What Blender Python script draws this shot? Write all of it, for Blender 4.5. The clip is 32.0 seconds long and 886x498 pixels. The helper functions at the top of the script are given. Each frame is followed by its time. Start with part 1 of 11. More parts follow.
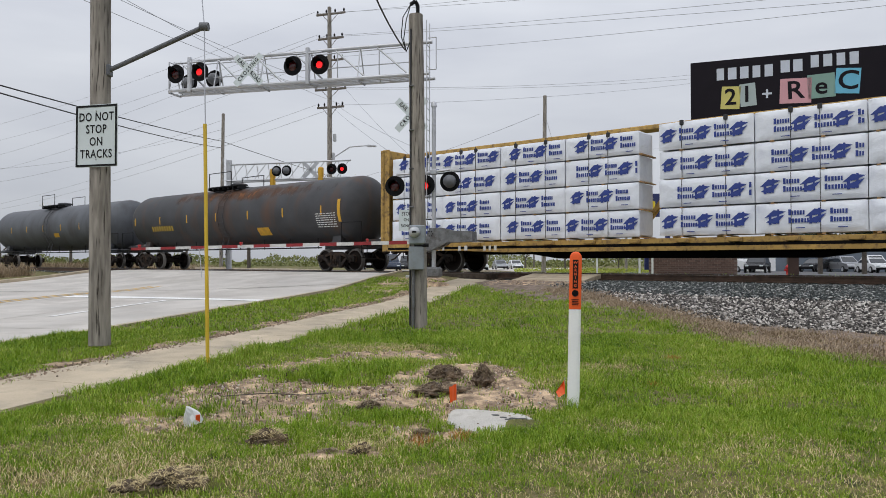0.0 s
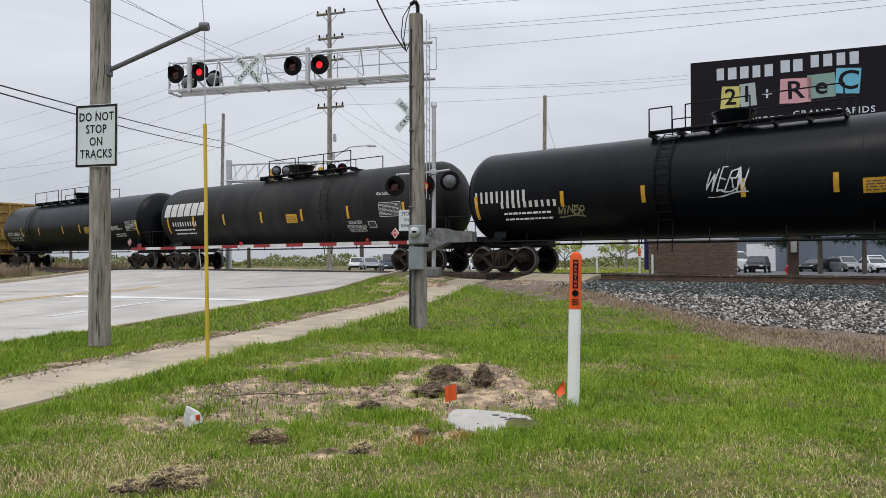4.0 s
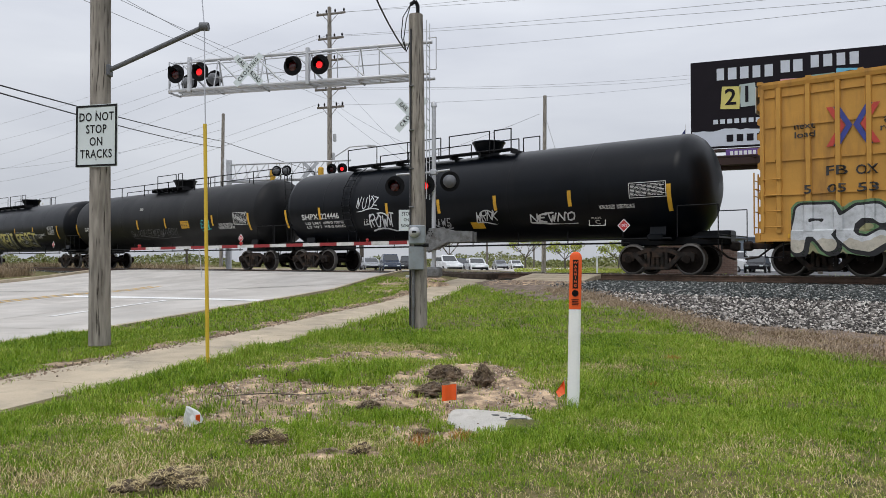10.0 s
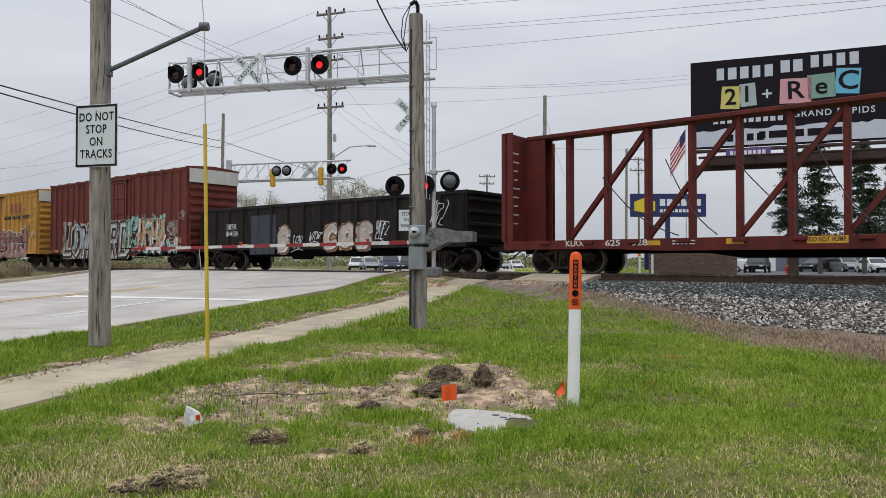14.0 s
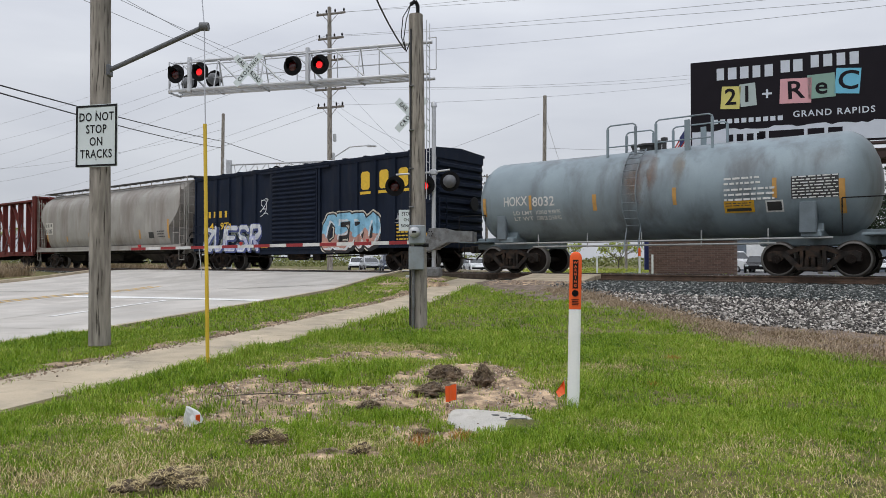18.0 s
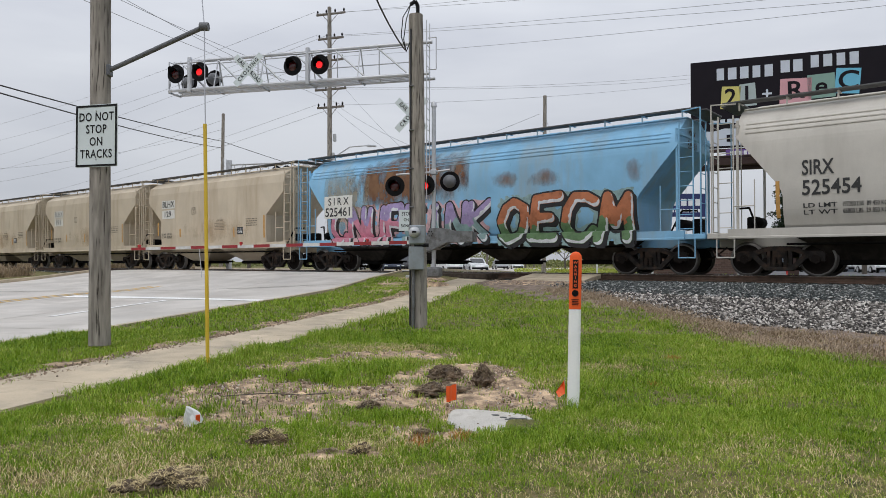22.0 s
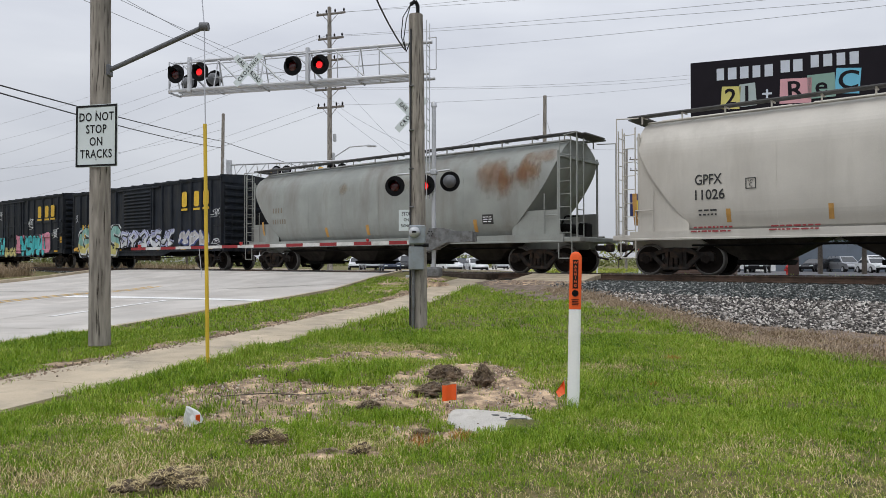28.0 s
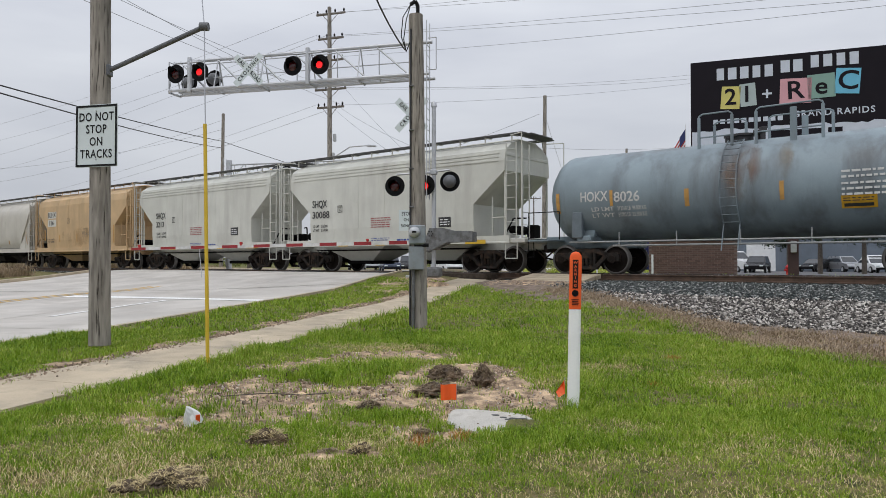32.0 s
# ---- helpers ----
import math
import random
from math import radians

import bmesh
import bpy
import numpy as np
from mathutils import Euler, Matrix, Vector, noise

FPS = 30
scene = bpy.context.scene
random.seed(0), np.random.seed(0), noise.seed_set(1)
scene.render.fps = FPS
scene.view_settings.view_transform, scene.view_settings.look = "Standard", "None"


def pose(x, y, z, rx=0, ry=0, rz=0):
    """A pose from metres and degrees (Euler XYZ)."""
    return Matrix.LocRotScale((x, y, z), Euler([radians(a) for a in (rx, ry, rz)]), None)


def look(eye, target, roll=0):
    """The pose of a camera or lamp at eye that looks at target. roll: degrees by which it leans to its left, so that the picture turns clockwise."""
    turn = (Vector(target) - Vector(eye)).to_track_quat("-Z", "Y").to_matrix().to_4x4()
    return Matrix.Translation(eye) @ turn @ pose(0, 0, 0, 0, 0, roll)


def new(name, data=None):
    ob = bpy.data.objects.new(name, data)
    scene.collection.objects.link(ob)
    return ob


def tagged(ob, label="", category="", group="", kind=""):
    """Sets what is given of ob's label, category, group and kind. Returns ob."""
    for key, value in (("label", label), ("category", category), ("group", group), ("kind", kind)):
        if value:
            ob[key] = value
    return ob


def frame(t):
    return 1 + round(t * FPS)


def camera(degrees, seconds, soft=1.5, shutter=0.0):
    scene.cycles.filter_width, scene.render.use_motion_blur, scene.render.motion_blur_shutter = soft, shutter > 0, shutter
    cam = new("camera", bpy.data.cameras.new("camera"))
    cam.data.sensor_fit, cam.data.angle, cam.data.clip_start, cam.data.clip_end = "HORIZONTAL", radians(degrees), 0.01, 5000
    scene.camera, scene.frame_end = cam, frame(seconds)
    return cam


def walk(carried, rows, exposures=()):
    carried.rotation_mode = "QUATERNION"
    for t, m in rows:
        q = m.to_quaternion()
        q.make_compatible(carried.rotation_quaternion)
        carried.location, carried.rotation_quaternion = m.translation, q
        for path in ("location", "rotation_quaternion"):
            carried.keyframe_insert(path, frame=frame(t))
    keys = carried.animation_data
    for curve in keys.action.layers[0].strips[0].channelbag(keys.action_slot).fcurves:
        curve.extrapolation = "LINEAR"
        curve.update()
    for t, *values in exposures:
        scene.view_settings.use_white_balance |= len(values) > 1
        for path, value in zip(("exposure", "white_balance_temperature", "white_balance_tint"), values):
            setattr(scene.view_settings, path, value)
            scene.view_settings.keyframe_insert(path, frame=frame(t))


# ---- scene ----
# One fixed camera beside a skewed railway crossing while a freight train passes.
# Axes: +y is the way the camera faces, x to the right, z up; rail tops lie at z = 1.0.
cam = camera(63.8, 32.0, 0.5)
EYE = pose(0, 0, 1.38, 91.046, 0, 0)
# the clip's camera stops down a little while pale cars fill its view
walk(cam, [(0, EYE), (32, EYE)], [(0, -0.12), (1, -0.08), (3, -0.02), (6, -0.03), (11, -0.02), (13, -0.03), (14, -0.12), (15.5, -0.08), (17, -0.03), (19, -0.10), (21, -0.11),
                                  (23, -0.11), (24, -0.03), (25, 0.0), (27.5, -0.03), (29, -0.11), (31, -0.09), (32, -0.11)])

# ---------------------------------------------------------------- light: bright overcast
world = bpy.data.worlds.new("overcast_sky")
world.use_nodes = True
scene.world = world
wn, wl = world.node_tree.nodes, world.node_tree.links
wn.clear()
w_out = wn.new("ShaderNodeOutputWorld")
w_bg = wn.new("ShaderNodeBackground")
w_sky = wn.new("ShaderNodeTexSky")
w_sky.sky_type, w_sky.sun_disc = "NISHITA", False
w_sky.sun_elevation, w_sky.sun_rotation = radians(52), radians(215)
w_co = wn.new("ShaderNodeTexCoord")
w_sep = wn.new("ShaderNodeSeparateXYZ")
w_map = wn.new("ShaderNodeMapping")
w_map.inputs["Scale"].default_value = (1.0, 1.0, 4.5)
w_noise = wn.new("ShaderNodeTexNoise")
w_noise.inputs["Scale"].default_value, w_noise.inputs["Detail"].default_value = 1.7, 5
w_noise.inputs["Roughness"].default_value = 0.5
w_ramp = wn.new("ShaderNodeValToRGB")
w_ramp.color_ramp.elements[0].position, w_ramp.color_ramp.elements[0].color = 0.30, (0.585, 0.615, 0.695, 1)
w_ramp.color_ramp.elements[1].position, w_ramp.color_ramp.elements[1].color = 0.66, (0.785, 0.815, 0.875, 1)
w_grad = wn.new("ShaderNodeMapRange")
w_grad.inputs["From Min"].default_value, w_grad.inputs["From Max"].default_value = -0.02, 0.9
w_grad.inputs["To Min"].default_value, w_grad.inputs["To Max"].default_value = 0.94, 2.35
w_mul = wn.new("ShaderNodeMix")
w_mul.data_type, w_mul.blend_type = "RGBA", "MULTIPLY"
w_mul.inputs[0].default_value = 1.0
w_mix = wn.new("ShaderNodeMix")
w_mix.data_type = "RGBA"
w_mix.inputs[0].default_value = 0.05
w_dim = wn.new("ShaderNodeMix")
w_dim.data_type, w_dim.blend_type = "RGBA", "MULTIPLY"
w_dim.inputs[0].default_value = 1.0
w_dim.inputs[7].default_value = (0.12, 0.12, 0.12, 1)
wl.new(w_co.outputs["Generated"], w_map.inputs[0])
wl.new(w_co.outputs["Generated"], w_sep.inputs[0])
wl.new(w_map.outputs[0], w_noise.inputs["Vector"])
wl.new(w_noise.outputs[0], w_ramp.inputs[0])
wl.new(w_sep.outputs[2], w_grad.inputs["Value"])
wl.new(w_ramp.outputs[0], w_mul.inputs[6])
wl.new(w_grad.outputs[0], w_mul.inputs[7])
wl.new(w_sky.outputs[0], w_dim.inputs[6])
wl.new(w_mul.outputs[2], w_mix.inputs[6])
wl.new(w_dim.outputs[2], w_mix.inputs[7])
wl.new(w_mix.outputs[2], w_bg.inputs[0])
w_bg.inputs[1].default_value = 0.755
wl.new(w_bg.outputs[0], w_out.inputs[0])

sun = new("sun", bpy.data.lights.new("sun", "SUN"))
sun.data.energy, sun.data.angle, sun.data.color = 0.8, radians(25), (1.0, 0.96, 0.9)
sun.matrix_world = look((0, 0, 40), (14, 20, 0))


# ---------------------------------------------------------------- small mesh kit
class Geo:
    """Collects faces for one mesh."""

    def __init__(self):
        self.v, self.f, self.s = [], [], []

    def add(self, verts, faces, smooth=False, m=None):
        k = len(self.v)
        if m is not None:
            verts = [tuple(m @ Vector(p)) for p in verts]
        self.v += verts
        self.f += [tuple(i + k for i in f) for f in faces]
        self.s += [smooth] * len(faces)
        return self

    def box(self, c, size, ch=0.0, m=None):
        (x, y, z), (a, b, h) = c, [v / 2 for v in size]
        if ch <= 0:
            vs = [(x + i * a, y + j * b, z + k * h) for i in (-1, 1) for j in (-1, 1) for k in (-1, 1)]
            return self.add(vs, [(0, 1, 3, 2), (4, 6, 7, 5), (0, 4, 5, 1), (2, 3, 7, 6), (0, 2, 6, 4), (1, 5, 7, 3)], False, m)
        ch = min(ch, a * 0.9, b * 0.9, h * 0.9)
        rings = []
        for dz, inset in ((-h, ch), (-h + ch, 0), (h - ch, 0), (h, ch)):
            rings.append([(x + sx * (a - inset - (ch if e else 0)), y + sy * (b - inset - (0 if e else ch)), z + dz)
                          for sx, sy, e in ((1, 1, 1), (-1, 1, 1), (-1, 1, 0), (-1, -1, 0), (-1, -1, 1), (1, -1, 1), (1, -1, 0), (1, 1, 0))])
        return self.loft(rings, True, False, m)

    def loft(self, rings, cap=True, smooth=False, m=None):
        n = len(rings[0])
        fs = [(k * n + i, k * n + (i + 1) % n, (k + 1) * n + (i + 1) % n, (k + 1) * n + i)
              for k in range(len(rings) - 1) for i in range(n)]
        self.add([p for r in rings for p in r], fs, smooth, m)
        if cap:
            self.add(list(rings[0]), [tuple(range(n))[::-1]], False, m)
            self.add(list(rings[-1]), [tuple(range(n))], False, m)
        return self

    def tube(self, p0, p1, r, n=8, r1=None, cap=True, smooth=True):
        p0, p1 = Vector(p0), Vector(p1)
        ax = (p1 - p0).normalized()
        u = ax.orthogonal().normalized()
        w = ax.cross(u)
        r1 = r if r1 is None else r1
        ring = lambda p, q: [tuple(p + (u * math.cos(2 * math.pi * i / n) + w * math.sin(2 * math.pi * i / n)) * q) for i in range(n)]
        return self.loft([ring(p0, r), ring(p1, r1)], cap, smooth)

    def path(self, pts, r, n=6):
        for p, q in zip(pts, pts[1:]):
            self.tube(p, q, r, n)
        return self

    def prism(self, poly, axis, lo, hi, m=None):
        place = {"x": lambda u, w, a: (a, u, w), "y": lambda u, w, a: (u, a, w), "z": lambda u, w, a: (u, w, a)}[axis]
        return self.loft([[place(u, w, lo) for u, w in poly], [place(u, w, hi) for u, w in poly]], True, False, m)

    def lathe(self, prof, n=32, axis="x", c=(0, 0, 0), smooth=True, cap=True):
        """prof: (place along the axis, radius)."""
        rings = []
        for a, r in prof:
            ring = []
            for i in range(n):
                p, q = r * math.cos(2 * math.pi * i / n), r * math.sin(2 * math.pi * i / n)
                ring.append({"x": (c[0] + a, c[1] + p, c[2] + q), "y": (c[0] + p, c[1] + a, c[2] + q), "z": (c[0] + p, c[1] + q, c[2] + a)}[axis])
            rings.append(ring)
        return self.loft(rings, cap, smooth)

    def mesh(self, name, mat=None, tidy=True):
        me = bpy.data.meshes.new(name)
        me.from_pydata(self.v, [], self.f)
        me.polygons.foreach_set("use_smooth", self.s)
        if tidy and len(self.f) < 6000:
            bm = bmesh.new()
            bm.from_mesh(me)
            bmesh.ops.recalc_face_normals(bm, faces=bm.faces)
            bm.to_mesh(me)
            bm.free()
        if mat:
            me.materials.append(mat)
        me.update()
        return me


def part(name, geo, material, parent=None, label="", at=None):
    """One mesh object under a thing or a part; geo is a Geo or a ready mesh."""
    me = geo if isinstance(geo, bpy.types.Mesh) else geo.mesh(name, material)
    ob = new(name, me)
    if parent is not None:
        ob.parent = parent
    if at is not None:
        ob.matrix_local = at if isinstance(at, Matrix) else Matrix.Translation(at)
    return tagged(ob, label) if label else ob


def thing(name, label, category, m=None, group="", kind=""):
    ob = new(name)
    ob.empty_display_size = 0.2
    if m is not None:
        ob.matrix_world = m
    return tagged(ob, label, category, group, kind)


def solid(name, geo, material, label, category, m=None, group="", kind=""):
    ob = part(name, geo, material)
    if m is not None:
        ob.matrix_world = m
    return tagged(ob, label, category, group, kind)


def letters(text, height, spacing=1.0, wide=1.0):
    """Faces of a line of text in the x-z plane, centred on the origin and facing -y."""
    cu = bpy.data.curves.new("text", "FONT")
    cu.body, cu.size, cu.align_x, cu.align_y = text, height / 0.72, "CENTER", "CENTER"
    cu.space_character, cu.resolution_u, cu.offset = spacing, 3, height * 0.022
    ob = bpy.data.objects.new("text", cu)
    scene.collection.objects.link(ob)
    me = bpy.data.meshes.new_from_object(ob)
    g = Geo()
    g.add([(v.co.x * wide, 0.0, v.co.y) for v in me.vertices], [tuple(p.vertices) for p in me.polygons])
    bpy.data.objects.remove(ob)
    bpy.data.curves.remove(cu)
    bpy.data.meshes.remove(me)
    return g


def srgb(r, g, b):
    return tuple((c / 255 / 12.92) if c < 10 else ((c / 255 + 0.055) / 1.055) ** 2.4 for c in (r, g, b))


def mat(name, col, rough=0.6, metal=0.0, var=0.12, scale=2.5, bump=0.15, fine=60.0, dirt=None, amount=0.4, dscale=1.3,
        streak=False, glow=0.0, per_object=0.0, spec=0.5, coat=0.0):
    """Procedural surface: a base colour, broad and fine mottling, a second stain colour, fine relief."""
    m = bpy.data.materials.new(name)
    m.use_nodes = True
    nt = m.node_tree
    N, L = nt.nodes, nt.links
    b = N["Principled BSDF"]
    b.inputs["Metallic"].default_value = metal
    b.inputs["Specular IOR Level"].default_value = spec
    b.inputs["Coat Weight"].default_value = coat
    co = N.new("ShaderNodeTexCoord")
    n1 = N.new("ShaderNodeTexNoise")
    n1.inputs["Scale"].default_value, n1.inputs["Detail"].default_value = scale, 6
    n2 = N.new("ShaderNodeTexNoise")
    n2.inputs["Scale"].default_value, n2.inputs["Detail"].default_value = fine, 4
    L.new(co.outputs["Object"], n1.inputs["Vector"])
    L.new(co.outputs["Object"], n2.inputs["Vector"])
    r1 = N.new("ShaderNodeValToRGB")
    r1.color_ramp.elements[0].position, r1.color_ramp.elements[1].position = 0.32, 0.68
    r1.color_ramp.elements[0].color = (*[c * (1 - var) for c in col], 1)
    r1.color_ramp.elements[1].color = (*[min(1, c * (1 + var)) for c in col], 1)
    L.new(n1.outputs[0], r1.inputs[0])
    r2 = N.new("ShaderNodeMapRange")
    r2.inputs["To Min"].default_value, r2.inputs["To Max"].default_value = 1 - var * 0.8, 1 + var * 0.8
    L.new(n2.outputs[0], r2.inputs["Value"])
    mul = N.new("ShaderNodeMix")
    mul.data_type, mul.blend_type = "RGBA", "MULTIPLY"
    mul.inputs[0].default_value = 1.0
    L.new(r1.outputs[0], mul.inputs[6])
    L.new(r2.outputs[0], mul.inputs[7])
    out = mul.outputs[2]
    if dirt:
        mp = N.new("ShaderNodeMapping")
        mp.inputs["Scale"].default_value = (1, 1, 0.16) if streak else (1, 1, 1)
        L.new(co.outputs["Object"], mp.inputs[0])
        n3 = N.new("ShaderNodeTexNoise")
        n3.inputs["Scale"].default_value, n3.inputs["Detail"].default_value = dscale, 8
        n3.inputs["Roughness"].default_value = 0.62
        L.new(mp.outputs[0], n3.inputs["Vector"])
        r3 = N.new("ShaderNodeMapRange")
        r3.inputs["From Min"].default_value, r3.inputs["From Max"].default_value = 0.62 - amount * 0.35, 0.80 - amount * 0.3
        r3.inputs["To Max"].default_value = 0.9
        L.new(n3.outputs[0], r3.inputs["Value"])
        mx = N.new("ShaderNodeMix")
        mx.data_type = "RGBA"
        mx.inputs[7].default_value = (*dirt, 1)
        L.new(r3.outputs[0], mx.inputs[0])
        L.new(out, mx.inputs[6])
        out = mx.outputs[2]
    if per_object:
        oi = N.new("ShaderNodeObjectInfo")
        r4 = N.new("ShaderNodeMapRange")
        r4.inputs["To Min"].default_value, r4.inputs["To Max"].default_value = 1 - per_object, 1 + per_object
        L.new(oi.outputs["Random"], r4.inputs["Value"])
        m4 = N.new("ShaderNodeMix")
        m4.data_type, m4.blend_type = "RGBA", "MULTIPLY"
        m4.inputs[0].default_value = 1.0
        L.new(out, m4.inputs[6])
        L.new(r4.outputs[0], m4.inputs[7])
        out = m4.outputs[2]
    L.new(out, b.inputs["Base Color"])
    rr = N.new("ShaderNodeMapRange")
    rr.inputs["To Min"].default_value, rr.inputs["To Max"].default_value = max(0.03, rough - 0.1), min(1, rough + 0.1)
    L.new(n1.outputs[0], rr.inputs["Value"])
    L.new(rr.outputs[0], b.inputs["Roughness"])
    if bump:
        bp = N.new("ShaderNodeBump")
        bp.inputs["Strength"].default_value, bp.inputs["Distance"].default_value = bump, 0.02
        L.new(n2.outputs[0], bp.inputs["Height"])
        L.new(bp.outputs[0], b.inputs["Normal"])
    if glow:
        b.inputs["Emission Color"].default_value = (*col, 1)
        b.inputs["Emission Strength"].default_value = glow
    return m


def wood_mat(name, pale, grey, crack):
    """Weathered round timber: long grain, drying cracks and soft grey patches."""
    m = bpy.data.materials.new(name)
    m.use_nodes = True
    N, L = m.node_tree.nodes, m.node_tree.links
    b = N["Principled BSDF"]
    b.inputs["Roughness"].default_value = 0.9
    b.inputs["Specular IOR Level"].default_value = 0.2
    co = N.new("ShaderNodeTexCoord")
    tex = []
    for sx, sz, detail in ((17, 2.2, 8), (46, 2.6, 6), (3.0, 1.6, 5)):
        mp = N.new("ShaderNodeMapping")
        mp.inputs["Scale"].default_value = (sx, sx, sz)
        no = N.new("ShaderNodeTexNoise")
        no.inputs["Scale"].default_value, no.inputs["Detail"].default_value = 1.0, detail
        L.new(co.outputs["Object"], mp.inputs[0])
        L.new(mp.outputs[0], no.inputs["Vector"])
        tex.append(no)
    ramp = N.new("ShaderNodeValToRGB")
    e = ramp.color_ramp.elements
    e[0].position, e[0].color = 0.30, (*grey, 1)
    e[1].position, e[1].color = 0.62, (*pale, 1)
    crk = N.new("ShaderNodeMapRange")
    crk.inputs["From Min"].default_value, crk.inputs["From Max"].default_value = 0.59, 0.68
    mx = N.new("ShaderNodeMix")
    mx.data_type = "RGBA"
    mx.inputs[7].default_value = (*crack, 1)
    tone = N.new("ShaderNodeMapRange")
    tone.inputs["From Min"].default_value, tone.inputs["From Max"].default_value = 0.3, 0.7
    tone.inputs["To Min"].default_value, tone.inputs["To Max"].default_value = 0.82, 1.12
    mul = N.new("ShaderNodeMix")
    mul.data_type, mul.blend_type = "RGBA", "MULTIPLY"
    mul.inputs[0].default_value = 1.0
    L.new(tex[0].outputs[0], ramp.inputs[0])
    L.new(tex[1].outputs[0], crk.inputs["Value"])
    L.new(crk.outputs[0], mx.inputs[0])
    L.new(ramp.outputs[0], mx.inputs[6])
    L.new(tex[2].outputs[0], tone.inputs["Value"])
    L.new(mx.outputs[2], mul.inputs[6])
    L.new(tone.outputs[0], mul.inputs[7])
    L.new(mul.outputs[2], b.inputs["Base Color"])
    bp = N.new("ShaderNodeBump")
    bp.inputs["Strength"].default_value, bp.inputs["Distance"].default_value = 0.5, 0.01
    bp.invert = True
    L.new(crk.outputs[0], bp.inputs["Height"])
    L.new(bp.outputs[0], b.inputs["Normal"])
    return m


def blades_mat(name, a, c, dry):
    """Leaf colours that vary from blade to blade and in broad patches."""
    m = bpy.data.materials.new(name)
    m.use_nodes = True
    N, L = m.node_tree.nodes, m.node_tree.links
    b = N["Principled BSDF"]
    b.inputs["Roughness"].default_value = 0.55
    b.inputs["Specular IOR Level"].default_value = 0.25
    geo = N.new("ShaderNodeNewGeometry")
    ramp = N.new("ShaderNodeValToRGB")
    e = ramp.color_ramp.elements
    e[0].position, e[0].color = 0.0, (*a, 1)
    e[1].position, e[1].color = 1.0, (*dry, 1)
    k = e.new(0.45)
    k.color = (*c, 1)
    k = e.new(0.86)
    k.color = (*[(p + q) / 2 for p, q in zip(c, dry)], 1)
    no = N.new("ShaderNodeTexNoise")
    no.inputs["Scale"].default_value, no.inputs["Detail"].default_value = 0.8, 4
    co = N.new("ShaderNodeTexCoord")
    L.new(co.outputs["Object"], no.inputs["Vector"])
    add = N.new("ShaderNodeMath")
    add.operation = "MULTIPLY_ADD"
    add.inputs[1].default_value = 0.66
    sub = N.new("ShaderNodeMath")
    sub.operation = "MULTIPLY_ADD"
    sub.inputs[1].default_value, sub.inputs[2].default_value = 1.8, -0.80
    tuft = N.new("ShaderNodeTexNoise")
    tuft.inputs["Scale"].default_value, tuft.inputs["Detail"].default_value = 5.5, 3
    L.new(co.outputs["Object"], tuft.inputs["Vector"])
    both = N.new("ShaderNodeMix")
    both.inputs[0].default_value = 0.45
    L.new(no.outputs[0], both.inputs[2])
    L.new(tuft.outputs[0], both.inputs[3])
    L.new(both.outputs[0], sub.inputs[0])
    L.new(geo.outputs["Random Per Island"], add.inputs[0])
    L.new(sub.outputs[0], add.inputs[2])
    L.new(add.outputs[0], ramp.inputs[0])
    L.new(ramp.outputs[0], b.inputs["Base Color"])
    return m


# ---------------------------------------------------------------- materials
M_STEEL = mat("galvanised_steel", (0.42, 0.43, 0.44), 0.5, 0.55, 0.12, 4, 0.1, 80)
M_GATE = mat("dull_galvanised_steel", (0.17, 0.175, 0.18), 0.55, 0.3, 0.25, 5, 0.15, 50, (0.09, 0.085, 0.08), 0.45, 6)
M_BOXG = mat("blue_grey_enamel", (0.25, 0.28, 0.30), 0.5, 0.1, 0.1, 5, 0.05, 60, (0.20, 0.19, 0.17), 0.3, 6)
M_ALU = mat("grey_aluminium", (0.50, 0.51, 0.53), 0.45, 0.5, 0.08, 5, 0.05, 80)
M_WOOD = wood_mat("weathered_pole_wood", (0.345, 0.315, 0.275), (0.165, 0.148, 0.128), (0.050, 0.042, 0.036))
M_JOINT = mat("worn_slab_joint", (0.36, 0.335, 0.30), 0.9, 0, 0.3, 3, 0.1, 40)
M_DARKWOOD = mat("dark_pole_wood", (0.16, 0.14, 0.12), 0.9, 0, 0.25, 5, 0.5, 40)
M_POST = mat("white_plastic", (0.87, 0.87, 0.86), 0.45, 0, 0.05, 3, 0.04, 60, (0.66, 0.63, 0.56), 0.12, 5)
M_WHITE = mat("white_paint", (0.75, 0.76, 0.77), 0.5, 0, 0.05, 3, 0.05, 60)
M_SIGN = mat("sign_sheeting", (0.60, 0.66, 0.66), 0.45, 0, 0.04, 3, 0.02, 90)
M_BLACK = mat("black_paint", (0.011, 0.011, 0.012), 0.5, 0, 0.1, 4, 0.05, 70, spec=0.15)
M_SOOT = mat("matt_black_backing", (0.009, 0.009, 0.010), 0.75, 0, 0.1, 4, 0.05, 70, spec=0.1)
M_YELLOW = mat("yellow_plastic", (0.62, 0.42, 0.03), 0.5, 0, 0.08, 4, 0.05, 60)
M_REFLECT = mat("yellow_reflective_tape", (0.60, 0.33, 0.02), 0.5, 0, 0.15, 6, 0.05, 60)
M_ORANGE = mat("orange_plastic", (0.86, 0.11, 0.012), 0.5, 0, 0.06, 4, 0.03, 60)
M_ARMW = mat("dirty_white_tape", (0.60, 0.60, 0.58), 0.5, 0, 0.12, 5, 0.02, 60, (0.40, 0.39, 0.37), 0.4, 4)
M_ARMR = mat("dull_red_tape", (0.27, 0.018, 0.022), 0.5, 0, 0.15, 5, 0.02, 60)
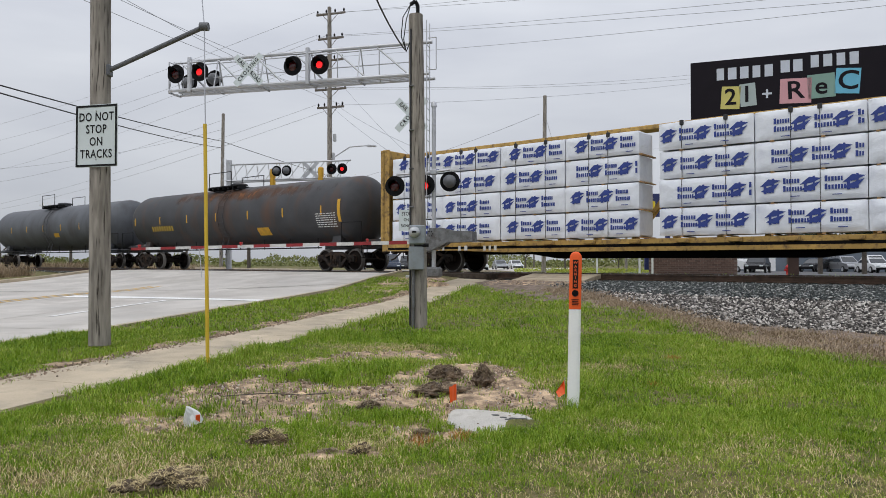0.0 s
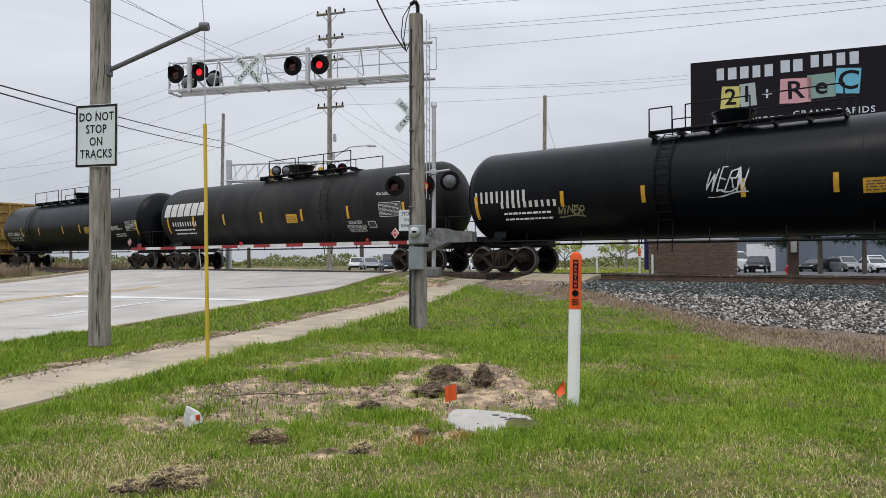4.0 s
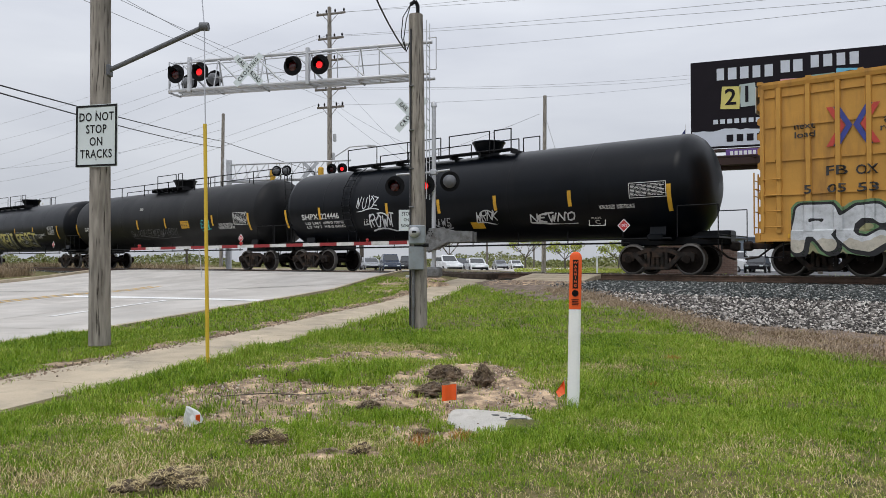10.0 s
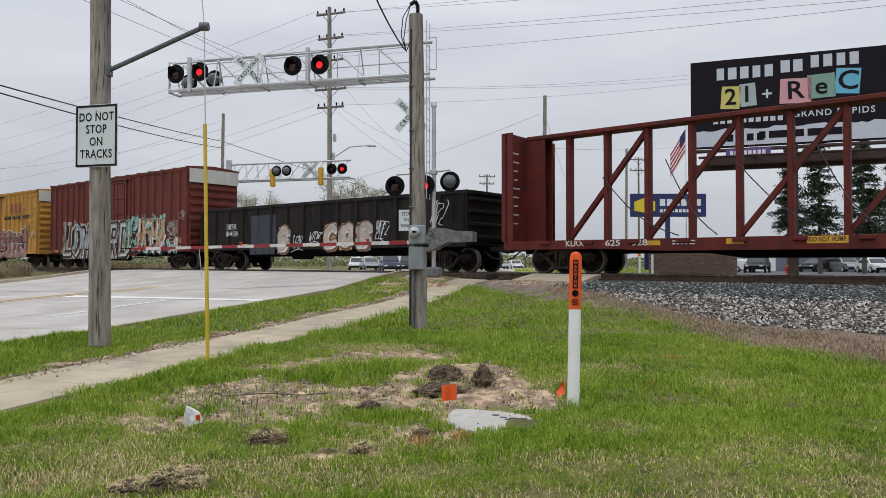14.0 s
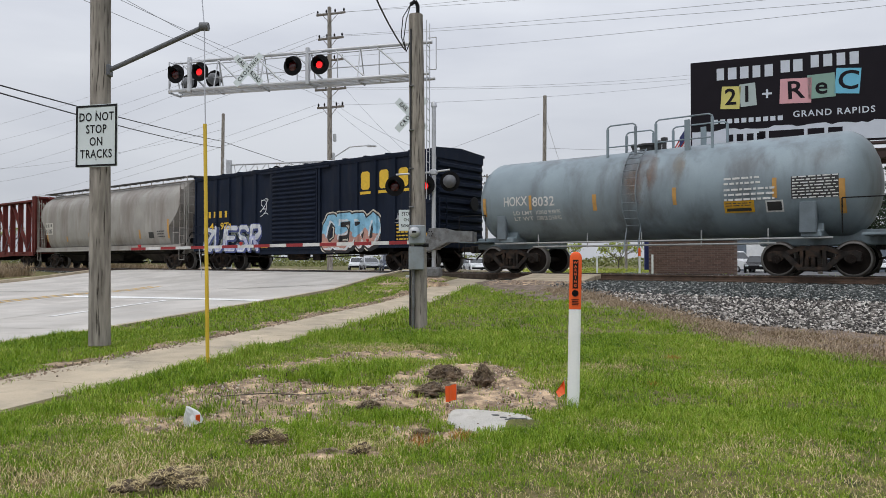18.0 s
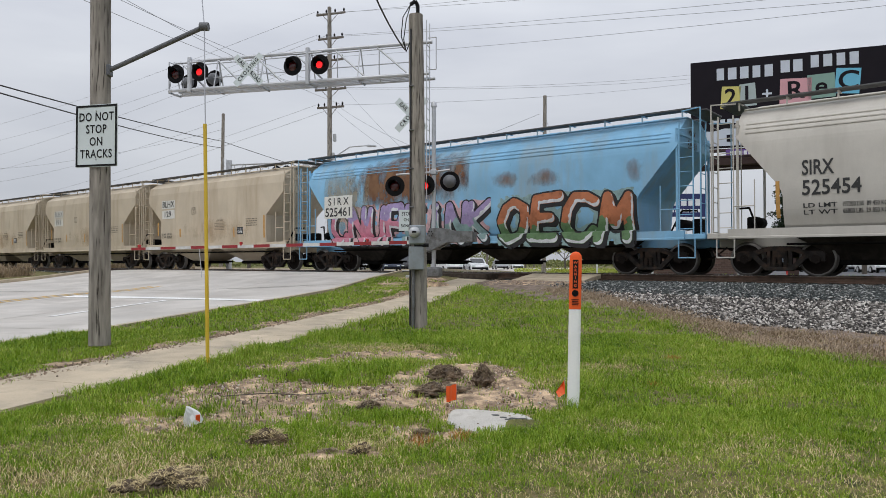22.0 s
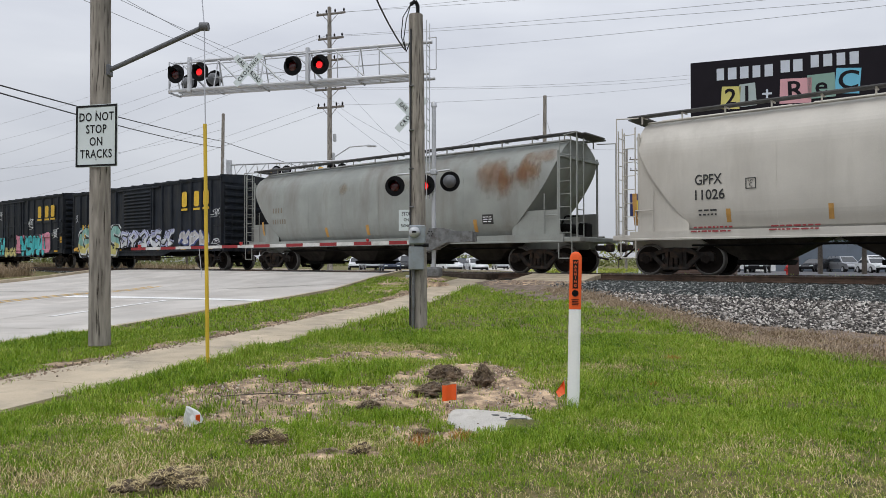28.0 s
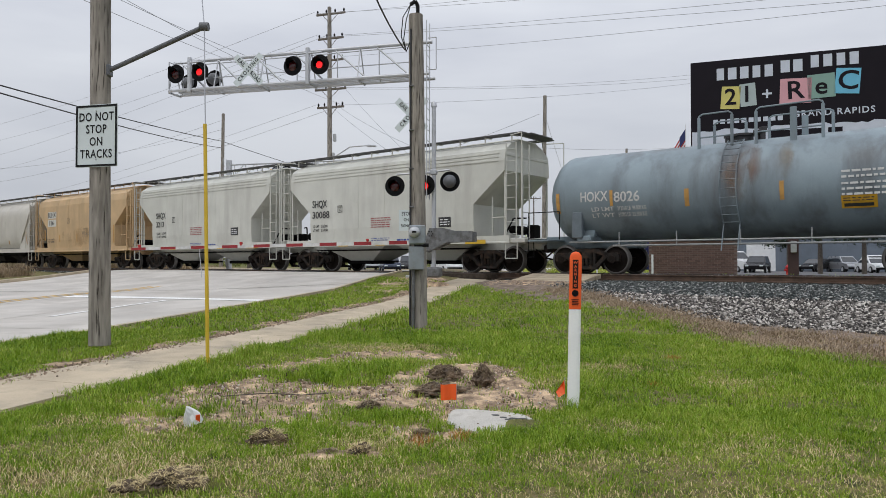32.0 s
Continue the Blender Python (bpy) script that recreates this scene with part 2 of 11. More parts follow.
M_REDTAPE = mat("red_tape", (0.45, 0.02, 0.02), 0.4, 0, 0.1, 4, 0.02, 60)
M_LENS_ON = mat("lit_red_lens", (1.0, 0.012, 0.016), 0.3, 0, 0.35, 30, 0.0, 60, glow=1.0)
M_LENS_OFF = mat("dark_red_lens", (0.05, 0.006, 0.006), 0.15, 0, 0.1, 30, 0.0, 60)
M_RUST = mat("rusty_rail_steel", (0.10, 0.062, 0.042), 0.8, 0.2, 0.3, 5, 0.4, 60)
M_RAILHEAD = mat("polished_rail_head", (0.45, 0.43, 0.42), 0.25, 0.9, 0.1, 5, 0.05, 60)
M_TRUCK = mat("grimy_cast_steel", (0.026, 0.023, 0.021), 0.75, 0.0, 0.35, 6, 0.3, 50, (0.070, 0.046, 0.033), 0.45, 4, spec=0.08)
M_STRUT = mat("weathered_dark_zinc", (0.135, 0.14, 0.15), 0.6, 0.3, 0.15, 5, 0.1, 60)
M_WHEEL = mat("rolled_wheel_steel", (0.018, 0.014, 0.012), 0.75, 0.0, 0.25, 6, 0.2, 50, spec=0.08)
M_TREAD = mat("worn_wheel_tread", (0.16, 0.15, 0.14), 0.45, 0.6, 0.1, 6, 0.05, 50)
M_TIE = mat("tie_timber", (0.070, 0.056, 0.045), 0.9, 0, 0.3, 8, 0.6, 40, spec=0.1)
M_STONE = mat("ballast_stone", (0.075, 0.077, 0.08), 0.9, 0, 0.25, 6, 0.4, 60, (0.16, 0.145, 0.13), 0.35, 1.2)
M_CONC = mat("pale_concrete", (0.475, 0.395, 0.285), 0.9, 0, 0.16, 2.0, 0.35, 70, (0.30, 0.26, 0.20), 0.35, 1.8, per_object=0.07)
M_ROAD = mat("grey_concrete_road", (0.50, 0.47, 0.43), 0.9, 0, 0.14, 0.7, 0.25, 60, (0.39, 0.36, 0.32), 0.38, 0.8)
M_SEAM = mat("tar_seam", (0.06, 0.06, 0.06), 0.8, 0, 0.2, 5, 0.2, 60)
M_LINEW = mat("white_road_paint", (0.86, 0.86, 0.84), 0.7, 0, 0.08, 6, 0.1, 60, (0.60, 0.58, 0.55), 0.35, 6)
M_LINEY = mat("yellow_road_paint", (0.62, 0.37, 0.06), 0.7, 0, 0.1, 6, 0.1, 60, (0.48, 0.36, 0.18), 0.35, 6)
M_WIRE = mat("cable_black", (0.03, 0.03, 0.033), 0.6, 0, 0.05, 5, 0, 60)
M_WIREG = mat("cable_grey", (0.36, 0.37, 0.40), 0.5, 0.2, 0.05, 5, 0, 60)
M_GLASS = mat("dark_glass", (0.02, 0.024, 0.028), 0.08, 0, 0.05, 3, 0, 60, spec=0.8)
M_SOIL = mat("dry_soil", (0.55, 0.40, 0.255), 0.95, 0, 0.45, 6.0, 1.0, 45, (0.17, 0.115, 0.078), 0.62, 7.0)
M_CLOD = mat("turned_sod", (0.125, 0.090, 0.060), 0.95, 0, 0.45, 14, 1.0, 50, (0.24, 0.175, 0.115), 0.45, 12)
M_LAWN = mat("lawn_ground", (0.105, 0.105, 0.020), 0.95, 0, 0.5, 7.0, 1.0, 60, (0.22, 0.16, 0.08), 0.45, 5.0)
M_GRASS = blades_mat("fresh_grass", (0.072, 0.150, 0.006), (0.235, 0.375, 0.018), (0.58, 0.52, 0.17))
M_STRAW = blades_mat("dry_grass", (0.35, 0.27, 0.125), (0.60, 0.485, 0.25), (0.80, 0.69, 0.43))


def stones_mat(name, ramp_cols, rough=0.9, power=1.0):
    m = bpy.data.materials.new(name)
    m.use_nodes = True
    N, L = m.node_tree.nodes, m.node_tree.links
    b = N["Principled BSDF"]
    b.inputs["Roughness"].default_value = rough
    geo, ramp, no, mul, co = N.new("ShaderNodeNewGeometry"), N.new("ShaderNodeValToRGB"), N.new("ShaderNodeTexNoise"), N.new("ShaderNodeMix"), N.new("ShaderNodeTexCoord")
    e = ramp.color_ramp.elements
    for i, c in enumerate(ramp_cols):
        k = e[i] if i < 2 else e.new(1.0)
        k.position, k.color = (i / (len(ramp_cols) - 1)) ** power, (*c, 1)
    no.inputs["Scale"].default_value, no.inputs["Detail"].default_value = 45, 5
    mul.data_type, mul.blend_type = "RGBA", "OVERLAY"
    mul.inputs[0].default_value = 0.22
    L.new(co.outputs["Object"], no.inputs["Vector"])
    L.new(geo.outputs["Random Per Island"], ramp.inputs[0])
    L.new(ramp.outputs[0], mul.inputs[6])
    L.new(no.outputs[0], mul.inputs[7])
    L.new(mul.outputs[2], b.inputs["Base Color"])
    return m


M_EARTH = mat("trodden_earth", (0.23, 0.175, 0.135), 0.95, 0, 0.45, 5.0, 1.0, 40, (0.13, 0.095, 0.072), 0.6, 4.0)
M_DEAD = blades_mat("brown_dead_grass", (0.20, 0.145, 0.085), (0.34, 0.255, 0.165), (0.55, 0.44, 0.30))
M_CRUMB = stones_mat("soil_crumbs", ((0.10, 0.072, 0.05), (0.40, 0.30, 0.215), (0.24, 0.175, 0.12), (0.60, 0.50, 0.40)))
M_STONED = stones_mat("dark_crushed_stone", ((0.007, 0.010, 0.010), (0.022, 0.028, 0.027), (0.050, 0.058, 0.056), (0.12, 0.13, 0.125), (0.46, 0.46, 0.44)), 0.9, 0.75)
M_STONEP = stones_mat("pale_crushed_stone", ((0.016, 0.014, 0.013), (0.075, 0.066, 0.058), (0.30, 0.275, 0.245), (0.74, 0.70, 0.65)), 0.9, 0.8)
M_PEBBLE = stones_mat("soil_pebbles", ((0.20, 0.15, 0.11), (0.74, 0.70, 0.63), (0.40, 0.32, 0.25)))
M_ORANGEG = blades_mat("orange_marked_grass", (0.20, 0.16, 0.02), (0.50, 0.20, 0.05), (0.52, 0.34, 0.12))
M_PADC = mat("pale_grey_concrete", (0.50, 0.475, 0.43), 0.9, 0, 0.12, 5, 0.4, 60, (0.36, 0.33, 0.28), 0.3, 6)
M_LEAF = blades_mat("spring_leaves", (0.15, 0.20, 0.02), (0.33, 0.39, 0.045), (0.48, 0.47, 0.10))
M_LEAFD = blades_mat("dull_far_leaves", (0.10, 0.125, 0.04), (0.18, 0.20, 0.06), (0.28, 0.26, 0.12))
M_ROOT = blades_mat("dead_roots", (0.14, 0.105, 0.065), (0.29, 0.22, 0.13), (0.48, 0.38, 0.24))
M_NEEDLE = blades_mat("spruce_needles", (0.012, 0.026, 0.012), (0.022, 0.042, 0.018), (0.035, 0.055, 0.024))
M_BLOSSOM = blades_mat("pale_blossom", (0.42, 0.40, 0.33), (0.55, 0.53, 0.45), (0.34, 0.36, 0.24))
M_BARK = mat("tree_bark", (0.10, 0.085, 0.07), 0.95, 0, 0.3, 8, 0.6, 40)
M_BRICK = mat("brown_brick", (0.125, 0.078, 0.060), 0.9, 0, 0.2, 4, 0.2, 50, per_object=0.25)
M_MORTAR = mat("mortar", (0.17, 0.135, 0.115), 0.95, 0, 0.1, 4, 0.2, 50)
M_METALB = mat("blue_grey_cladding", (0.15, 0.18, 0.22), 0.6, 0.1, 0.08, 1, 0.05, 40)
M_CHAR = mat("charcoal_vinyl", (0.0145, 0.012, 0.0165), 0.7, 0, 0.12, 1, 0.02, 30, spec=0.12)
M_VINYLW = mat("pale_vinyl", (0.58, 0.62, 0.70), 0.5, 0, 0.05, 2, 0.02, 30)
M_NAVY = mat("navy_sign_face", (0.018, 0.026, 0.11), 0.5, 0, 0.05, 2, 0.02, 30)
M_SIGNY = mat("yellow_sign_paint", (0.72, 0.55, 0.03), 0.5, 0, 0.05, 2, 0.02, 30)
M_PURPLE = mat("purple_sign_face", (0.13, 0.06, 0.26), 0.5, 0, 0.05, 2, 0.02, 30)
M_BROWN = mat("dark_brown_steel", (0.055, 0.030, 0.027), 0.6, 0.2, 0.15, 2, 0.05, 30)
M_TYRE = mat("tyre_rubber", (0.02, 0.02, 0.021), 0.85, 0, 0.1, 8, 0.1, 60)
M_PAVEB = mat("parking_asphalt", (0.13, 0.13, 0.135), 0.9, 0, 0.15, 0.6, 0.2, 50)

# ---------------------------------------------------------------- plan
# Track: unit vector along it (the way the train goes) and square to it, away from the camera.
TD = Vector((-0.7856, 0.6187, 0))
TN = Vector((0.6187, 0.7856, 0))
TQ = 21.69                     # distance of the track's centre line from the camera
TRACK_TURN = math.degrees(math.atan2(TD.y, TD.x))
# Road: heading 14.5 degrees to the right of straight ahead.
RD = Vector((0.2504, 0.9682, 0))
RW = Vector((0.9682, -0.2504, 0))
ROAD_R, ROAD_L = -7.85, -26.0   # its edges, measured across
WALK_R, WALK_L = -4.17, -5.29  # the pavement's edges
RAIL_TOP = 1.0


def lerp_table(x, rows):
    if x <= rows[0][0]:
        return rows[0][1]
    for (a, p), (b, q) in zip(rows, rows[1:]):
        if x <= b:
            t = (x - a) / (b - a)
            t = t * t * (3 - 2 * t)
            return p + (q - p) * t
    return rows[-1][1]


def road_z(x, y):
    q = TN.x * x + TN.y * y
    return lerp_table(q, ((-30, -0.1), (4, 0.23), (11, 0.43), (19.5, 0.965), (24, 0.97), (32, 0.80), (50, 0.45), (90, 0.30)))


def open_z(x, y):
    """Height of the natural ground."""
    q, s = TN.x * x + TN.y * y, TD.x * x + TD.y * y
    base = 0.131 - 0.0086 * max(-9, min(14, x)) + 0.0193 * max(-4, min(14, y))
    if q < 24:
        k = min(1, max(0, (s - 4) / 9))
        qa = 12.4 - 2.4 * k
        t = min(1, max(0, (q - qa) / (19.2 - qa)))
        t = t * t * (3 - 2 * t) * (1 - 0.35 * k) + t * 0.35 * k
        return base + (0.80 - base) * t
    return lerp_table(q, ((24, 0.80), (27, 0.62), (45, 0.42), (90, 0.30), (400, 0.2)))


def across(x, y):
    return RW.x * x + RW.y * y


def ground_z(x, y):
    w = across(x, y)
    z = open_z(x, y)
    if ROAD_R - 0.5 < w < ROAD_R + 3.1 and TN.x * x + TN.y * y < TQ:
        k = min(1, max(0, (w - ROAD_R - 0.3) / 2.8))
        z = max(z, road_z(x, y) + 0.10) * (1 - k) + z * k
    if ROAD_L - 1.5 < w < ROAD_R + 0.3:
        edge = min(1, max(0, min((ROAD_R + 0.25 - w) / 0.25, (w - ROAD_L + 0.9) / 0.9)))
        z = z * (1 - edge) + (road_z(x, y) - 0.12) * edge
    if abs(TN.x * x + TN.y * y - TQ) < 2.6:
        z = min(z, 0.74)
    return z


def axis_steps(lo, hi, fine_lo, fine_hi, step):
    out, x = [], fine_lo
    while x < fine_hi:
        out.append(x)
        x += step
    d, x = step, fine_hi
    while x < hi:
        out.append(x)
        d *= 1.25
        x += d
    out.append(hi)
    d, x = step, fine_lo
    while x > lo:
        d *= 1.25
        x -= d
        out.append(max(x, lo))
    return sorted(set(out))


def dirt_amount(x, y):
    """1 on the bare patch of dug soil, 0 on the lawn."""
    n = noise.noise((x * 1.1, y * 1.1, 3.0)) * 0.45 + noise.noise((x * 3.1, y * 3.1, 1.0)) * 0.5 + noise.noise((x * 8, y * 8, 2.0)) * 0.3
    best = 0.0
    for cx, cy, a, b, k in ((-1.45, 5.92, 1.25, 0.88, 0.10), (-0.25, 6.05, 1.2, 1.05, 0.0), (-0.55, 8.3, 1.0, 0.42, 0.1), (0.30, 6.95, 0.62, 0.85, 0.0), (-1.5, 7.55, 0.7, 0.3, 0.2), (-2.05, 5.15, 0.35, 0.14, 0.0), (-2.15, 6.1, 0.6, 0.3, 0.1),
                            (-0.15, 4.80, 0.32, 0.17, 0.0), (-0.68, 4.30, 0.34, 0.13, 0.1), (-1.08, 4.50, 0.20, 0.12, 0.1), (-1.40, 3.72, 0.32, 0.17, 0.1), (-1.95, 4.85, 0.22, 0.12, 0.0)):
        u, v = x - cx, y - cy - k * (x - cx)
        d = math.sqrt((u / a) ** 2 + (v / b) ** 2)
        best = max(best, 1.25 - d)
    best *= min(1.0, max(0.0, (RW.x * x + RW.y * y - WALK_R - 0.12) / 0.45)) if best > 0 else 1.0
    tuft = math.hypot((x + 0.92) / 0.56, (y - 7.05) / 0.62)
    if tuft < 1:
        best = min(best, (tuft - 0.75) * 2)
    return max(0.0, min(1.0, (best + n * 1.35 * min(1.0, best / 0.25)) * 2.2)) if best > 0.0 else 0.0


def make_ground():
    xs = axis_steps(-2500, 2500, -10, 16, 0.3)
    ys = axis_steps(-600, 3000, 1, 24, 0.3)
    vs, fs = [], []
    for y in ys:
        for x in xs:
            z = ground_z(x, y)
            if -4 < x < 4 and 2 < y < 10:
                z += noise.noise((x * 1.4, y * 1.4, 0)) * 0.02 - 0.10 * dirt_amount(x, y)
            vs.append((x, y, z))
    n = len(xs)
    for j in range(len(ys) - 1):
        for i in range(n - 1):
            a = j * n + i
            fs.append((a, a + 1, a + n + 1, a + n))
    g = Geo().add(vs, fs, True)
    ob = part("ground", g.mesh("ground", M_LAWN, False), None)
    tagged(ob, "uneven lawn ground with dry soil showing", "ground", "", "structure")


make_ground()


def patch(name, xs, ys, to_xy, z_of, lift, material):
    """A sheet draped over the ground."""
    g = Geo()
    vs = []
    for v in ys:
        for u in xs:
            x, y = to_xy(u, v)
            vs.append((x, y, z_of(x, y) + lift))
    n = len(xs)
    g.add(vs, [(j * n + i, j * n + i + 1, (j + 1) * n + i + 1, (j + 1) * n + i) for j in range(len(ys) - 1) for i in range(n - 1)], True)
    return g


def road_xy(w, u):
    return RW.x * w + RD.x * u, RW.y * w + RD.y * u


def frange(a, b, n):
    return [a + (b - a) * i / n for i in range(n + 1)]


def make_road():
    g = patch("road", frange(ROAD_L, ROAD_R, 24), frange(-60, 130, 190), road_xy, road_z, 0.0, M_ROAD)
    tagged(part("road", g, M_ROAD), "worn grey concrete road rising to the crossing", "road", "", "structure")
    for side, w in (("right", ROAD_R), ("left", ROAD_L)):
        g = Geo()
        sg = 1 if side == "right" else -1
        for a in range(-60, 130, 3):
            u0, u1 = a, a + 2.98
            q = [TN.dot(Vector((*road_xy(w, u), 0))) for u in (u0, u1)]
            if min(q) < TQ + 2.2 and max(q) > TQ - 2.2:
                continue
            ring = []
            for u in (u0, u1):
                r = []
                for dw, dz in ((0, -0.1), (0.01, 0.11), (0.03, 0.13), (0.16, 0.13), (0.16, -0.1)):
                    x, y = road_xy(w + sg * dw, u)
                    r.append((x, y, road_z(x, y) + dz))
                ring.append(r)
            g.loft(ring)
        tagged(part("kerb", g, M_CONC), "low concrete kerb along the road", "kerb", "", "structure")
    # joints across and along the slabs
    g = Geo()
    for w in (-11.9, -15.2, -18.5, -21.8):
        k = patch("j", [w - 0.012, w + 0.012], frange(-30, 60, 90), road_xy, road_z, 0.004, M_SEAM)
        g.add(k.v, k.f)
    for u in range(-10, 60, 10):
        k = patch("j", frange(ROAD_L, ROAD_R, 24), [u - 0.012, u + 0.012], road_xy, road_z, 0.004, M_SEAM)
        g.add(k.v, k.f)
    k = patch("j", frange(-24, ROAD_R, 24), [20.4, 20.5], lambda w, u: road_xy(w, u + 0.12 * (w + 8.6)), road_z, 0.006, M_SEAM)
    g.add(k.v, k.f)
    tagged(part("road_joint", g, M_JOINT), "dark tarred slab joints in the road", "road joint", "", "structure")
    # paint
    k = patch("stop", frange(-15.4, -8.15, 16), [15.62, 16.12], lambda w, u: road_xy(w, u - 0.16 * (w + 8.6)), road_z, 0.008, M_LINEW)
    tagged(part("stop_line", k, M_LINEW), "worn white stop line painted across two lanes", "road marking", "", "structure")
    g = Geo()
    for u in (0.2, 11.86, 30.0, 42.0, 54.0):
        k = patch("lane", [-11.28, -11.15], frange(u, u + 3.75, 6), road_xy, road_z, 0.008, M_LINEW)
        g.add(k.v, k.f)
    tagged(part("lane_line", g, M_LINEW), "white dashed lane line", "road marking", "", "structure")
    g = Geo()
    for w in (-15.72, -16.12):
        k = patch("yl", [w - 0.07, w + 0.07], frange(-30, 21.6, 60), road_xy, road_z, 0.008, M_LINEY)
        g.add(k.v, k.f)
    for a in range(-20, 16, 6):
        k = patch("yl", [-19.6, -19.45], frange(a, a + 3, 6), road_xy, road_z, 0.008, M_LINEY)
        g.add(k.v, k.f)
    tagged(part("centre_line", g, M_LINEY), "yellow painted turn lane lines", "road marking", "", "structure")


make_road()


def walk_z(x, y):
    return ground_z(x, y) + 0.015


def walk_shift(u):
    """The pavement bends a little towards the road near the camera."""
    return -0.22 * min(1.0, max(0.0, (10 - u) / 6))


def make_pavement():
    base = thing("pavement", "pale concrete pavement of separate slabs", "pavement", None, "", "structure")
    for i in range(24):
        u0, u1 = -2 + i * 1.22, -2 + i * 1.22 + 1.212
        g = Geo()
        top, bot = [], []
        x0, y0 = road_xy(-4.7, u0)
        if TN.x * x0 + TN.y * y0 > TQ - 1.9:
            break
        for w, u in ((WALK_R - 0.12, u0), (WALK_R - 0.12, u1), (WALK_L, u1), (WALK_L, u0)):
            x, y = road_xy(w + walk_shift(u), u)
            z = walk_z(x, y)
            top.append((x, y, z + 0.006))
            bot.append((x, y, z - 0.12))
        g.loft([bot, top])
        part("slab", g, M_CONC, base)


make_pavement()


def along(s, q, z=0.0):
    p = TD * s + TN * q
    return Vector((p.x, p.y, z))


def make_track():
    m = pose(0, 0, 0, 0, 0, TRACK_TURN)     # track axes: x along, y towards the camera
    for sg in (-1, 1):
        y = -TQ + sg * 0.755
        prof = [(-0.075, 0.82), (-0.075, 0.835), (-0.012, 0.86), (-0.010, 0.955), (-0.037, 0.965), (-0.036, 0.996), (0.036, 0.996), (0.037, 0.965), (0.010, 0.955), (0.012, 0.86), (0.075, 0.835), (0.075, 0.82)]
        rail = thing("rail", "rust-brown steel rail with a polished head on timber ties", "rail", m, "track rails", "structure")
        part("rail_web", Geo().prism([(y + a, b) for a, b in prof], "x", -120, 260), M_RUST, rail)
        part("rail_head", Geo().box((70, y, 0.998), (380, 0.062, 0.008), 0.002), M_RAILHEAD, rail, "polished running surface")
    tie = Geo().box((0, 0, 0), (0.23, 2.6, 0.18), 0.015).mesh("tie", M_TIE)
    plate = Geo().box((0, 0, 0), (0.2, 0.36, 0.02), 0.004).mesh("tie_plate", M_RUST)
    base = thing("track_bed", "timber ties half sunk in grey crushed stone", "track bed", m, "", "structure")
    for i in range(220):
        x = -40 + i * 0.52
        if 14.5 < x < 34:
            continue
        if x < 40:
            t = part("tie", tie, None, base, at=pose(x, -TQ + 0.02 * math.sin(i * 2.1), 0.728 + 0.004 * math.sin(i), 0, 0, 0.6 * math.sin(i * 1.7)))
            for sg in (-1, 1):
                part("tie_plate", plate, None, t, at=(0, sg * 0.755, 0.095))
    # bed under the stones
    g = Geo().prism([(-TQ - 2.5, 0.3), (-TQ - 1.7, 0.755), (-TQ + 1.7, 0.755), (-TQ + 2.5, 0.5), (-TQ + 3.2, 0.2)], "x", -120, 260)
    part("ballast_core", g, M_STONE, base)
    # crossing surface between and beside the rails
    cr = thing("crossing_surface", "dark rubber and timber crossing panels between the rails", "crossing panel", m, "", "structure")
    for k in range(9):
        x = 15.0 + k * 2.1
        part("panel", Geo().box((x, -TQ, 0.90), (2.08, 1.34, 0.17), 0.01), M_TIE, cr)
        for sg in (-1, 1):
            part("panel", Geo().box((x, -TQ + sg * 1.22, 0.89), (2.08, 0.80, 0.17), 0.01), M_SEAM if k % 3 else M_TIE, cr)


make_track()


# ---------------------------------------------------------------- poles, signs, signals
def wood_pole(name, label, base, h, r0, r1, lean=(0, 0), material=None, group=""):
    g = Geo()
    rings, n = [], 16
    for k in range(11):
        t = k / 10
        r = r0 + (r1 - r0) * t
        rings.append([(lean[0] * t + r * (1 + 0.03 * math.sin(i * 3 + k)) * math.cos(2 * math.pi * i / n), lean[1] * t + r * (1 + 0.03 * math.sin(i * 5)) * math.sin(2 * math.pi * i / n), h * t) for i in range(n)])
    g.loft(rings, True, True)
    pole = thing(name, label, "utility pole", Matrix.Translation(base), group)
    part("shaft", g, material or M_WOOD, pole)
    return pole


def square_to_road(p):
    """Local axes at p: x to the right across the road, y along it, away."""
    return pose(p[0], p[1], p[2], 0, 0, -14.5)


# the pole that carries the sign and a strut for the guy wire
P1 = Vector((-4.21, 8.75, 0.36))
pole_a = wood_pole("utility_pole", "weathered grey wooden utility pole carrying a road sign and guy strut", P1, 9.5, 0.125, 0.105, (-0.06, 0))
strut = Geo()
S0, S1 = Vector((-4.14, 8.75, 3.74)) - P1, Vector((-2.80, 8.30, 4.14)) - P1
strut.tube(S0, S1, 0.029, 12)
strut.box(tuple(S0), (0.09, 0.12, 0.16), 0.02)
strut.lathe([(-0.05, 0.05), (0.05, 0.05)], 10, "x", tuple(S1))
part("guy_strut", strut, M_STRUT, pole_a, "galvanised steel sidewalk guy strut")

SIGN_AT = square_to_road((-4.20, 8.60, 2.91))
sign = thing("road_sign", "white rectangular sign with black border and lettering on a wooden pole", "road sign", SIGN_AT)
part("plate", Geo().box((0, 0, 0), (0.60, 0.006, 0.76), 0.002), M_SIGN, sign)


def ring_frame(w, h, t, y):
    g = Geo()
    for x in (-w / 2 + t / 2, w / 2 - t / 2):
        g.box((x, y, 0), (t, 0.004, h - 2 * t))
    for z in (-h / 2 + t / 2, h / 2 - t / 2):
        g.box((0, y, z), (w, 0.004, t))
    return g


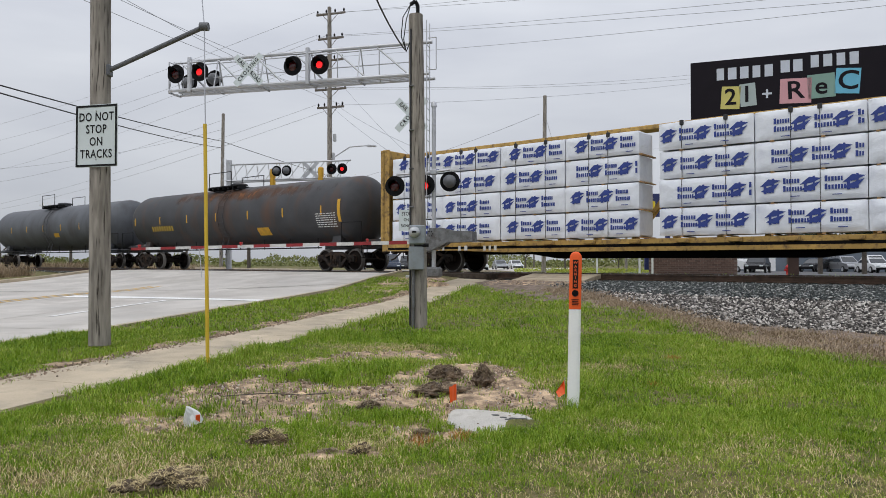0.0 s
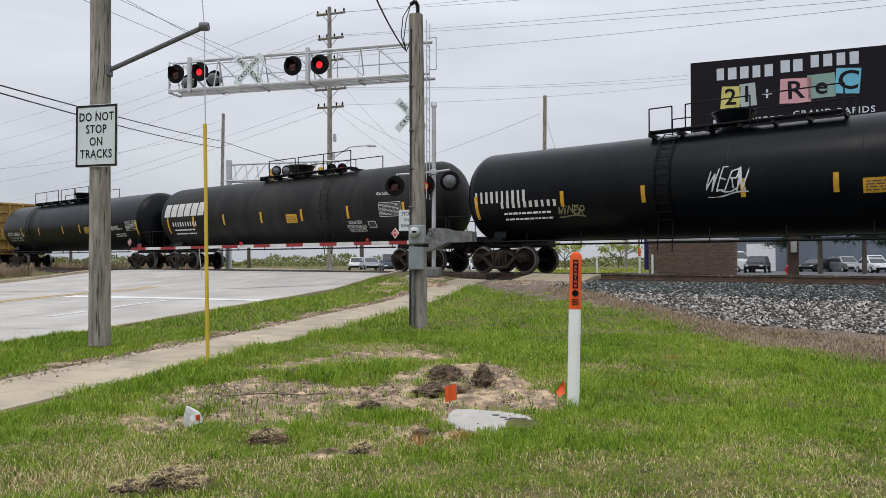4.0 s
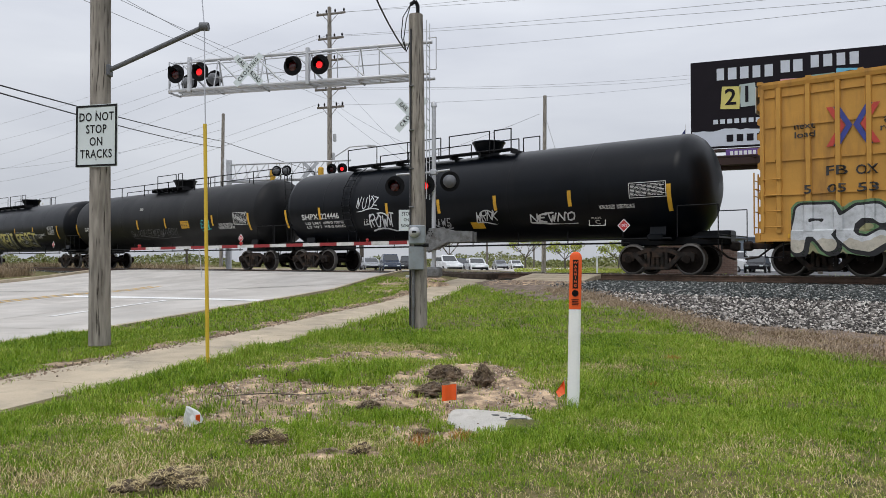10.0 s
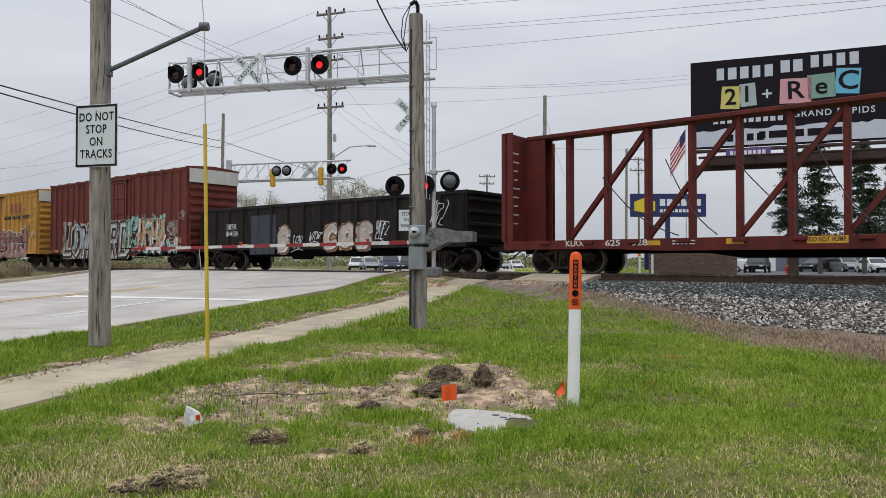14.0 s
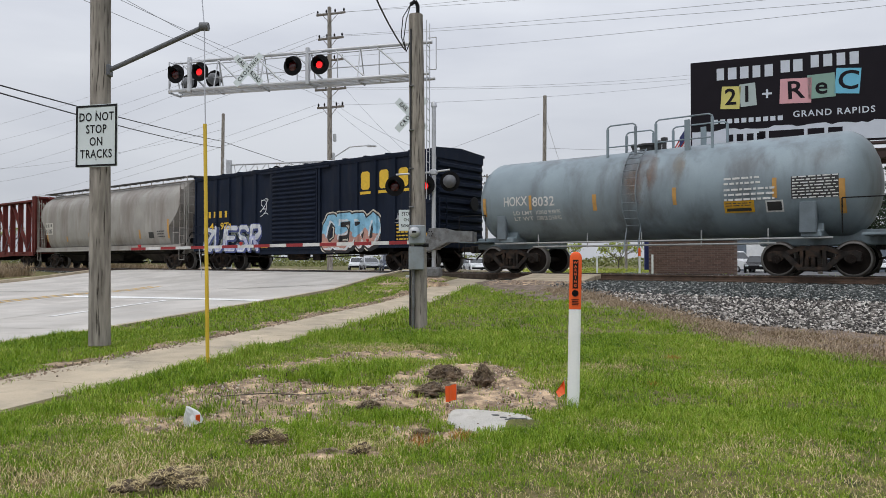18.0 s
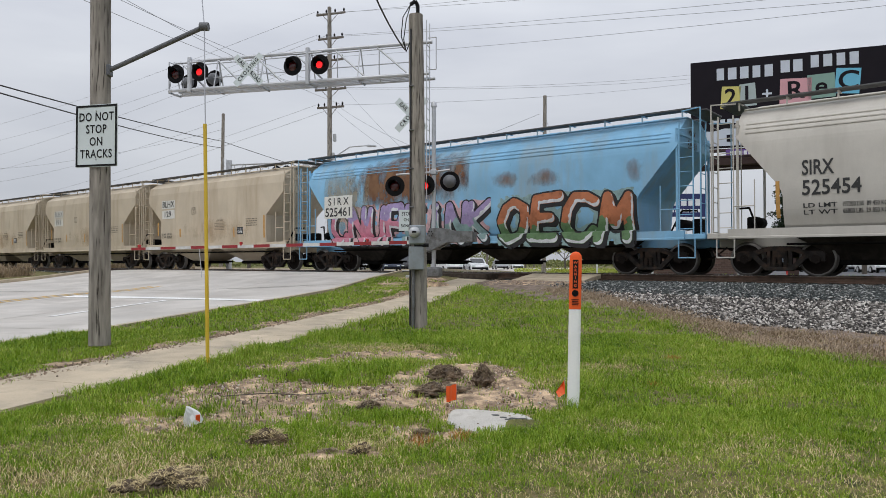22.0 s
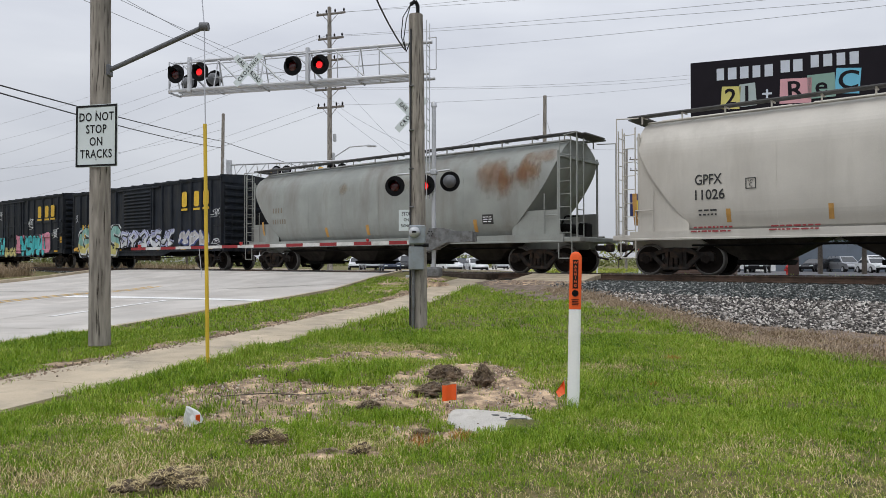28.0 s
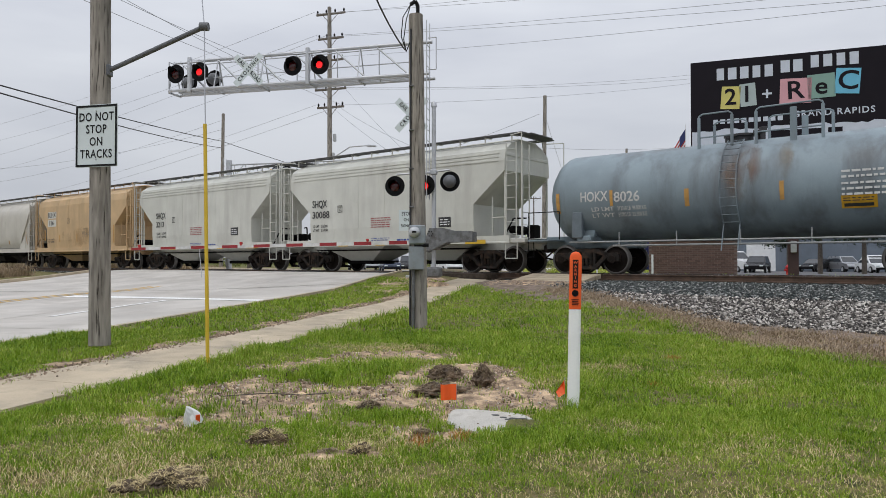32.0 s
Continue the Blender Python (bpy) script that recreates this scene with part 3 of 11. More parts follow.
part("border", ring_frame(0.585, 0.745, 0.024, -0.006), M_BLACK, sign)
for line, z in (("DO NOT", 0.225), ("STOP", 0.075), ("ON", -0.075), ("TRACKS", -0.225)):
    g = letters(line, 0.104, 1.10, 0.80)
    part("lettering", g, M_BLACK, sign, "black lettering", (0, -0.007, z))
for z in (0.30, -0.29):
    part("bolt", Geo().lathe([(-0.008, 0.012), (-0.016, 0.006)], 8, "y"), M_STEEL, sign, at=(0, 0, z))

# yellow guard over the guy wire
G0 = Vector((-2.43, 7.37, 0.39))
G1 = Vector((-2.50, 7.45, 2.83))
guard = thing("guy_guard", "tall yellow plastic guard round a guy wire in grass", "guy guard", Matrix.Translation(G0))
g = Geo()
prof = [(0.019 * math.cos(a), 0.019 * math.sin(a)) for a in frange(-0.6, math.pi + 0.6, 10)]
dv = G1 - G0
g.loft([[(a, b, -0.1) for a, b in prof], [(a + dv.x, b + dv.y, dv.z) for a, b in prof]], True, True)
part("sleeve", g, M_YELLOW, guard)
w = Geo()
w.tube(dv * 0.02, Vector((-2.80, 8.30, 4.14)) - G0, 0.007, 6)
w.tube(Vector((-2.80, 8.30, 4.14)) - G0, Vector((-3.05, 8.90, 4.89)) - G0, 0.007, 6)
part("guy_wire", w, M_WIREG, guard)

# service pole with meter
P2 = Vector((-0.38, 11.2, 0.34))
pole_b = wood_pole("service_pole", "weathered wooden service pole with meter box and conduit", P2, 4.95, 0.135, 0.112, (-0.05, 0.0))
g = Geo()
g.tube((-0.135, -0.09, 0.05), (-0.125, -0.09, 4.7), 0.014, 8)
part("conduit", g, M_WIRE, pole_b, "black cable strapped to the pole")
g = Geo()
g.tube((-0.085, -0.135, 0.0), (-0.08, -0.13, 1.05), 0.022, 8)
part("conduit", g, M_GATE, pole_b, "dull grey steel conduit")
g = Geo()
g.box((-0.02, -0.20, 1.46), (0.26, 0.14, 0.30), 0.02)
mb = part("meter_box", g, M_BOXG, pole_b, "grey electric meter box")
part("meter_glass", Geo().lathe([(-0.27, 0.085), (-0.33, 0.08), (-0.36, 0.06), (-0.365, 0.02)], 18, "y", (-0.06, 0, 1.50)), M_ALU, mb)
part("meter_dial", Geo().box((-0.06, -0.368, 1.50), (0.07, 0.006, 0.03)), M_BLACK, mb)
g = Geo()
g.box((-0.03, -0.19, 1.10), (0.24, 0.12, 0.36), 0.015)
sw = part("switch_box", g, M_BOXG, pole_b, "galvanised switch box")
g = Geo()
g.tube((-0.02, -0.2, 1.28), (-0.02, -0.2, 1.32), 0.05, 8)
g.tube((0.0, -0.22, 1.30), (0.16, -0.22, 1.30), 0.028, 8)
part("fitting", g, M_BLACK, sw)
g = Geo()
for z in (0.5, 1.9, 2.5, 3.1, 3.8):
    part("strap", Geo().box((-0.115, -0.09, z), (0.08, 0.07, 0.02), 0.006), M_GATE, pole_b)
g = Geo()
g.path([(-0.02, 0.02, 4.85), (-0.02, 0.0, 5.1), (-0.06, -0.03, 5.16), (-0.13, -0.05, 5.10)], 0.03, 8)
g.path([(-0.13, -0.05, 5.10), (-0.20, -0.06, 4.85), (-0.24, -0.05, 4.55), (-0.20, -0.05, 4.35), (-0.14, -0.06, 4.5)], 0.008, 5)
g.path([(-0.13, -0.05, 5.10), (-0.25, -0.06, 4.9), (-0.28, -0.05, 4.6), (-0.22, -0.05, 4.42)], 0.008, 5)
part("weatherhead", g, M_BLACK, pole_b, "black service weatherhead and drip loops")


def flasher(parent, p, lit, facing, r=0.29):
    """A round crossing signal: backing disc, hood and lens. facing: -1 towards the camera, 1 away."""
    g = Geo()
    g.lathe([(0.0, 0.02), (0.0, r), (-0.012, r), (-0.014, 0.02)], 28, "y", smooth=False)
    bk = part("backing_disc", g, M_SOOT, parent, "black signal backing disc", pose(*p, 0, 0, 0 if facing < 0 else 180))
    h = Geo()
    n = 18
    ring0, ring1 = [], []
    for i in range(n + 1):
        a = -0.5 + (math.pi + 1.0) * i / n
        ring0.append((0.165 * math.cos(a), -0.012, 0.165 * math.sin(a)))
        ring1.append((0.165 * math.cos(a), -0.10 - 0.20 * max(0, math.sin(a)), 0.165 * math.sin(a)))
    k = n + 1
    h.add(ring0 + ring1, [(i, i + 1, k + i + 1, k + i) for i in range(n)], True)
    part("hood", h, M_SOOT, bk)
    part("lens", Geo().lathe([(-0.015, 0.15), (-0.04, 0.13), (-0.055, 0.08), (-0.06, 0.01)], 20, "y"), M_LENS_OFF, bk, "lit red lens" if lit else "unlit dark red lens")
    if lit:
        part("lit_lamp", Geo().lathe([(-0.062, 0.105), (-0.066, 0.09), (-0.068, 0.01)], 9, "y", (0.01, 0, -0.02)), M_LENS_ON, bk, "glowing red lamp")
    part("lamp_case", Geo().lathe([(0.005, 0.19), (0.10, 0.18), (0.16, 0.12), (0.18, 0.02)], 20, "y"), M_STRUT, bk, "grey rounded lamp housing")
    return bk


def crossbuck(parent, at, size=1.22):
    cb = None
    for i, (word, ang) in enumerate((("RAILROAD", -45), ("CROSSING", 45))):
        g = Geo().box((0, 0, 0), (size, 0.006, 0.21), 0.002)
        bl = part("crossbuck_blade", g, M_SIGN, parent, "white crossbuck blade with black letters", at @ pose(0, -0.008 * i, 0, 0, -ang, 0))
        if i == 0:
            for half, x in (("RAIL", -0.33), ("ROAD", 0.33)):
                part("lettering", letters(half, 0.125, 1.05, 0.85), M_BLACK, bl, at=(x, -0.006, 0))
        else:
            part("lettering", letters(word, 0.125, 1.35, 0.85), M_BLACK, bl, at=(0, -0.006, 0))
    return cb

# near signal: mast with gate mechanism, and the cantilever over the road
MAST = Vector((-0.26, 20.20, 1.12))
MAST.z = 0.95
sg = thing("cantilever_signal", "grey aluminium cantilever with red flashers and crossbuck over the road", "crossing signal", square_to_road(MAST))
# local x: to the right across the road
ARM0, ARMZ = -0.45, 5.74
g = Geo()
for y in (-0.30, 0.30):
    g.tube((ARM0 + 0.4, y, ARMZ), (-8.45, y, ARMZ), 0.05, 10)
g.tube((ARM0 + 0.4, 0, ARMZ + 0.98), (-8.0, 0, ARMZ + 0.96), 0.055, 10)
part("chord", g, M_ALU, sg, "aluminium truss tubes")
g = Geo()
for k in range(6):
    x = ARM0 - 1.56 * k - 0.2
    g.box((x, 0, ARMZ - 0.05), (0.05, 0.62, 0.05))
    for y in (-0.3, 0.3):
        g.tube((x, y, ARMZ), (x - 0.02, 0, ARMZ + 1.0), 0.02, 6)
for k in range(6):
    x = ARM0 - 1.3 * k - 0.2
    g.tube((x, -0.3, ARMZ), (x - 1.1, 0, ARMZ + 0.97), 0.03, 6)
part("web", g, M_ALU, sg)
g = Geo()
for y in (-0.15, 0.0, 0.15):
    g.box((ARM0 - 3.8, y, ARMZ - 0.03), (7.9, 0.05, 0.03))
for k in range(27):
    g.tube((ARM0 - 0.2 - 0.3 * k, -0.28, ARMZ - 0.02), (ARM0 - 0.35 - 0.3 * k, 0.28, ARMZ - 0.02), 0.014, 5)
part("walkway", g, M_ALU, sg, "grated maintenance walkway")
g = Geo()
for x in frange(ARM0, -8.4, 6):
    g.tube((x, 0.35, ARMZ), (x, 0.35, ARMZ + 1.0), 0.018, 6)
g.tube((ARM0, 0.35, ARMZ + 1.0), (-8.4, 0.35, ARMZ + 0.95), 0.018, 6)
g.tube((ARM0, 0.35, ARMZ + 0.55), (-8.4, 0.35, ARMZ + 0.5), 0.018, 6)
g.path([(-8.45, 0.35, ARMZ + 0.9), (-8.45, -0.3, ARMZ + 0.9), (-8.45, -0.3, ARMZ)], 0.018, 6)
part("handrail", g, M_ALU, sg)
# mast of the cantilever, behind the service pole
g = Geo()
g.tube((-0.45, 0, -0.2), (-0.45, 0, ARMZ + 1.2), 0.13, 16)
g.box((-0.45, 0, 0.02), (0.6, 0.6, 0.06), 0.01)
part("mast", g, M_ALU, sg)
g = Geo()
for e in (-0.16, 0.16):
    g.tube((-0.12, -0.18 + e, 2.2), (-0.12, -0.18 + e, ARMZ + 1.5), 0.016, 6)
for k in range(15):
    g.tube((-0.12, -0.34, 2.35 + 0.3 * k), (-0.12, -0.02, 2.35 + 0.3 * k), 0.012, 5)
g.path([(-0.1, -0.3, ARMZ + 0.1), (0.15, -0.3, ARMZ + 0.1), (0.15, -0.3, ARMZ + 1.0), (-0.1, -0.3, ARMZ + 1.0)], 0.016, 6)
part("ladder", g, M_ALU, sg)
# cantilever lamps
for x, z, lit, face in ((-8.12, 0.48, False, -1), (-7.28, 0.49, True, -1), (-4.19, 0.46, False, -1), (-3.33, 0.44, True, -1)):
    flasher(sg, (x, -0.42, ARMZ + z), lit, face)
for x, z in ((-8.28, 0.44), (-7.38, 0.50)):
    flasher(sg, (x, 0.5, ARMZ + z), False, 1)
g = Geo()
for xa, xb in ((-8.2, -7.2), (-4.2, -3.3)):
    g = Geo()
    g.tube((xa, -0.36, ARMZ + 0.82), (xb, -0.36, ARMZ + 0.82), 0.03, 8)
    g.box(((xa + xb) / 2, -0.33, ARMZ + 0.45), (0.12, 0.12, 1.1), 0.02)
    part("lamp_bracket", g, M_ALU, sg)
crossbuck(sg, Matrix.Translation((-5.62, -0.46, ARMZ + 0.43)))

gm = thing("gate_signal", "crossing mast with flashers, crossbuck, stop sign plate and lowered gate", "crossing signal", square_to_road(MAST))
g = Geo()
g.tube((0, 0, 0.0), (0, 0, 4.85), 0.062, 14)
g.lathe([(4.85, 0.09), (4.95, 0.08), (5.0, 0.03)], 12, "z")
part("mast", g, M_ALU, gm)
part("base", Geo().box((0, 0, 0.14), (0.42, 0.40, 0.30), 0.05), M_GATE, gm, "cast base with bolts")
crossbuck(gm, Matrix.Translation((-0.62, -0.16, 4.63)))
for x, lit, face, y in ((-1.08, False, -1, -0.25), (-0.19, True, -1, -0.25), (0.42, False, 1, 0.2)):
    flasher(gm, (x, y, 2.59 if face < 0 else 2.73), lit, face)
g = Geo()
g.path([(-1.08, -0.12, 2.93), (0, -0.05, 2.98), (0.45, 0.08, 3.05)], 0.028, 8)
g.box((0, 0, 2.98), (0.18, 0.2, 0.16), 0.03)
part("lamp_bracket", g, M_ALU, gm)
pl = part("stop_plate", Geo().box((-0.78, -0.12, 1.62), (0.45, 0.006, 0.60), 0.002), M_SIGN, gm, "small white sign with black words")
for t, z in (("STOP", 1.80), ("ON", 1.63), ("SIGNAL", 1.46)):
    part("lettering", letters(t, 0.11 if t == "STOP" else 0.09, 1.0, 0.75), M_BLACK, pl, at=(-0.78, -0.128, z))
g = Geo()
g.prism([(-0.22, 0.70), (-0.22, 0.95), (-0.05, 1.38), (0.35, 1.38), (0.62, 1.30), (1.18, 1.28), (1.18, 1.0), (0.45, 0.98), (0.1, 0.80)], "y", -0.30, -0.14)
g.prism([(-0.22, 0.70), (-0.22, 0.95), (-0.05, 1.38), (0.35, 1.38), (0.62, 1.30), (1.18, 1.28), (1.18, 1.0), (0.45, 0.98), (0.1, 0.80)], "y", 0.14, 0.30)
part("gate_bracket", g, M_GATE, gm, "galvanised counterweight arms")
part("counterweight", Geo().box((0.85, 0, 1.14), (0.5, 0.26, 0.28), 0.03), M_GATE, gm)
part("gate_mechanism", Geo().box((0.02, 0, 1.05), (0.35, 0.30, 0.55), 0.04), M_GATE, gm)
g = Geo()
for i in range(6):
    g = Geo()
    g.lathe([(-0.31, 0.02), (-0.325, 0.01)], 8, "y", (-0.02 + 0.07 * math.cos(i * 1.047), 0, 1.22 + 0.07 * math.sin(i * 1.047)))
    part("bolt", g, M_BLACK, gm)
# gate arm of red and white lengths, from the mast over the road
n = 18
for i in range(n):
    x0, x1 = -0.25 - 9.75 * i / n, -0.25 - 9.75 * (i + 1) / n
    zz = lambda x: 1.00 + 0.016 * (x + 0.25)
    g = Geo()
    a = 0.052 - 0.012 * i / n
    g.loft([[(x0, -0.02, zz(x0) - a), (x0, 0.02, zz(x0) - a), (x0, 0.02, zz(x0) + a), (x0, -0.02, zz(x0) + a)],
            [(x1, -0.02, zz(x1) - a), (x1, 0.02, zz(x1) - a), (x1, 0.02, zz(x1) + a), (x1, -0.02, zz(x1) + a)]])
    part("gate_arm_band", g, M_ARMR if i % 2 == 1 else M_ARMW, gm)
for x in (-2.0, -6.1, -9.7):
    g = Geo()
    g.lathe([(-0.05, 0.02), (-0.045, 0.036), (0.045, 0.036), (0.05, 0.02)], 12, "y", (x, 0, 1.105 + 0.016 * x))
    g.box((x, 0, 1.06 + 0.016 * x), (0.05, 0.08, 0.06), 0.01)
    part("gate_lamp", g, M_REDTAPE, gm, "small red gate lamp")
g = Geo()
g.tube((-7.55, 0, 0.85), (-7.45, 0, -0.05), 0.012, 6)
part("gate_tip_support", g, M_ALU, gm)

# buried-cable marker
MK = Vector((1.02, 5.60, 0.25))
mk = thing("marker_post", "white flexible marker post with orange warning top in the lawn", "marker post", Matrix.Translation(MK) @ pose(0, 0, 0, 0, 1.2, -10))


def marker_geo(z0, z1, rounded):
    g = Geo()
    prof = [(-0.047, -0.010), (-0.02, -0.016), (0.02, -0.016), (0.047, -0.010), (0.047, 0.0), (0.0, 0.006), (-0.047, 0.0)]
    rings = [[(a, b, z) for a, b in prof] for z in frange(z0, z1, 4)]
    if rounded:
        rings += [[(a * math.cos(t), b * math.cos(t * 0.8), z1 + 0.047 * math.sin(t)) for a, b in prof] for t in (0.4, 0.8, 1.15, 1.4)]
    return g.loft(rings, True, True)


part("post", marker_geo(-0.06, 0.76, False), M_POST, mk)
part("orange_top", marker_geo(0.755, 1.165, True), M_ORANGE, mk, "orange warning top")
part("warning_label", Geo().box((0, -0.0185, 1.035), (0.042, 0.004, 0.225)), M_BLACK, mk, "black label with orange word")
for i, c in enumerate("WARNING"):
    part("lettering", letters(c, 0.022, 1.0, 1.0), M_ORANGE, mk, at=(0, -0.022, 1.125 - i * 0.030))
g = Geo()
g.lathe([(-0.018, 0.026), (-0.022, 0.026), (-0.022, 0.019), (-0.018, 0.019)], 20, "y", (0, 0, 0.885), False)
g.box((0, -0.02, 0.885), (0.05, 0.004, 0.008), 0, pose(0, 0, 0))
g.box((0, -0.02, 0.885), (0.02, 0.004, 0.02))
for k in range(4):
    g.box((0, -0.019, 0.835 - k * 0.013), (0.055 - 0.008 * (k % 2), 0.004, 0.006))
part("label_print", g, M_BLACK, mk)


# ---------------------------------------------------------------- ground cover (stuff)
rng = np.random.default_rng(5)
FX, FY = np.arange(-16, 22.1, 0.25), np.arange(1.0, 30.1, 0.25)
FH = np.array([[ground_z(x, y) for x in FX] for y in FY])
DX, DY = np.arange(-4, 4.01, 0.1), np.arange(2, 10.01, 0.1)
FD = np.array([[dirt_amount(x, y) for x in DX] for y in DY])
FN = np.array([[noise.noise((x * 0.9, y * 0.9, 7.0)) + 0.5 * noise.noise((x * 2.6, y * 2.6, 2.0)) for x in FX] for y in FY])


def sample(table, ax, ay, x, y):
    i = np.clip((x - ax[0]) / (ax[1] - ax[0]), 0, len(ax) - 1.001)
    j = np.clip((y - ay[0]) / (ay[1] - ay[0]), 0, len(ay) - 1.001)
    i0, j0 = i.astype(int), j.astype(int)
    u, v = i - i0, j - j0
    return (table[j0, i0] * (1 - u) * (1 - v) + table[j0, i0 + 1] * u * (1 - v) + table[j0 + 1, i0] * (1 - u) * v + table[j0 + 1, i0 + 1] * u * v)


def dirt_at(x, y):
    d = sample(FD, DX, DY, x, y)
    return np.where((x > -4) & (x < 4) & (y > 2) & (y < 10), d, 0.0)


def blades(name, x, y, z, h, w, material, label, lean=1.15):
    """One mesh of bent grass blades."""
    n = len(x)
    a = rng.uniform(0, 2 * np.pi, n)
    b = rng.uniform(0, 2 * np.pi, n)
    k = rng.uniform(0.15, lean, n) * h
    ca, sa, cb, sb = np.cos(a) * w / 2, np.sin(a) * w / 2, np.cos(b) * k, np.sin(b) * k
    co = np.empty((n, 5, 3))
    co[:, 0] = np.stack([x - ca, y - sa, z - 0.01], 1)
    co[:, 1] = np.stack([x + ca, y + sa, z - 0.01], 1)
    co[:, 2] = np.stack([x - ca * 0.75 + cb * 0.35, y - sa * 0.75 + sb * 0.35, z + h * 0.6], 1)
    co[:, 3] = np.stack([x + ca * 0.75 + cb * 0.35, y + sa * 0.75 + sb * 0.35, z + h * 0.6], 1)
    co[:, 4] = np.stack([x + cb, y + sb, z + h * (1 - 0.3 * (k / h) ** 2)], 1)
    me = bpy.data.meshes.new(name)
    base = (np.arange(n) * 5)[:, None]
    loops = np.concatenate([base + np.array([0, 1, 3, 2]), base + np.array([2, 3, 4])], 1).ravel()
    me.vertices.add(n * 5)
    me.loops.add(n * 7)
    me.polygons.add(n * 2)
    me.vertices.foreach_set("co", co.ravel())
    me.loops.foreach_set("vertex_index", loops.astype(np.int32))
    st = (np.arange(n) * 7)[:, None] + np.array([0, 4])
    me.polygons.foreach_set("loop_start", st.ravel().astype(np.int32))
    me.update(calc_edges=True)
    me.materials.append(material)
    return tagged(part(name, me, None), label, "grass", "", "stuff")


def lawn_points(n, y0, y1, spread=0.68, extra=1.0):
    y = np.sqrt(rng.uniform(y0 * y0, y1 * y1, n))
    x = rng.uniform(-spread, spread, n) * y + rng.uniform(-extra, extra, n) * 0.3
    return x, y


def earth_width(s):
    """How far bare earth reaches out from the foot of the stone bed."""
    return 0.95 * np.clip((5 - s) / 2, 0, 2.4)


def on_lawn(x, y):
    """Where grass can grow, from 0 to 1."""
    w = RW.x * x + RW.y * y
    w = w + 0.22 * np.clip((10 - (RD.x * x + RD.y * y)) / 6, 0, 1) * (w > ROAD_R + 1.5)
    q = TN.x * x + TN.y * y
    s = TD.x * x + TD.y * y
    j = 0.10 * np.sin(x * 5.1 + y * 3.3) + 0.07 * np.sin(x * 11 - y * 7) + rng.normal(0, 0.05, len(x))
    ok = ((w > WALK_R - 0.10 + j * 0.9) | ((w < WALK_L - 0.24 + j * 2.0) & (w > ROAD_R + 0.16 + j)))
    toe = 12.4 + 6.6 * np.clip((s - 3.0) / 9.0, 0, 1)
    ok &= q < toe - 1.0 - 0.5 * np.clip((s - 5) / 3, 0, 1) - 0.9 * np.clip((s - 8) / 2.5, 0, 1) - earth_width(s) + j * 3
    ok &= ~((s > 9.4) & (s < 13.2) & (q > 17.6 + j * 3))
    f = np.where(ok, 1.0, 0.0)
    d = dirt_at(x, y)
    f *= np.clip(1.05 - 1.0 * d, 0.03 + 0.16 * np.clip(np.sin(x * 3.7 + 1.5 * np.sin(y * 4.1)) * np.sin(y * 4.9 + x) - 0.35, 0, 1), 1)
    # concrete pad
    f *= np.where((np.abs(x - 0.37) < 0.30) & (np.abs(y - 5.15) < 0.24), 0.0, 1.0)
    return f


# worn, half dead spots of the lawn: centre and half sizes
DRY_SPOTS = ((1.75, 7.5, 0.75, 0.75), (2.75, 6.7, 0.55, 0.35), (1.25, 5.0, 0.5, 0.28), (2.0, 4.55, 0.7, 0.35), (0.9, 4.2, 0.55, 0.3), (2.3, 3.75, 0.6, 0.22), (1.25, 3.55, 0.5, 0.2), (3.1, 5.0, 0.5, 0.3), (0.25, 3.6, 0.5, 0.2),
             (-2.1, 4.3, 0.6, 0.35), (-1.7, 3.9, 0.45, 0.3), (-2.3, 3.75, 0.5, 0.25), (-1.0, 4.0, 0.4, 0.22), (-0.4, 3.9, 0.5, 0.25), (-2.6, 5.0, 0.4, 0.25), (-0.7, 8.9, 1.2, 0.45), (0.9, 6.6, 0.45, 0.3), (-0.2, 4.5, 0.5, 0.2), (4.2, 6.6, 0.5, 0.3))


def dryness(x, y):
    """How worn the lawn is, from 0 (lush) to 1."""
    rag = 0.45 * sample(FN, FX, FY, x * 1.9 + 3, y * 1.9) + 0.25 * np.sin(x * 17 + 3 * np.sin(y * 11)) * np.sin(y * 19 + 2 * np.sin(x * 13))
    d = np.zeros(len(x))
    for cx, cy, a, b in DRY_SPOTS:
        d = np.maximum(d, 1.15 - np.hypot((x - cx) / a, (y - cy) / b))
    d = np.clip(d + rag * np.clip(d + 0.3, 0, 1), 0, 1)
    near = np.clip((5.3 - y) / 1.2, 0, 1)
    return np.clip(d + near * np.clip(0.34 + 1.0 * rag, 0, 0.8), 0, 1)


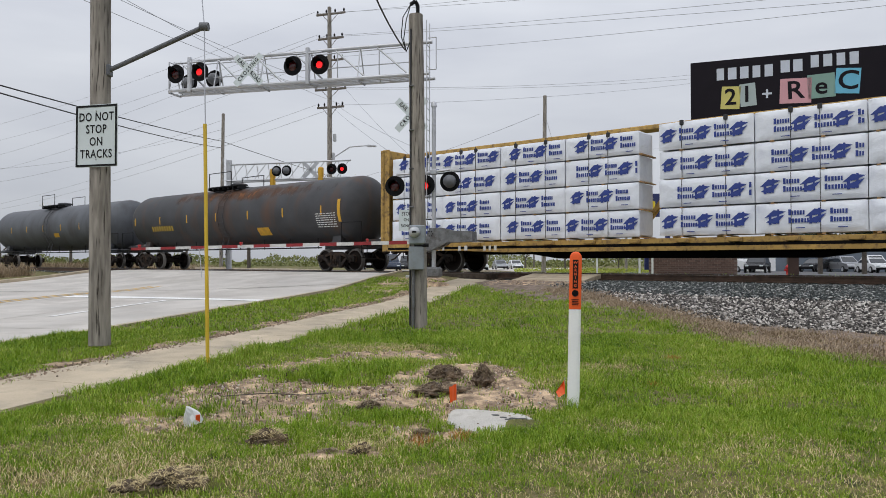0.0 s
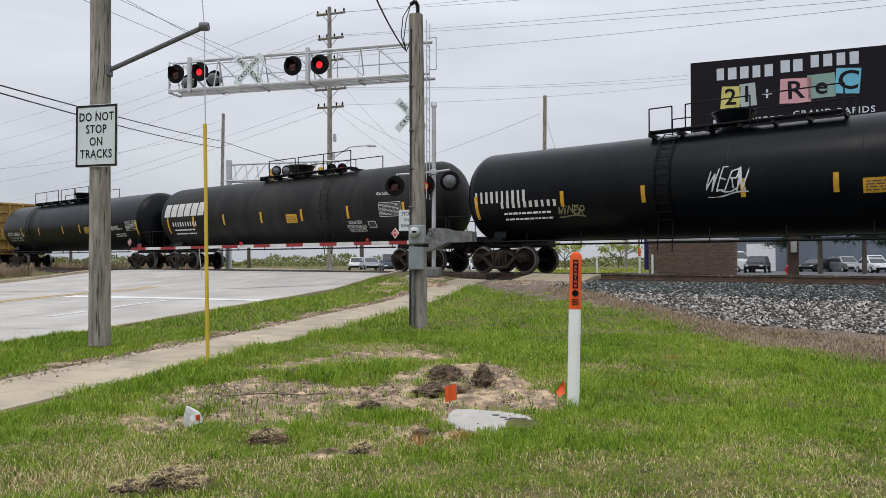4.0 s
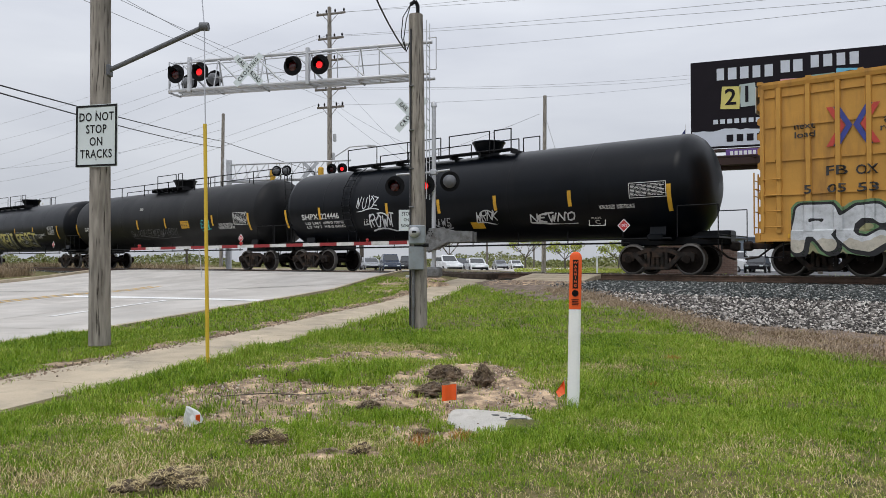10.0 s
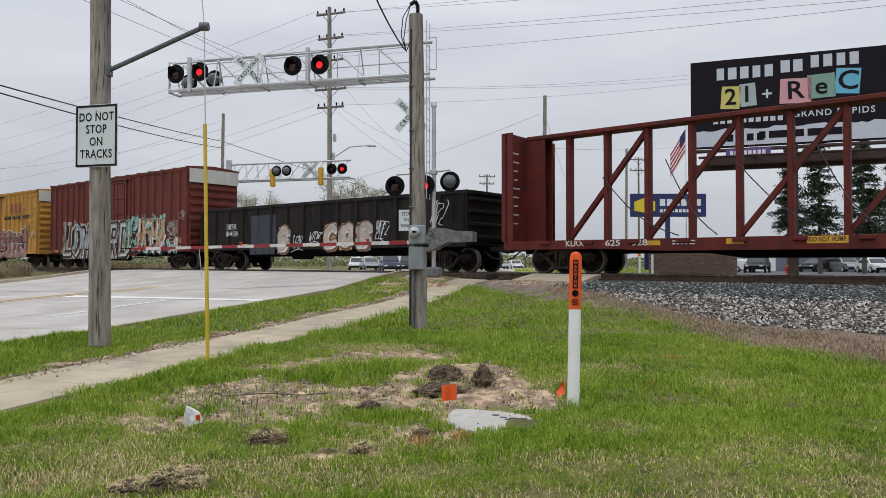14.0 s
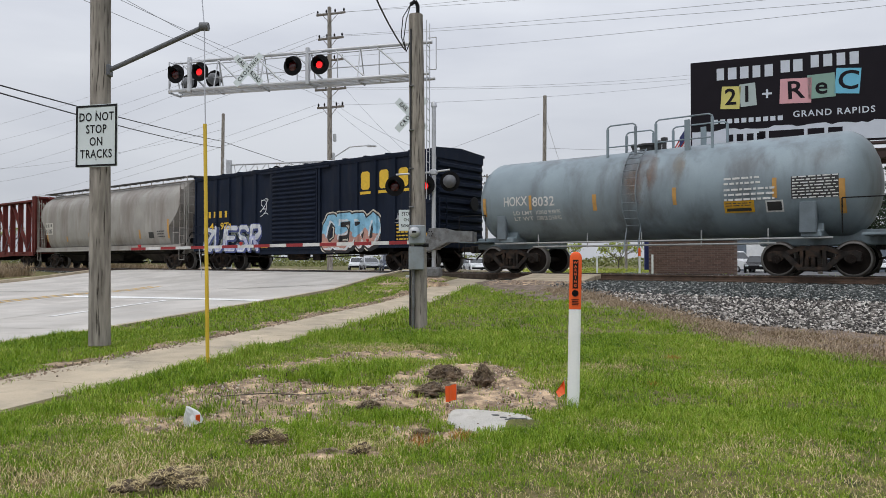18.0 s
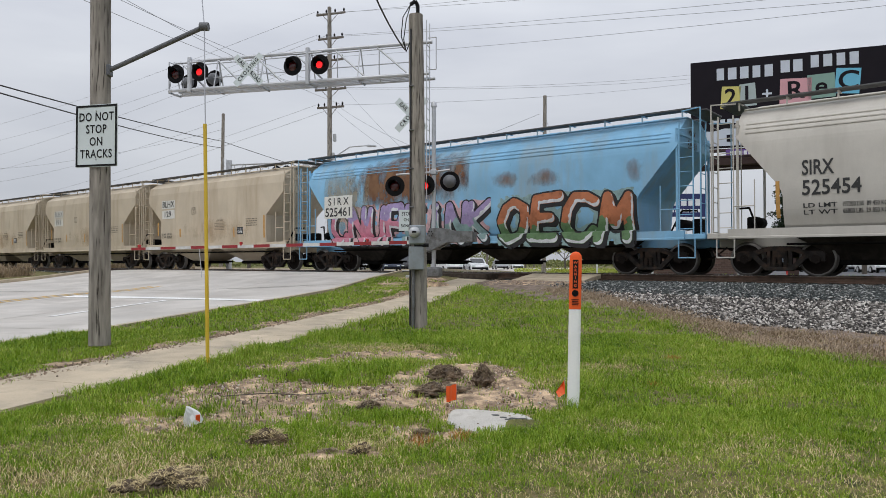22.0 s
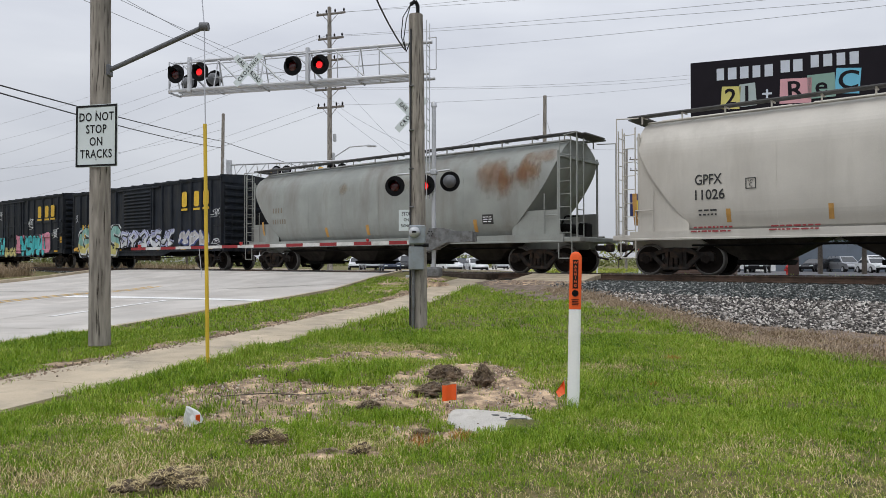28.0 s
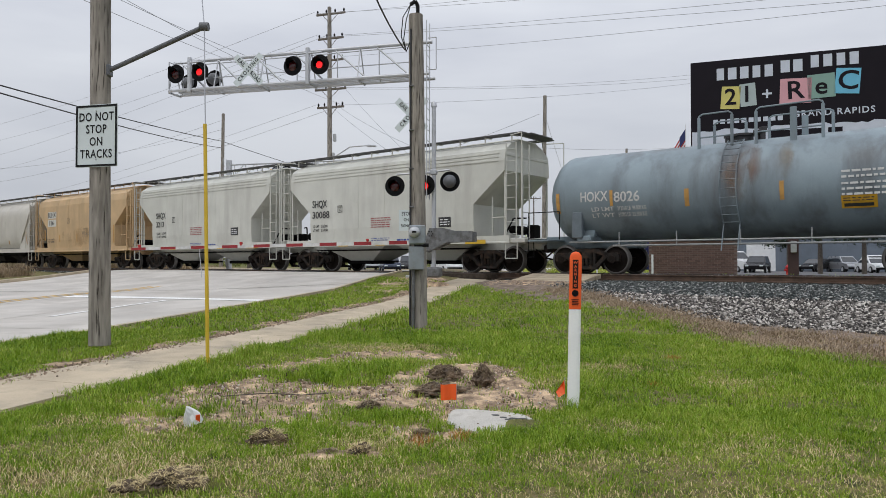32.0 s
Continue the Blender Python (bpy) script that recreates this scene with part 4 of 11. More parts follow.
def grow(name, n, y0, y1, h0, h1, w0, material, label, per=6, spread=0.022):
    """Grass in tufts: each tuft's blades share their vigour and lean apart."""
    x, y = lawn_points(n // per, y0, y1)
    f = on_lawn(x, y)
    nz = sample(FN, FX, FY, x, y)
    dry = dryness(x, y)
    keep = rng.random(len(x)) < f * np.clip(0.84 + 0.5 * nz, 0.45, 1) * (1 - 0.62 * dry)
    x, y, nz, dry = x[keep], y[keep], nz[keep], dry[keep]
    w = RW.x * x + RW.y * y
    edge = np.exp(-((w - WALK_R) / 0.22) ** 2) * 0.75 + np.exp(-((w - ROAD_R - 0.3) / 0.4) ** 2) * 0.25
    vigour = np.clip(1.0 + 0.8 * nz, 0.55, 1.5) * (1 + 1.1 * edge) * rng.uniform(0.6, 1.35, len(x)) * (1 - 0.45 * dry)
    vigour = np.where(np.hypot((x + 0.92) / 0.6, (y - 7.0) / 0.66) < 1, vigour * 1.6, vigour)
    vigour = np.where(np.hypot(x - MK.x, y - MK.y) < 0.13, vigour * 2.1, vigour)
    x, y, vigour = (np.repeat(v, per) for v in (x, y, vigour))
    m = len(x)
    x, y = x + rng.normal(0, spread, m), y + rng.normal(0, spread, m)
    h = rng.uniform(h0, h1, m) * vigour
    blades(name, x, y, sample(FH, FX, FY, x, y), h, np.full(m, w0) * rng.uniform(0.6, 1.4, m), material, label)


grow("lawn_grass", 310000, 2.6, 5.6, 0.016, 0.052, 0.0042, M_GRASS, "short fresh green lawn grass in tufts with dry blades")
grow("lawn_grass", 320000, 5.4, 10.5, 0.022, 0.062, 0.0062, M_GRASS, "fresh green lawn grass with dry blades", 6, 0.03)
grow("lawn_grass", 280000, 10.2, 24.0, 0.028, 0.072, 0.0115, M_GRASS, "fresh green lawn grass beside the track", 5, 0.05)

# dry grass at the foot of the stone bed
n = 21000
s_, q_ = rng.uniform(-3, 9.3, n), rng.normal(0, 0.32, n)
toe = 12.4 + 6.6 * np.clip((s_ - 3.0) / 9.0, 0, 1)
q_ = toe - 0.65 + q_ * 1.2 - earth_width(s_) * rng.uniform(0, 1.1, n)
x_, y_ = TD.x * s_ + TN.x * q_, TD.y * s_ + TN.y * q_
blades("dry_grass", x_, y_, sample(FH, FX, FY, x_, y_), rng.uniform(0.03, 0.10, n), np.full(n, 0.011), M_DEAD, "dead brown grass at the foot of the stone bed", 1.9)
n = 9000
s_ = rng.uniform(-3, 5.0, n)
q_ = 12.4 + 6.6 * np.clip((s_ - 3.0) / 9.0, 0, 1) - 1.1 - earth_width(s_) * 0.95 + rng.normal(0, 0.3, n)
x_, y_ = TD.x * s_ + TN.x * q_, TD.y * s_ + TN.y * q_
blades("dry_grass", x_, y_, sample(FH, FX, FY, x_, y_), rng.uniform(0.03, 0.10, n), np.full(n, 0.009), M_DEAD, "dead brown grass beside the stone bed", 1.9)
# trampled dead stems among the lawn
x_, y_ = lawn_points(210000, 2.6, 10.5)
k_ = (rng.random(len(x_)) < on_lawn(x_, y_) * np.clip(0.05 + 1.0 * dryness(x_, y_) * np.where(x_ > 0.2, 0.6, 1.0) + 0.45 * ((x_ < -0.2) & (y_ < 4.9)), 0, 1)) & (RW.x * x_ + RW.y * y_ > WALK_R)
x_, y_ = x_[k_], y_[k_]
blades("dead_thatch", x_, y_, sample(FH, FX, FY, x_, y_), rng.uniform(0.012, 0.042, len(x_)), np.full(len(x_), 0.0048), M_STRAW, "dead straw thatch lying in the lawn", 2.4)


def stones(name, x, y, z, size, material, label, category="gravel", flat=0.75):
    """One mesh of angular stones."""
    n = len(x)
    cube = np.array([(i, j, k) for i in (-1, 1) for j in (-1, 1) for k in (-1, 1)], float) * 0.5
    quads = np.array([(0, 1, 3, 2), (4, 6, 7, 5), (0, 4, 5, 1), (2, 3, 7, 6), (0, 2, 6, 4), (1, 5, 7, 3)])
    v = cube[None] * (1 + rng.uniform(-0.38, 0.38, (n, 8, 3)))
    v *= size[:, None, None] * np.stack([rng.uniform(0.8, 1.3, n), rng.uniform(0.7, 1.1, n), np.full(n, flat)], 1)[:, None, :]
    e = rng.uniform(0, 2 * np.pi, (n, 3))
    for ax in range(3):
        c, s = np.cos(e[:, ax])[:, None], np.sin(e[:, ax])[:, None]
        i, j = (ax + 1) % 3, (ax + 2) % 3
        a, b = v[:, :, i].copy(), v[:, :, j].copy()
        v[:, :, i], v[:, :, j] = a * c - b * s, a * s + b * c
    v += np.stack([x, y, z], 1)[:, None, :]
    me = bpy.data.meshes.new(name)
    me.vertices.add(n * 8)
    me.loops.add(n * 24)
    me.polygons.add(n * 6)
    me.vertices.foreach_set("co", v.ravel())
    me.loops.foreach_set("vertex_index", ((np.arange(n) * 8)[:, None, None] + quads[None]).ravel().astype(np.int32))
    me.polygons.foreach_set("loop_start", (np.arange(n * 6) * 4).astype(np.int32))
    me.update(calc_edges=True)
    me.materials.append(material)
    return tagged(part(name, me, None), label, category, "", "stuff")


def bed_points(n, s0, s1, q0, q1):
    s, q = rng.uniform(s0, s1, n), rng.uniform(q0, q1, n)
    return s, q, TD.x * s + TN.x * q, TD.y * s + TN.y * q


def bed_z(x, y, s, q):
    """Top of the stone bed: the shoulder falls from the tie ends to the ground."""
    g = sample(FH, FX, FY, x, y)
    return np.maximum(g, np.where(q > TQ - 1.75, 0.755, 0.755 - (TQ - 1.75 - q) * 0.115))


s_, q_, x_, y_ = bed_points(150000, -6, 13.6, 16.0, 20.6)
toe = 12.4 + 6.6 * np.clip((s_ - 3.0) / 9.0, 0, 1)
k_ = (s_ < 8.9 + rng.normal(0, 0.35, len(q_))) & (q_ > toe + 0.9 * rng.normal(0, 0.3, len(q_))) & (rng.random(len(q_)) < np.clip((q_ - 15.0) / 1.6, 0.12, 1))
x_, y_, s_, q_ = x_[k_], y_[k_], s_[k_], q_[k_]
stones("ballast", x_, y_, bed_z(x_, y_, s_, q_) + rng.uniform(-0.01, 0.03, len(x_)), rng.uniform(0.020, 0.054, len(x_)), M_STONED, "dark blue-grey crushed stone track ballast")
s_, q_, x_, y_ = bed_points(115000, -6, 13.6, 12.5, 19.2)
toe = 12.4 + 6.6 * np.clip((s_ - 3.0) / 9.0, 0, 1)
k_ = (s_ < 8.6 + rng.normal(0, 0.35, len(q_))) & (q_ > toe - 0.2 + rng.normal(0, 0.22, len(q_))) & (rng.random(len(q_)) < np.clip((17.3 - q_) / 2.4, 0.04, 1))
x_, y_, s_, q_ = x_[k_], y_[k_], s_[k_], q_[k_]
stones("ballast", x_, y_, bed_z(x_, y_, s_, q_) + rng.uniform(-0.012, 0.025, len(x_)), rng.uniform(0.018, 0.050, len(x_)), M_STONEP, "pale weathered stones at the edge of the ballast")
s_, q_, x_, y_ = bed_points(16000, -6, 13.4, 20.4, 23.6)
stones("ballast", x_, y_, np.full(len(x_), 0.755) + rng.uniform(-0.02, 0.02, len(x_)), rng.uniform(0.035, 0.07, len(x_)), M_STONED, "dark crushed stone between the ties")
s_, q_, x_, y_ = bed_points(9000, 34, 60, 19.5, 23.6)
stones("ballast", x_, y_, np.full(len(x_), 0.745) + rng.uniform(-0.02, 0.02, len(x_)), rng.uniform(0.05, 0.09, len(x_)), M_STONED, "dark crushed stone beyond the road")

# bed sheet under the loose stones
gs = Geo()
ss, qq = frange(-40, 13.6, 60), frange(12.4, TQ - 1.6, 28)
vs = []
for q in qq:
    for s in ss:
        x, y = TD.x * s + TN.x * q, TD.y * s + TN.y * q
        t = 12.4 + 6.6 * min(1, max(0, (s - 3.0) / 9.0))
        zz = max(ground_z(x, y), 0.755 - max(0, TQ - 1.75 - q) * 0.115 if q > t else -1)
        vs.append((x, y, zz + (0.003 if q > t - 0.5 else -0.25)))
m_ = len(ss)
gs.add(vs, [(j * m_ + i, j * m_ + i + 1, (j + 1) * m_ + i + 1, (j + 1) * m_ + i) for j in range(len(qq) - 1) for i in range(m_ - 1)], True)
tagged(part("ballast_shoulder", gs, M_STONE), "packed stone shoulder of the track bed", "track bed", "", "structure")

# bare soil of the dug patch and round the signal mast
def soil_sheet(name, x0, x1, y0, y1, step, amount, label, rugged=False, material=None):
    g, index = Geo(), {}
    nx, ny = int((x1 - x0) / step), int((y1 - y0) / step)
    vs, fs = [], []
    for j in range(ny + 1):
        for i in range(nx + 1):
            x, y = x0 + i * step, y0 + j * step
            a = amount(x, y)
            h = ground_z(x, y) - (0.02 if rugged else 0.0)
            k = min(1, a)
            z = h + 0.004 + 0.018 * noise.noise((x * 6, y * 6, 5)) * k + 0.05 * max(0, noise.noise((x * 2.2, y * 2.2, 9))) * k - 0.05 * max(0, 0.45 - a)
            if rugged:
                z += k * (0.016 * abs(noise.noise((x * 13, y * 13, 2))) + 0.009 * noise.noise((x * 27, y * 27, 4)))
            vs.append((x, y, z))
    for j in range(ny):
        for i in range(nx):
            if amount(x0 + (i + 0.5) * step, y0 + (j + 0.5) * step) > 0.18:
                k = j * (nx + 1) + i
                fs.append((k, k + 1, k + nx + 2, k + nx + 1))
    g.add(vs, fs, True)
    return tagged(part(name, g.mesh(name, material or M_SOIL, False), None), label, "bare soil", "", "stuff")


soil_sheet("bare_soil", -3.6, 2.4, 4.0, 9.4, 0.03, dirt_amount, "dug bare soil patch in the lawn", True)


def mound_amount(x, y):
    w, u = across(x, y), RD.x * x + RD.y * y
    if WALK_L - 0.08 < w < WALK_R + 0.05:
        return 0.0
    d = math.hypot((w + 6.0) / 1.1, (u - 19.8) / 2.6)
    s, q = TD.x * x + TD.y * y, TN.x * x + TN.y * y
    d = min(d, math.hypot((s - 11.0) / 3.0, (q - 18.2) / 1.3))
    return max(0.0, min(1.0, (1.1 - d + 0.3 * noise.noise((x * 2, y * 2, 0))) * 2.5))


def strip_amount(x, y):
    """Bare earth along the foot of the stone bed."""
    s, q = TD.x * x + TD.y * y, TN.x * x + TN.y * y
    toe = 12.4 + 6.6 * min(1, max(0, (s - 3.0) / 9.0))
    e = float(earth_width(s)) / 2
    return max(0.0, min(1.0, (0.95 + e + 0.5 * min(1, max(0, (s - 4) / 4)) + 0.7 * min(1, max(0, (s - 8) / 2.5)) - abs(q - toe + 0.6 + e) + 0.5 * noise.noise((x * 1.7, y * 1.7, 3))) * 2.5)) * (s < 13)


soil_sheet("earth_strip", 0.5, 13.0, 4.0, 22.0, 0.1, strip_amount, "bare earth along the foot of the track bed", False, M_EARTH)


def kerb_amount(x, y):
    """Soil washed along the pavement's far edge."""
    w, u = across(x, y), RD.x * x + RD.y * y
    return max(0.0, min(1.0, (0.30 - abs(w - walk_shift(u) - WALK_L + 0.16) + 0.25 * noise.noise((x * 2.3, y * 2.3, 6))) * 4)) * (w - walk_shift(u) < WALK_L)


soil_sheet("washed_soil", -6.5, 0.5, 3.0, 20.0, 0.07, kerb_amount, "washed soil beside the pavement")
soil_sheet("mast_soil", -3.5, 6.5, 16.0, 24.5, 0.12, mound_amount, "stony bare soil round the signal mast")
g = Geo()
rings = []
for r, z in ((0.55, -0.10), (0.42, 0.0), (0.28, 0.06), (0.15, 0.07)):
    rings.append([(MAST.x + r * math.cos(a) * (1 + 0.15 * math.sin(3 * a)), MAST.y + r * 0.8 * math.sin(a), 0.74 + z) for a in frange(0, 2 * math.pi, 24)[:-1]])
g.loft(rings, True, True)
tagged(part("soil_mound", g, M_SOIL), "low mound of stony soil at the signal base", "soil mound", "", "structure")

x_, y_ = rng.uniform(-3.4, 1.8, 60000), rng.uniform(4.2, 9.2, 60000)
k_ = rng.random(60000) < dirt_at(x_, y_) * np.clip(0.5 + 1.2 * sample(FN, FX, FY, x_ * 2.3, y_), 0.1, 1)
x_, y_ = x_[k_], y_[k_]
stones("soil_crumbs", x_, y_, sample(FH, FX, FY, x_, y_) + rng.uniform(-0.028, 0.004, len(x_)), 0.005 + 0.020 * rng.random(len(x_)) ** 4, M_CRUMB, "crumbs and small clods of loose soil", "soil")
x_, y_ = rng.uniform(-3.4, 1.8, 11000), rng.uniform(4.4, 9.0, 11000)
k_ = rng.random(11000) < dirt_at(x_, y_) * 0.5
x_, y_ = x_[k_], y_[k_]
stones("pebbles", x_, y_, sample(FH, FX, FY, x_, y_) + rng.uniform(-0.02, 0.004, len(x_)), 0.004 + 0.014 * rng.random(len(x_)) ** 3, M_PEBBLE, "small pebbles and crumbs of soil on the bare patch", "pebbles")
x_, y_ = rng.uniform(-3.0, 6.0, 6000), rng.uniform(16.5, 24.0, 6000)
k_ = np.array([rng.random() < mound_amount(a, b) * 0.5 for a, b in zip(x_, y_)])
x_, y_ = x_[k_], y_[k_]
stones("pebbles", x_, y_, sample(FH, FX, FY, x_, y_) + 0.005, rng.uniform(0.015, 0.045, len(x_)), M_CRUMB, "stones and soil crumbs beside the signal", "pebbles")
# leaf litter along the pavement's far edge
n = 2600
u_, w_ = rng.uniform(3, 18, n), WALK_L + rng.normal(-0.14, 0.09, n)
x_, y_ = RW.x * w_ + RD.x * u_, RW.y * w_ + RD.y * u_
stones("leaf_litter", x_, y_, sample(FH, FX, FY, x_, y_) + 0.018, rng.uniform(0.010, 0.03, n), M_CRUMB, "brown leaf litter and soil along the pavement edge", "leaf litter", 0.15)


# ---------------------------------------------------------------- small things on the lawn
def clod(px, label, size, seed, shape=(1, 0.7, 0.55)):
    """A lump of turned sod with hanging roots and dead grass."""
    rnd = random.Random(seed)
    lump = thing("sod_clod", label, "sod clod", Matrix.Translation(px) @ pose(0, 0, 0, 0, 0, rnd.uniform(0, 90)), "sods round the dug patch")
    rings = []
    for k in range(12):
        t = k / 11
        ring = []
        for a in frange(0, 2 * math.pi, 34)[:-1]:
            p = Vector((math.cos(a), math.sin(a), 2.4 * t))
            rag = 1 + 0.55 * noise.noise(p * 1.3 + Vector((seed * 7, 0, 0))) + 0.40 * noise.noise(p * 3.4 + Vector((0, seed * 5, 0))) + 0.30 * noise.noise(p * 8 + Vector((0, 0, seed)))
            r = size * math.sin(0.5 + 2.45 * t) * rag
            ring.append((r * shape[0] * p.x, r * shape[1] * p.y, size * shape[2] * (1.7 * t - 0.25) * (0.75 + 0.5 * rag * t) + 0.10 * size * noise.noise(p * 5)))
        rings.append(ring)
    part("soil", Geo().loft(rings, True, False), M_CLOD, lump)
    g = Geo()
    straw = seed in (4, 5, 6, 9, 10, 11)
    for i in range(900):
        a, r, z = rnd.uniform(0, 6.28), size * rnd.uniform(0.3, 1.05), size * shape[2] * rnd.uniform(0.2, 1.9)
        p = Vector((r * shape[0] * math.cos(a), r * shape[1] * math.sin(a), z))
        b = rnd.uniform(0, 6.28) if straw else a + rnd.gauss(0, 0.8)
        d = Vector((math.cos(b), math.sin(b), rnd.uniform(-0.5, 0.25 if straw else 0.6))) * size * rnd.uniform(0.15, 0.85 if straw else 0.42)
        sd = Vector((-d.y, d.x, 0)).normalized() * 0.0022
        g.add([tuple(p - sd), tuple(p + sd), tuple(p + d)], [(0, 1, 2)])
    part("root_mat", g, M_STRAW if straw else M_ROOT, lump, "dead roots and straw")
    return lump


for p, sz, sd, shp in (((0.02, 6.75, 0.29), 0.13, 1, (1.1, 0.8, 0.6)), ((0.37, 6.55, 0.29), 0.145, 2, (0.75, 0.6, 0.66)), ((-0.04, 6.15, 0.23), 0.17, 3, (1.3, 0.8, 0.3)),
                       ((-1.12, 4.55, 0.21), 0.085, 4, (1.25, 0.8, 0.55)), ((-0.50, 4.36, 0.20), 0.06, 5, (1.3, 0.8, 0.5)), ((-1.46, 3.78, 0.16), 0.085, 6, (1.2, 0.9, 0.42)), ((-1.60, 3.66, 0.18), 0.07, 9, (1.3, 0.9, 0.40)), ((-1.30, 3.72, 0.15), 0.06, 10, (1.3, 0.9, 0.4)), ((-1.40, 3.90, 0.15), 0.06, 11, (1.3, 0.9, 0.4)), ((-0.70, 4.33, 0.15), 0.045, 12, (1.5, 0.8, 0.3)), ((-0.14, 4.82, 0.15), 0.04, 13, (1.3, 0.8, 0.4)),
                       ((-0.57, 5.55, 0.25), 0.08, 7, (1.1, 0.8, 0.4)), ((-1.44, 6.90, 0.27), 0.07, 8, (1.2, 0.8, 0.6))):
    p = Vector(p)
    p.z = ground_z(p.x, p.y) + 0.0
    clod(p, "dark lump of turned sod with dead roots on the lawn", sz, sd, shp)

# concrete pad
pad = Geo()
pc = Vector((0.37, 5.15, 0))
pz = ground_z(pc.x, pc.y) + 0.035
pad.loft([[((0.33 * math.copysign(abs(math.cos(a)) ** 0.62, math.cos(a)) + 0.05 * math.sin(a) + 0.012 * math.sin(7 * a)) * k, (0.26 * math.copysign(abs(math.sin(a)) ** 0.62, math.sin(a)) - 0.08 * math.cos(a)) * k, z) for a in frange(0, 2 * math.pi, 36)[:-1]] for k, z in ((1.0, -0.08), (1.0, 0.015), (0.96, 0.03))])
pd = thing("concrete_pad", "pale worn concrete pad sunk in the lawn", "concrete pad", Matrix.Translation((pc.x, pc.y, pz - 0.060)) @ pose(0, 0, 0, 6, 4, 8))
part("slab", pad, M_PADC, pd)
rp = random.Random(8)
# flat dark patches paint the shade of small hollows in the slab
for k in range(7):
    cx, cy = 0.05 + 0.035 * k + rp.uniform(-0.02, 0.02), 0.12 - 0.012 * k + rp.uniform(-0.05, 0.03)
    part("dent_shade", Geo().prism([(cx + (0.025 + 0.012 * rp.random()) * math.cos(a), cy + 0.016 * math.sin(a)) for a in frange(0, 6.28, 8)[:-1]], "z", 0.026, 0.0325), M_SEAM, pd, "flat dark patch for the shade in a hollow")

# paint-marked tufts
for k, (px, py) in enumerate((((0.13, 4.72, 0.23)[:2]), ((2.64, 8.20, 0.29)[:2]), ((1.95, 6.60, 0.23)[:2]), ((-0.14, 4.60, 0.23)[:2]))):
    n_ = 110
    tx, ty = px + rng.normal(0, 0.045, n_), py + rng.normal(0, 0.05, n_)
    blades("marked_grass", tx, ty, sample(FH, FX, FY, tx, ty), rng.uniform(0.03, 0.06, n_), np.full(n_, 0.004), M_ORANGEG, "grass tuft marked with orange spray paint")

# marker flags
def wire_flag(p, h, label):
    f = thing("marker_flag", label, "marker flag", Matrix.Translation(p), "orange marker flags")
    part("wire", Geo().tube((0, 0, -0.05), (0, 0, h), 0.0022, 5), M_STEEL, f)
    return f


fp = Vector((0.11, 5.75, 0.21))
fp.z = ground_z(fp.x, fp.y)
flag = wire_flag(fp, 0.15, "orange vinyl marker flag fluttering on a wire")
g = Geo()
cols = frange(0, 0.13, 8)
vs = []
for i, a in enumerate(cols):
    wob = 0.018 * math.sin(a * 45) * a / 0.13
    vs += [(-a, wob, 0.03), (-a, wob + 0.006 * math.sin(a * 60), 0.155)]
g.add(vs, [(2 * i, 2 * i + 2, 2 * i + 3, 2 * i + 1) for i in range(8)], True)
g.add([(x, y + 0.0015, z) for x, y, z in vs], [(2 * i, 2 * i + 1, 2 * i + 3, 2 * i + 2) for i in range(8)], True)
FLAG_CLOTH = part("flag_sheet", g, M_ORANGE, flag)
fp2 = Vector((0.98, 5.75, 0.25))
fp2.z = ground_z(fp2.x, fp2.y)
flag2 = wire_flag(fp2, 0.22, "folded orange marker flag beside a post")
g = Geo()
g.add([(0, 0, 0.20), (-0.07, 0.01, 0.10), (-0.05, -0.02, 0.06), (0.0, -0.01, 0.09), (-0.02, 0.02, 0.15)], [(0, 1, 4), (1, 2, 3, 4), (0, 4, 3)])
part("flag_sheet", g, M_ORANGE, flag2)
# crushed paper cup
cp = Vector((-1.74, 5.00, 0.30))
cp.z = ground_z(cp.x, cp.y) + 0.01
cup = thing("paper_cup", "crushed white paper cup with an orange print", "litter", Matrix.Translation(cp) @ pose(0, 0, 0, 14, -16, 20))
crush = random.Random(12)
rings = [[((r + crush.uniform(-0.012, 0.012)) * math.cos(a) + lean, (r * 0.55 + crush.uniform(-0.01, 0.01)) * math.sin(a), z + 0.035 * math.cos(a) * (z > 0.03) + crush.uniform(-0.006, 0.006)) for a in frange(0, 2 * math.pi, 11)[:-1]]
         for z, r, lean in ((0, 0.065, 0), (0.035, 0.06, 0.0), (0.07, 0.045, -0.012), (0.105, 0.02, -0.03))]
part("cup", Geo().loft(rings, True, False), M_WHITE, cup)
g = Geo()
for i in range(3):
    g.box((0.012 + 0.008 * i, -0.036 + 0.004 * i, 0.045), (0.014, 0.003, 0.06), 0, pose(0, 0, 0, 0, 16, 0))
part("print", g, M_ORANGE, cup, "orange print")
# a dead branch on the soil
g = Geo()
g.path([(-0.45, 0, 0.01), (-0.1, 0.03, 0.03), (0.2, 0.0, 0.02), (0.42, 0.04, 0.03)], 0.0045, 6)
p = Vector((-1.36, 5.85, 0.26))
solid("dead_stick", g, M_BARK, "thin dead stick lying on bare soil", "stick", Matrix.Translation((p.x, p.y, ground_z(p.x, p.y) + 0.015)))
# timber boards at the end of the pavement
bd = thing("crossing_boards", "weathered timber approach boards beside the rail", "boards", Matrix.Translation(along(11.2, 19.75, 0.79)) @ pose(0, 0, 0, -8.5, 0, TRACK_TURN))
for k in range(5):
    part("board", Geo().box((0.03 * (k % 2), 0.38 * (k - 2), 0), (2.5, 0.36, 0.14), 0.015), M_CONC, bd)


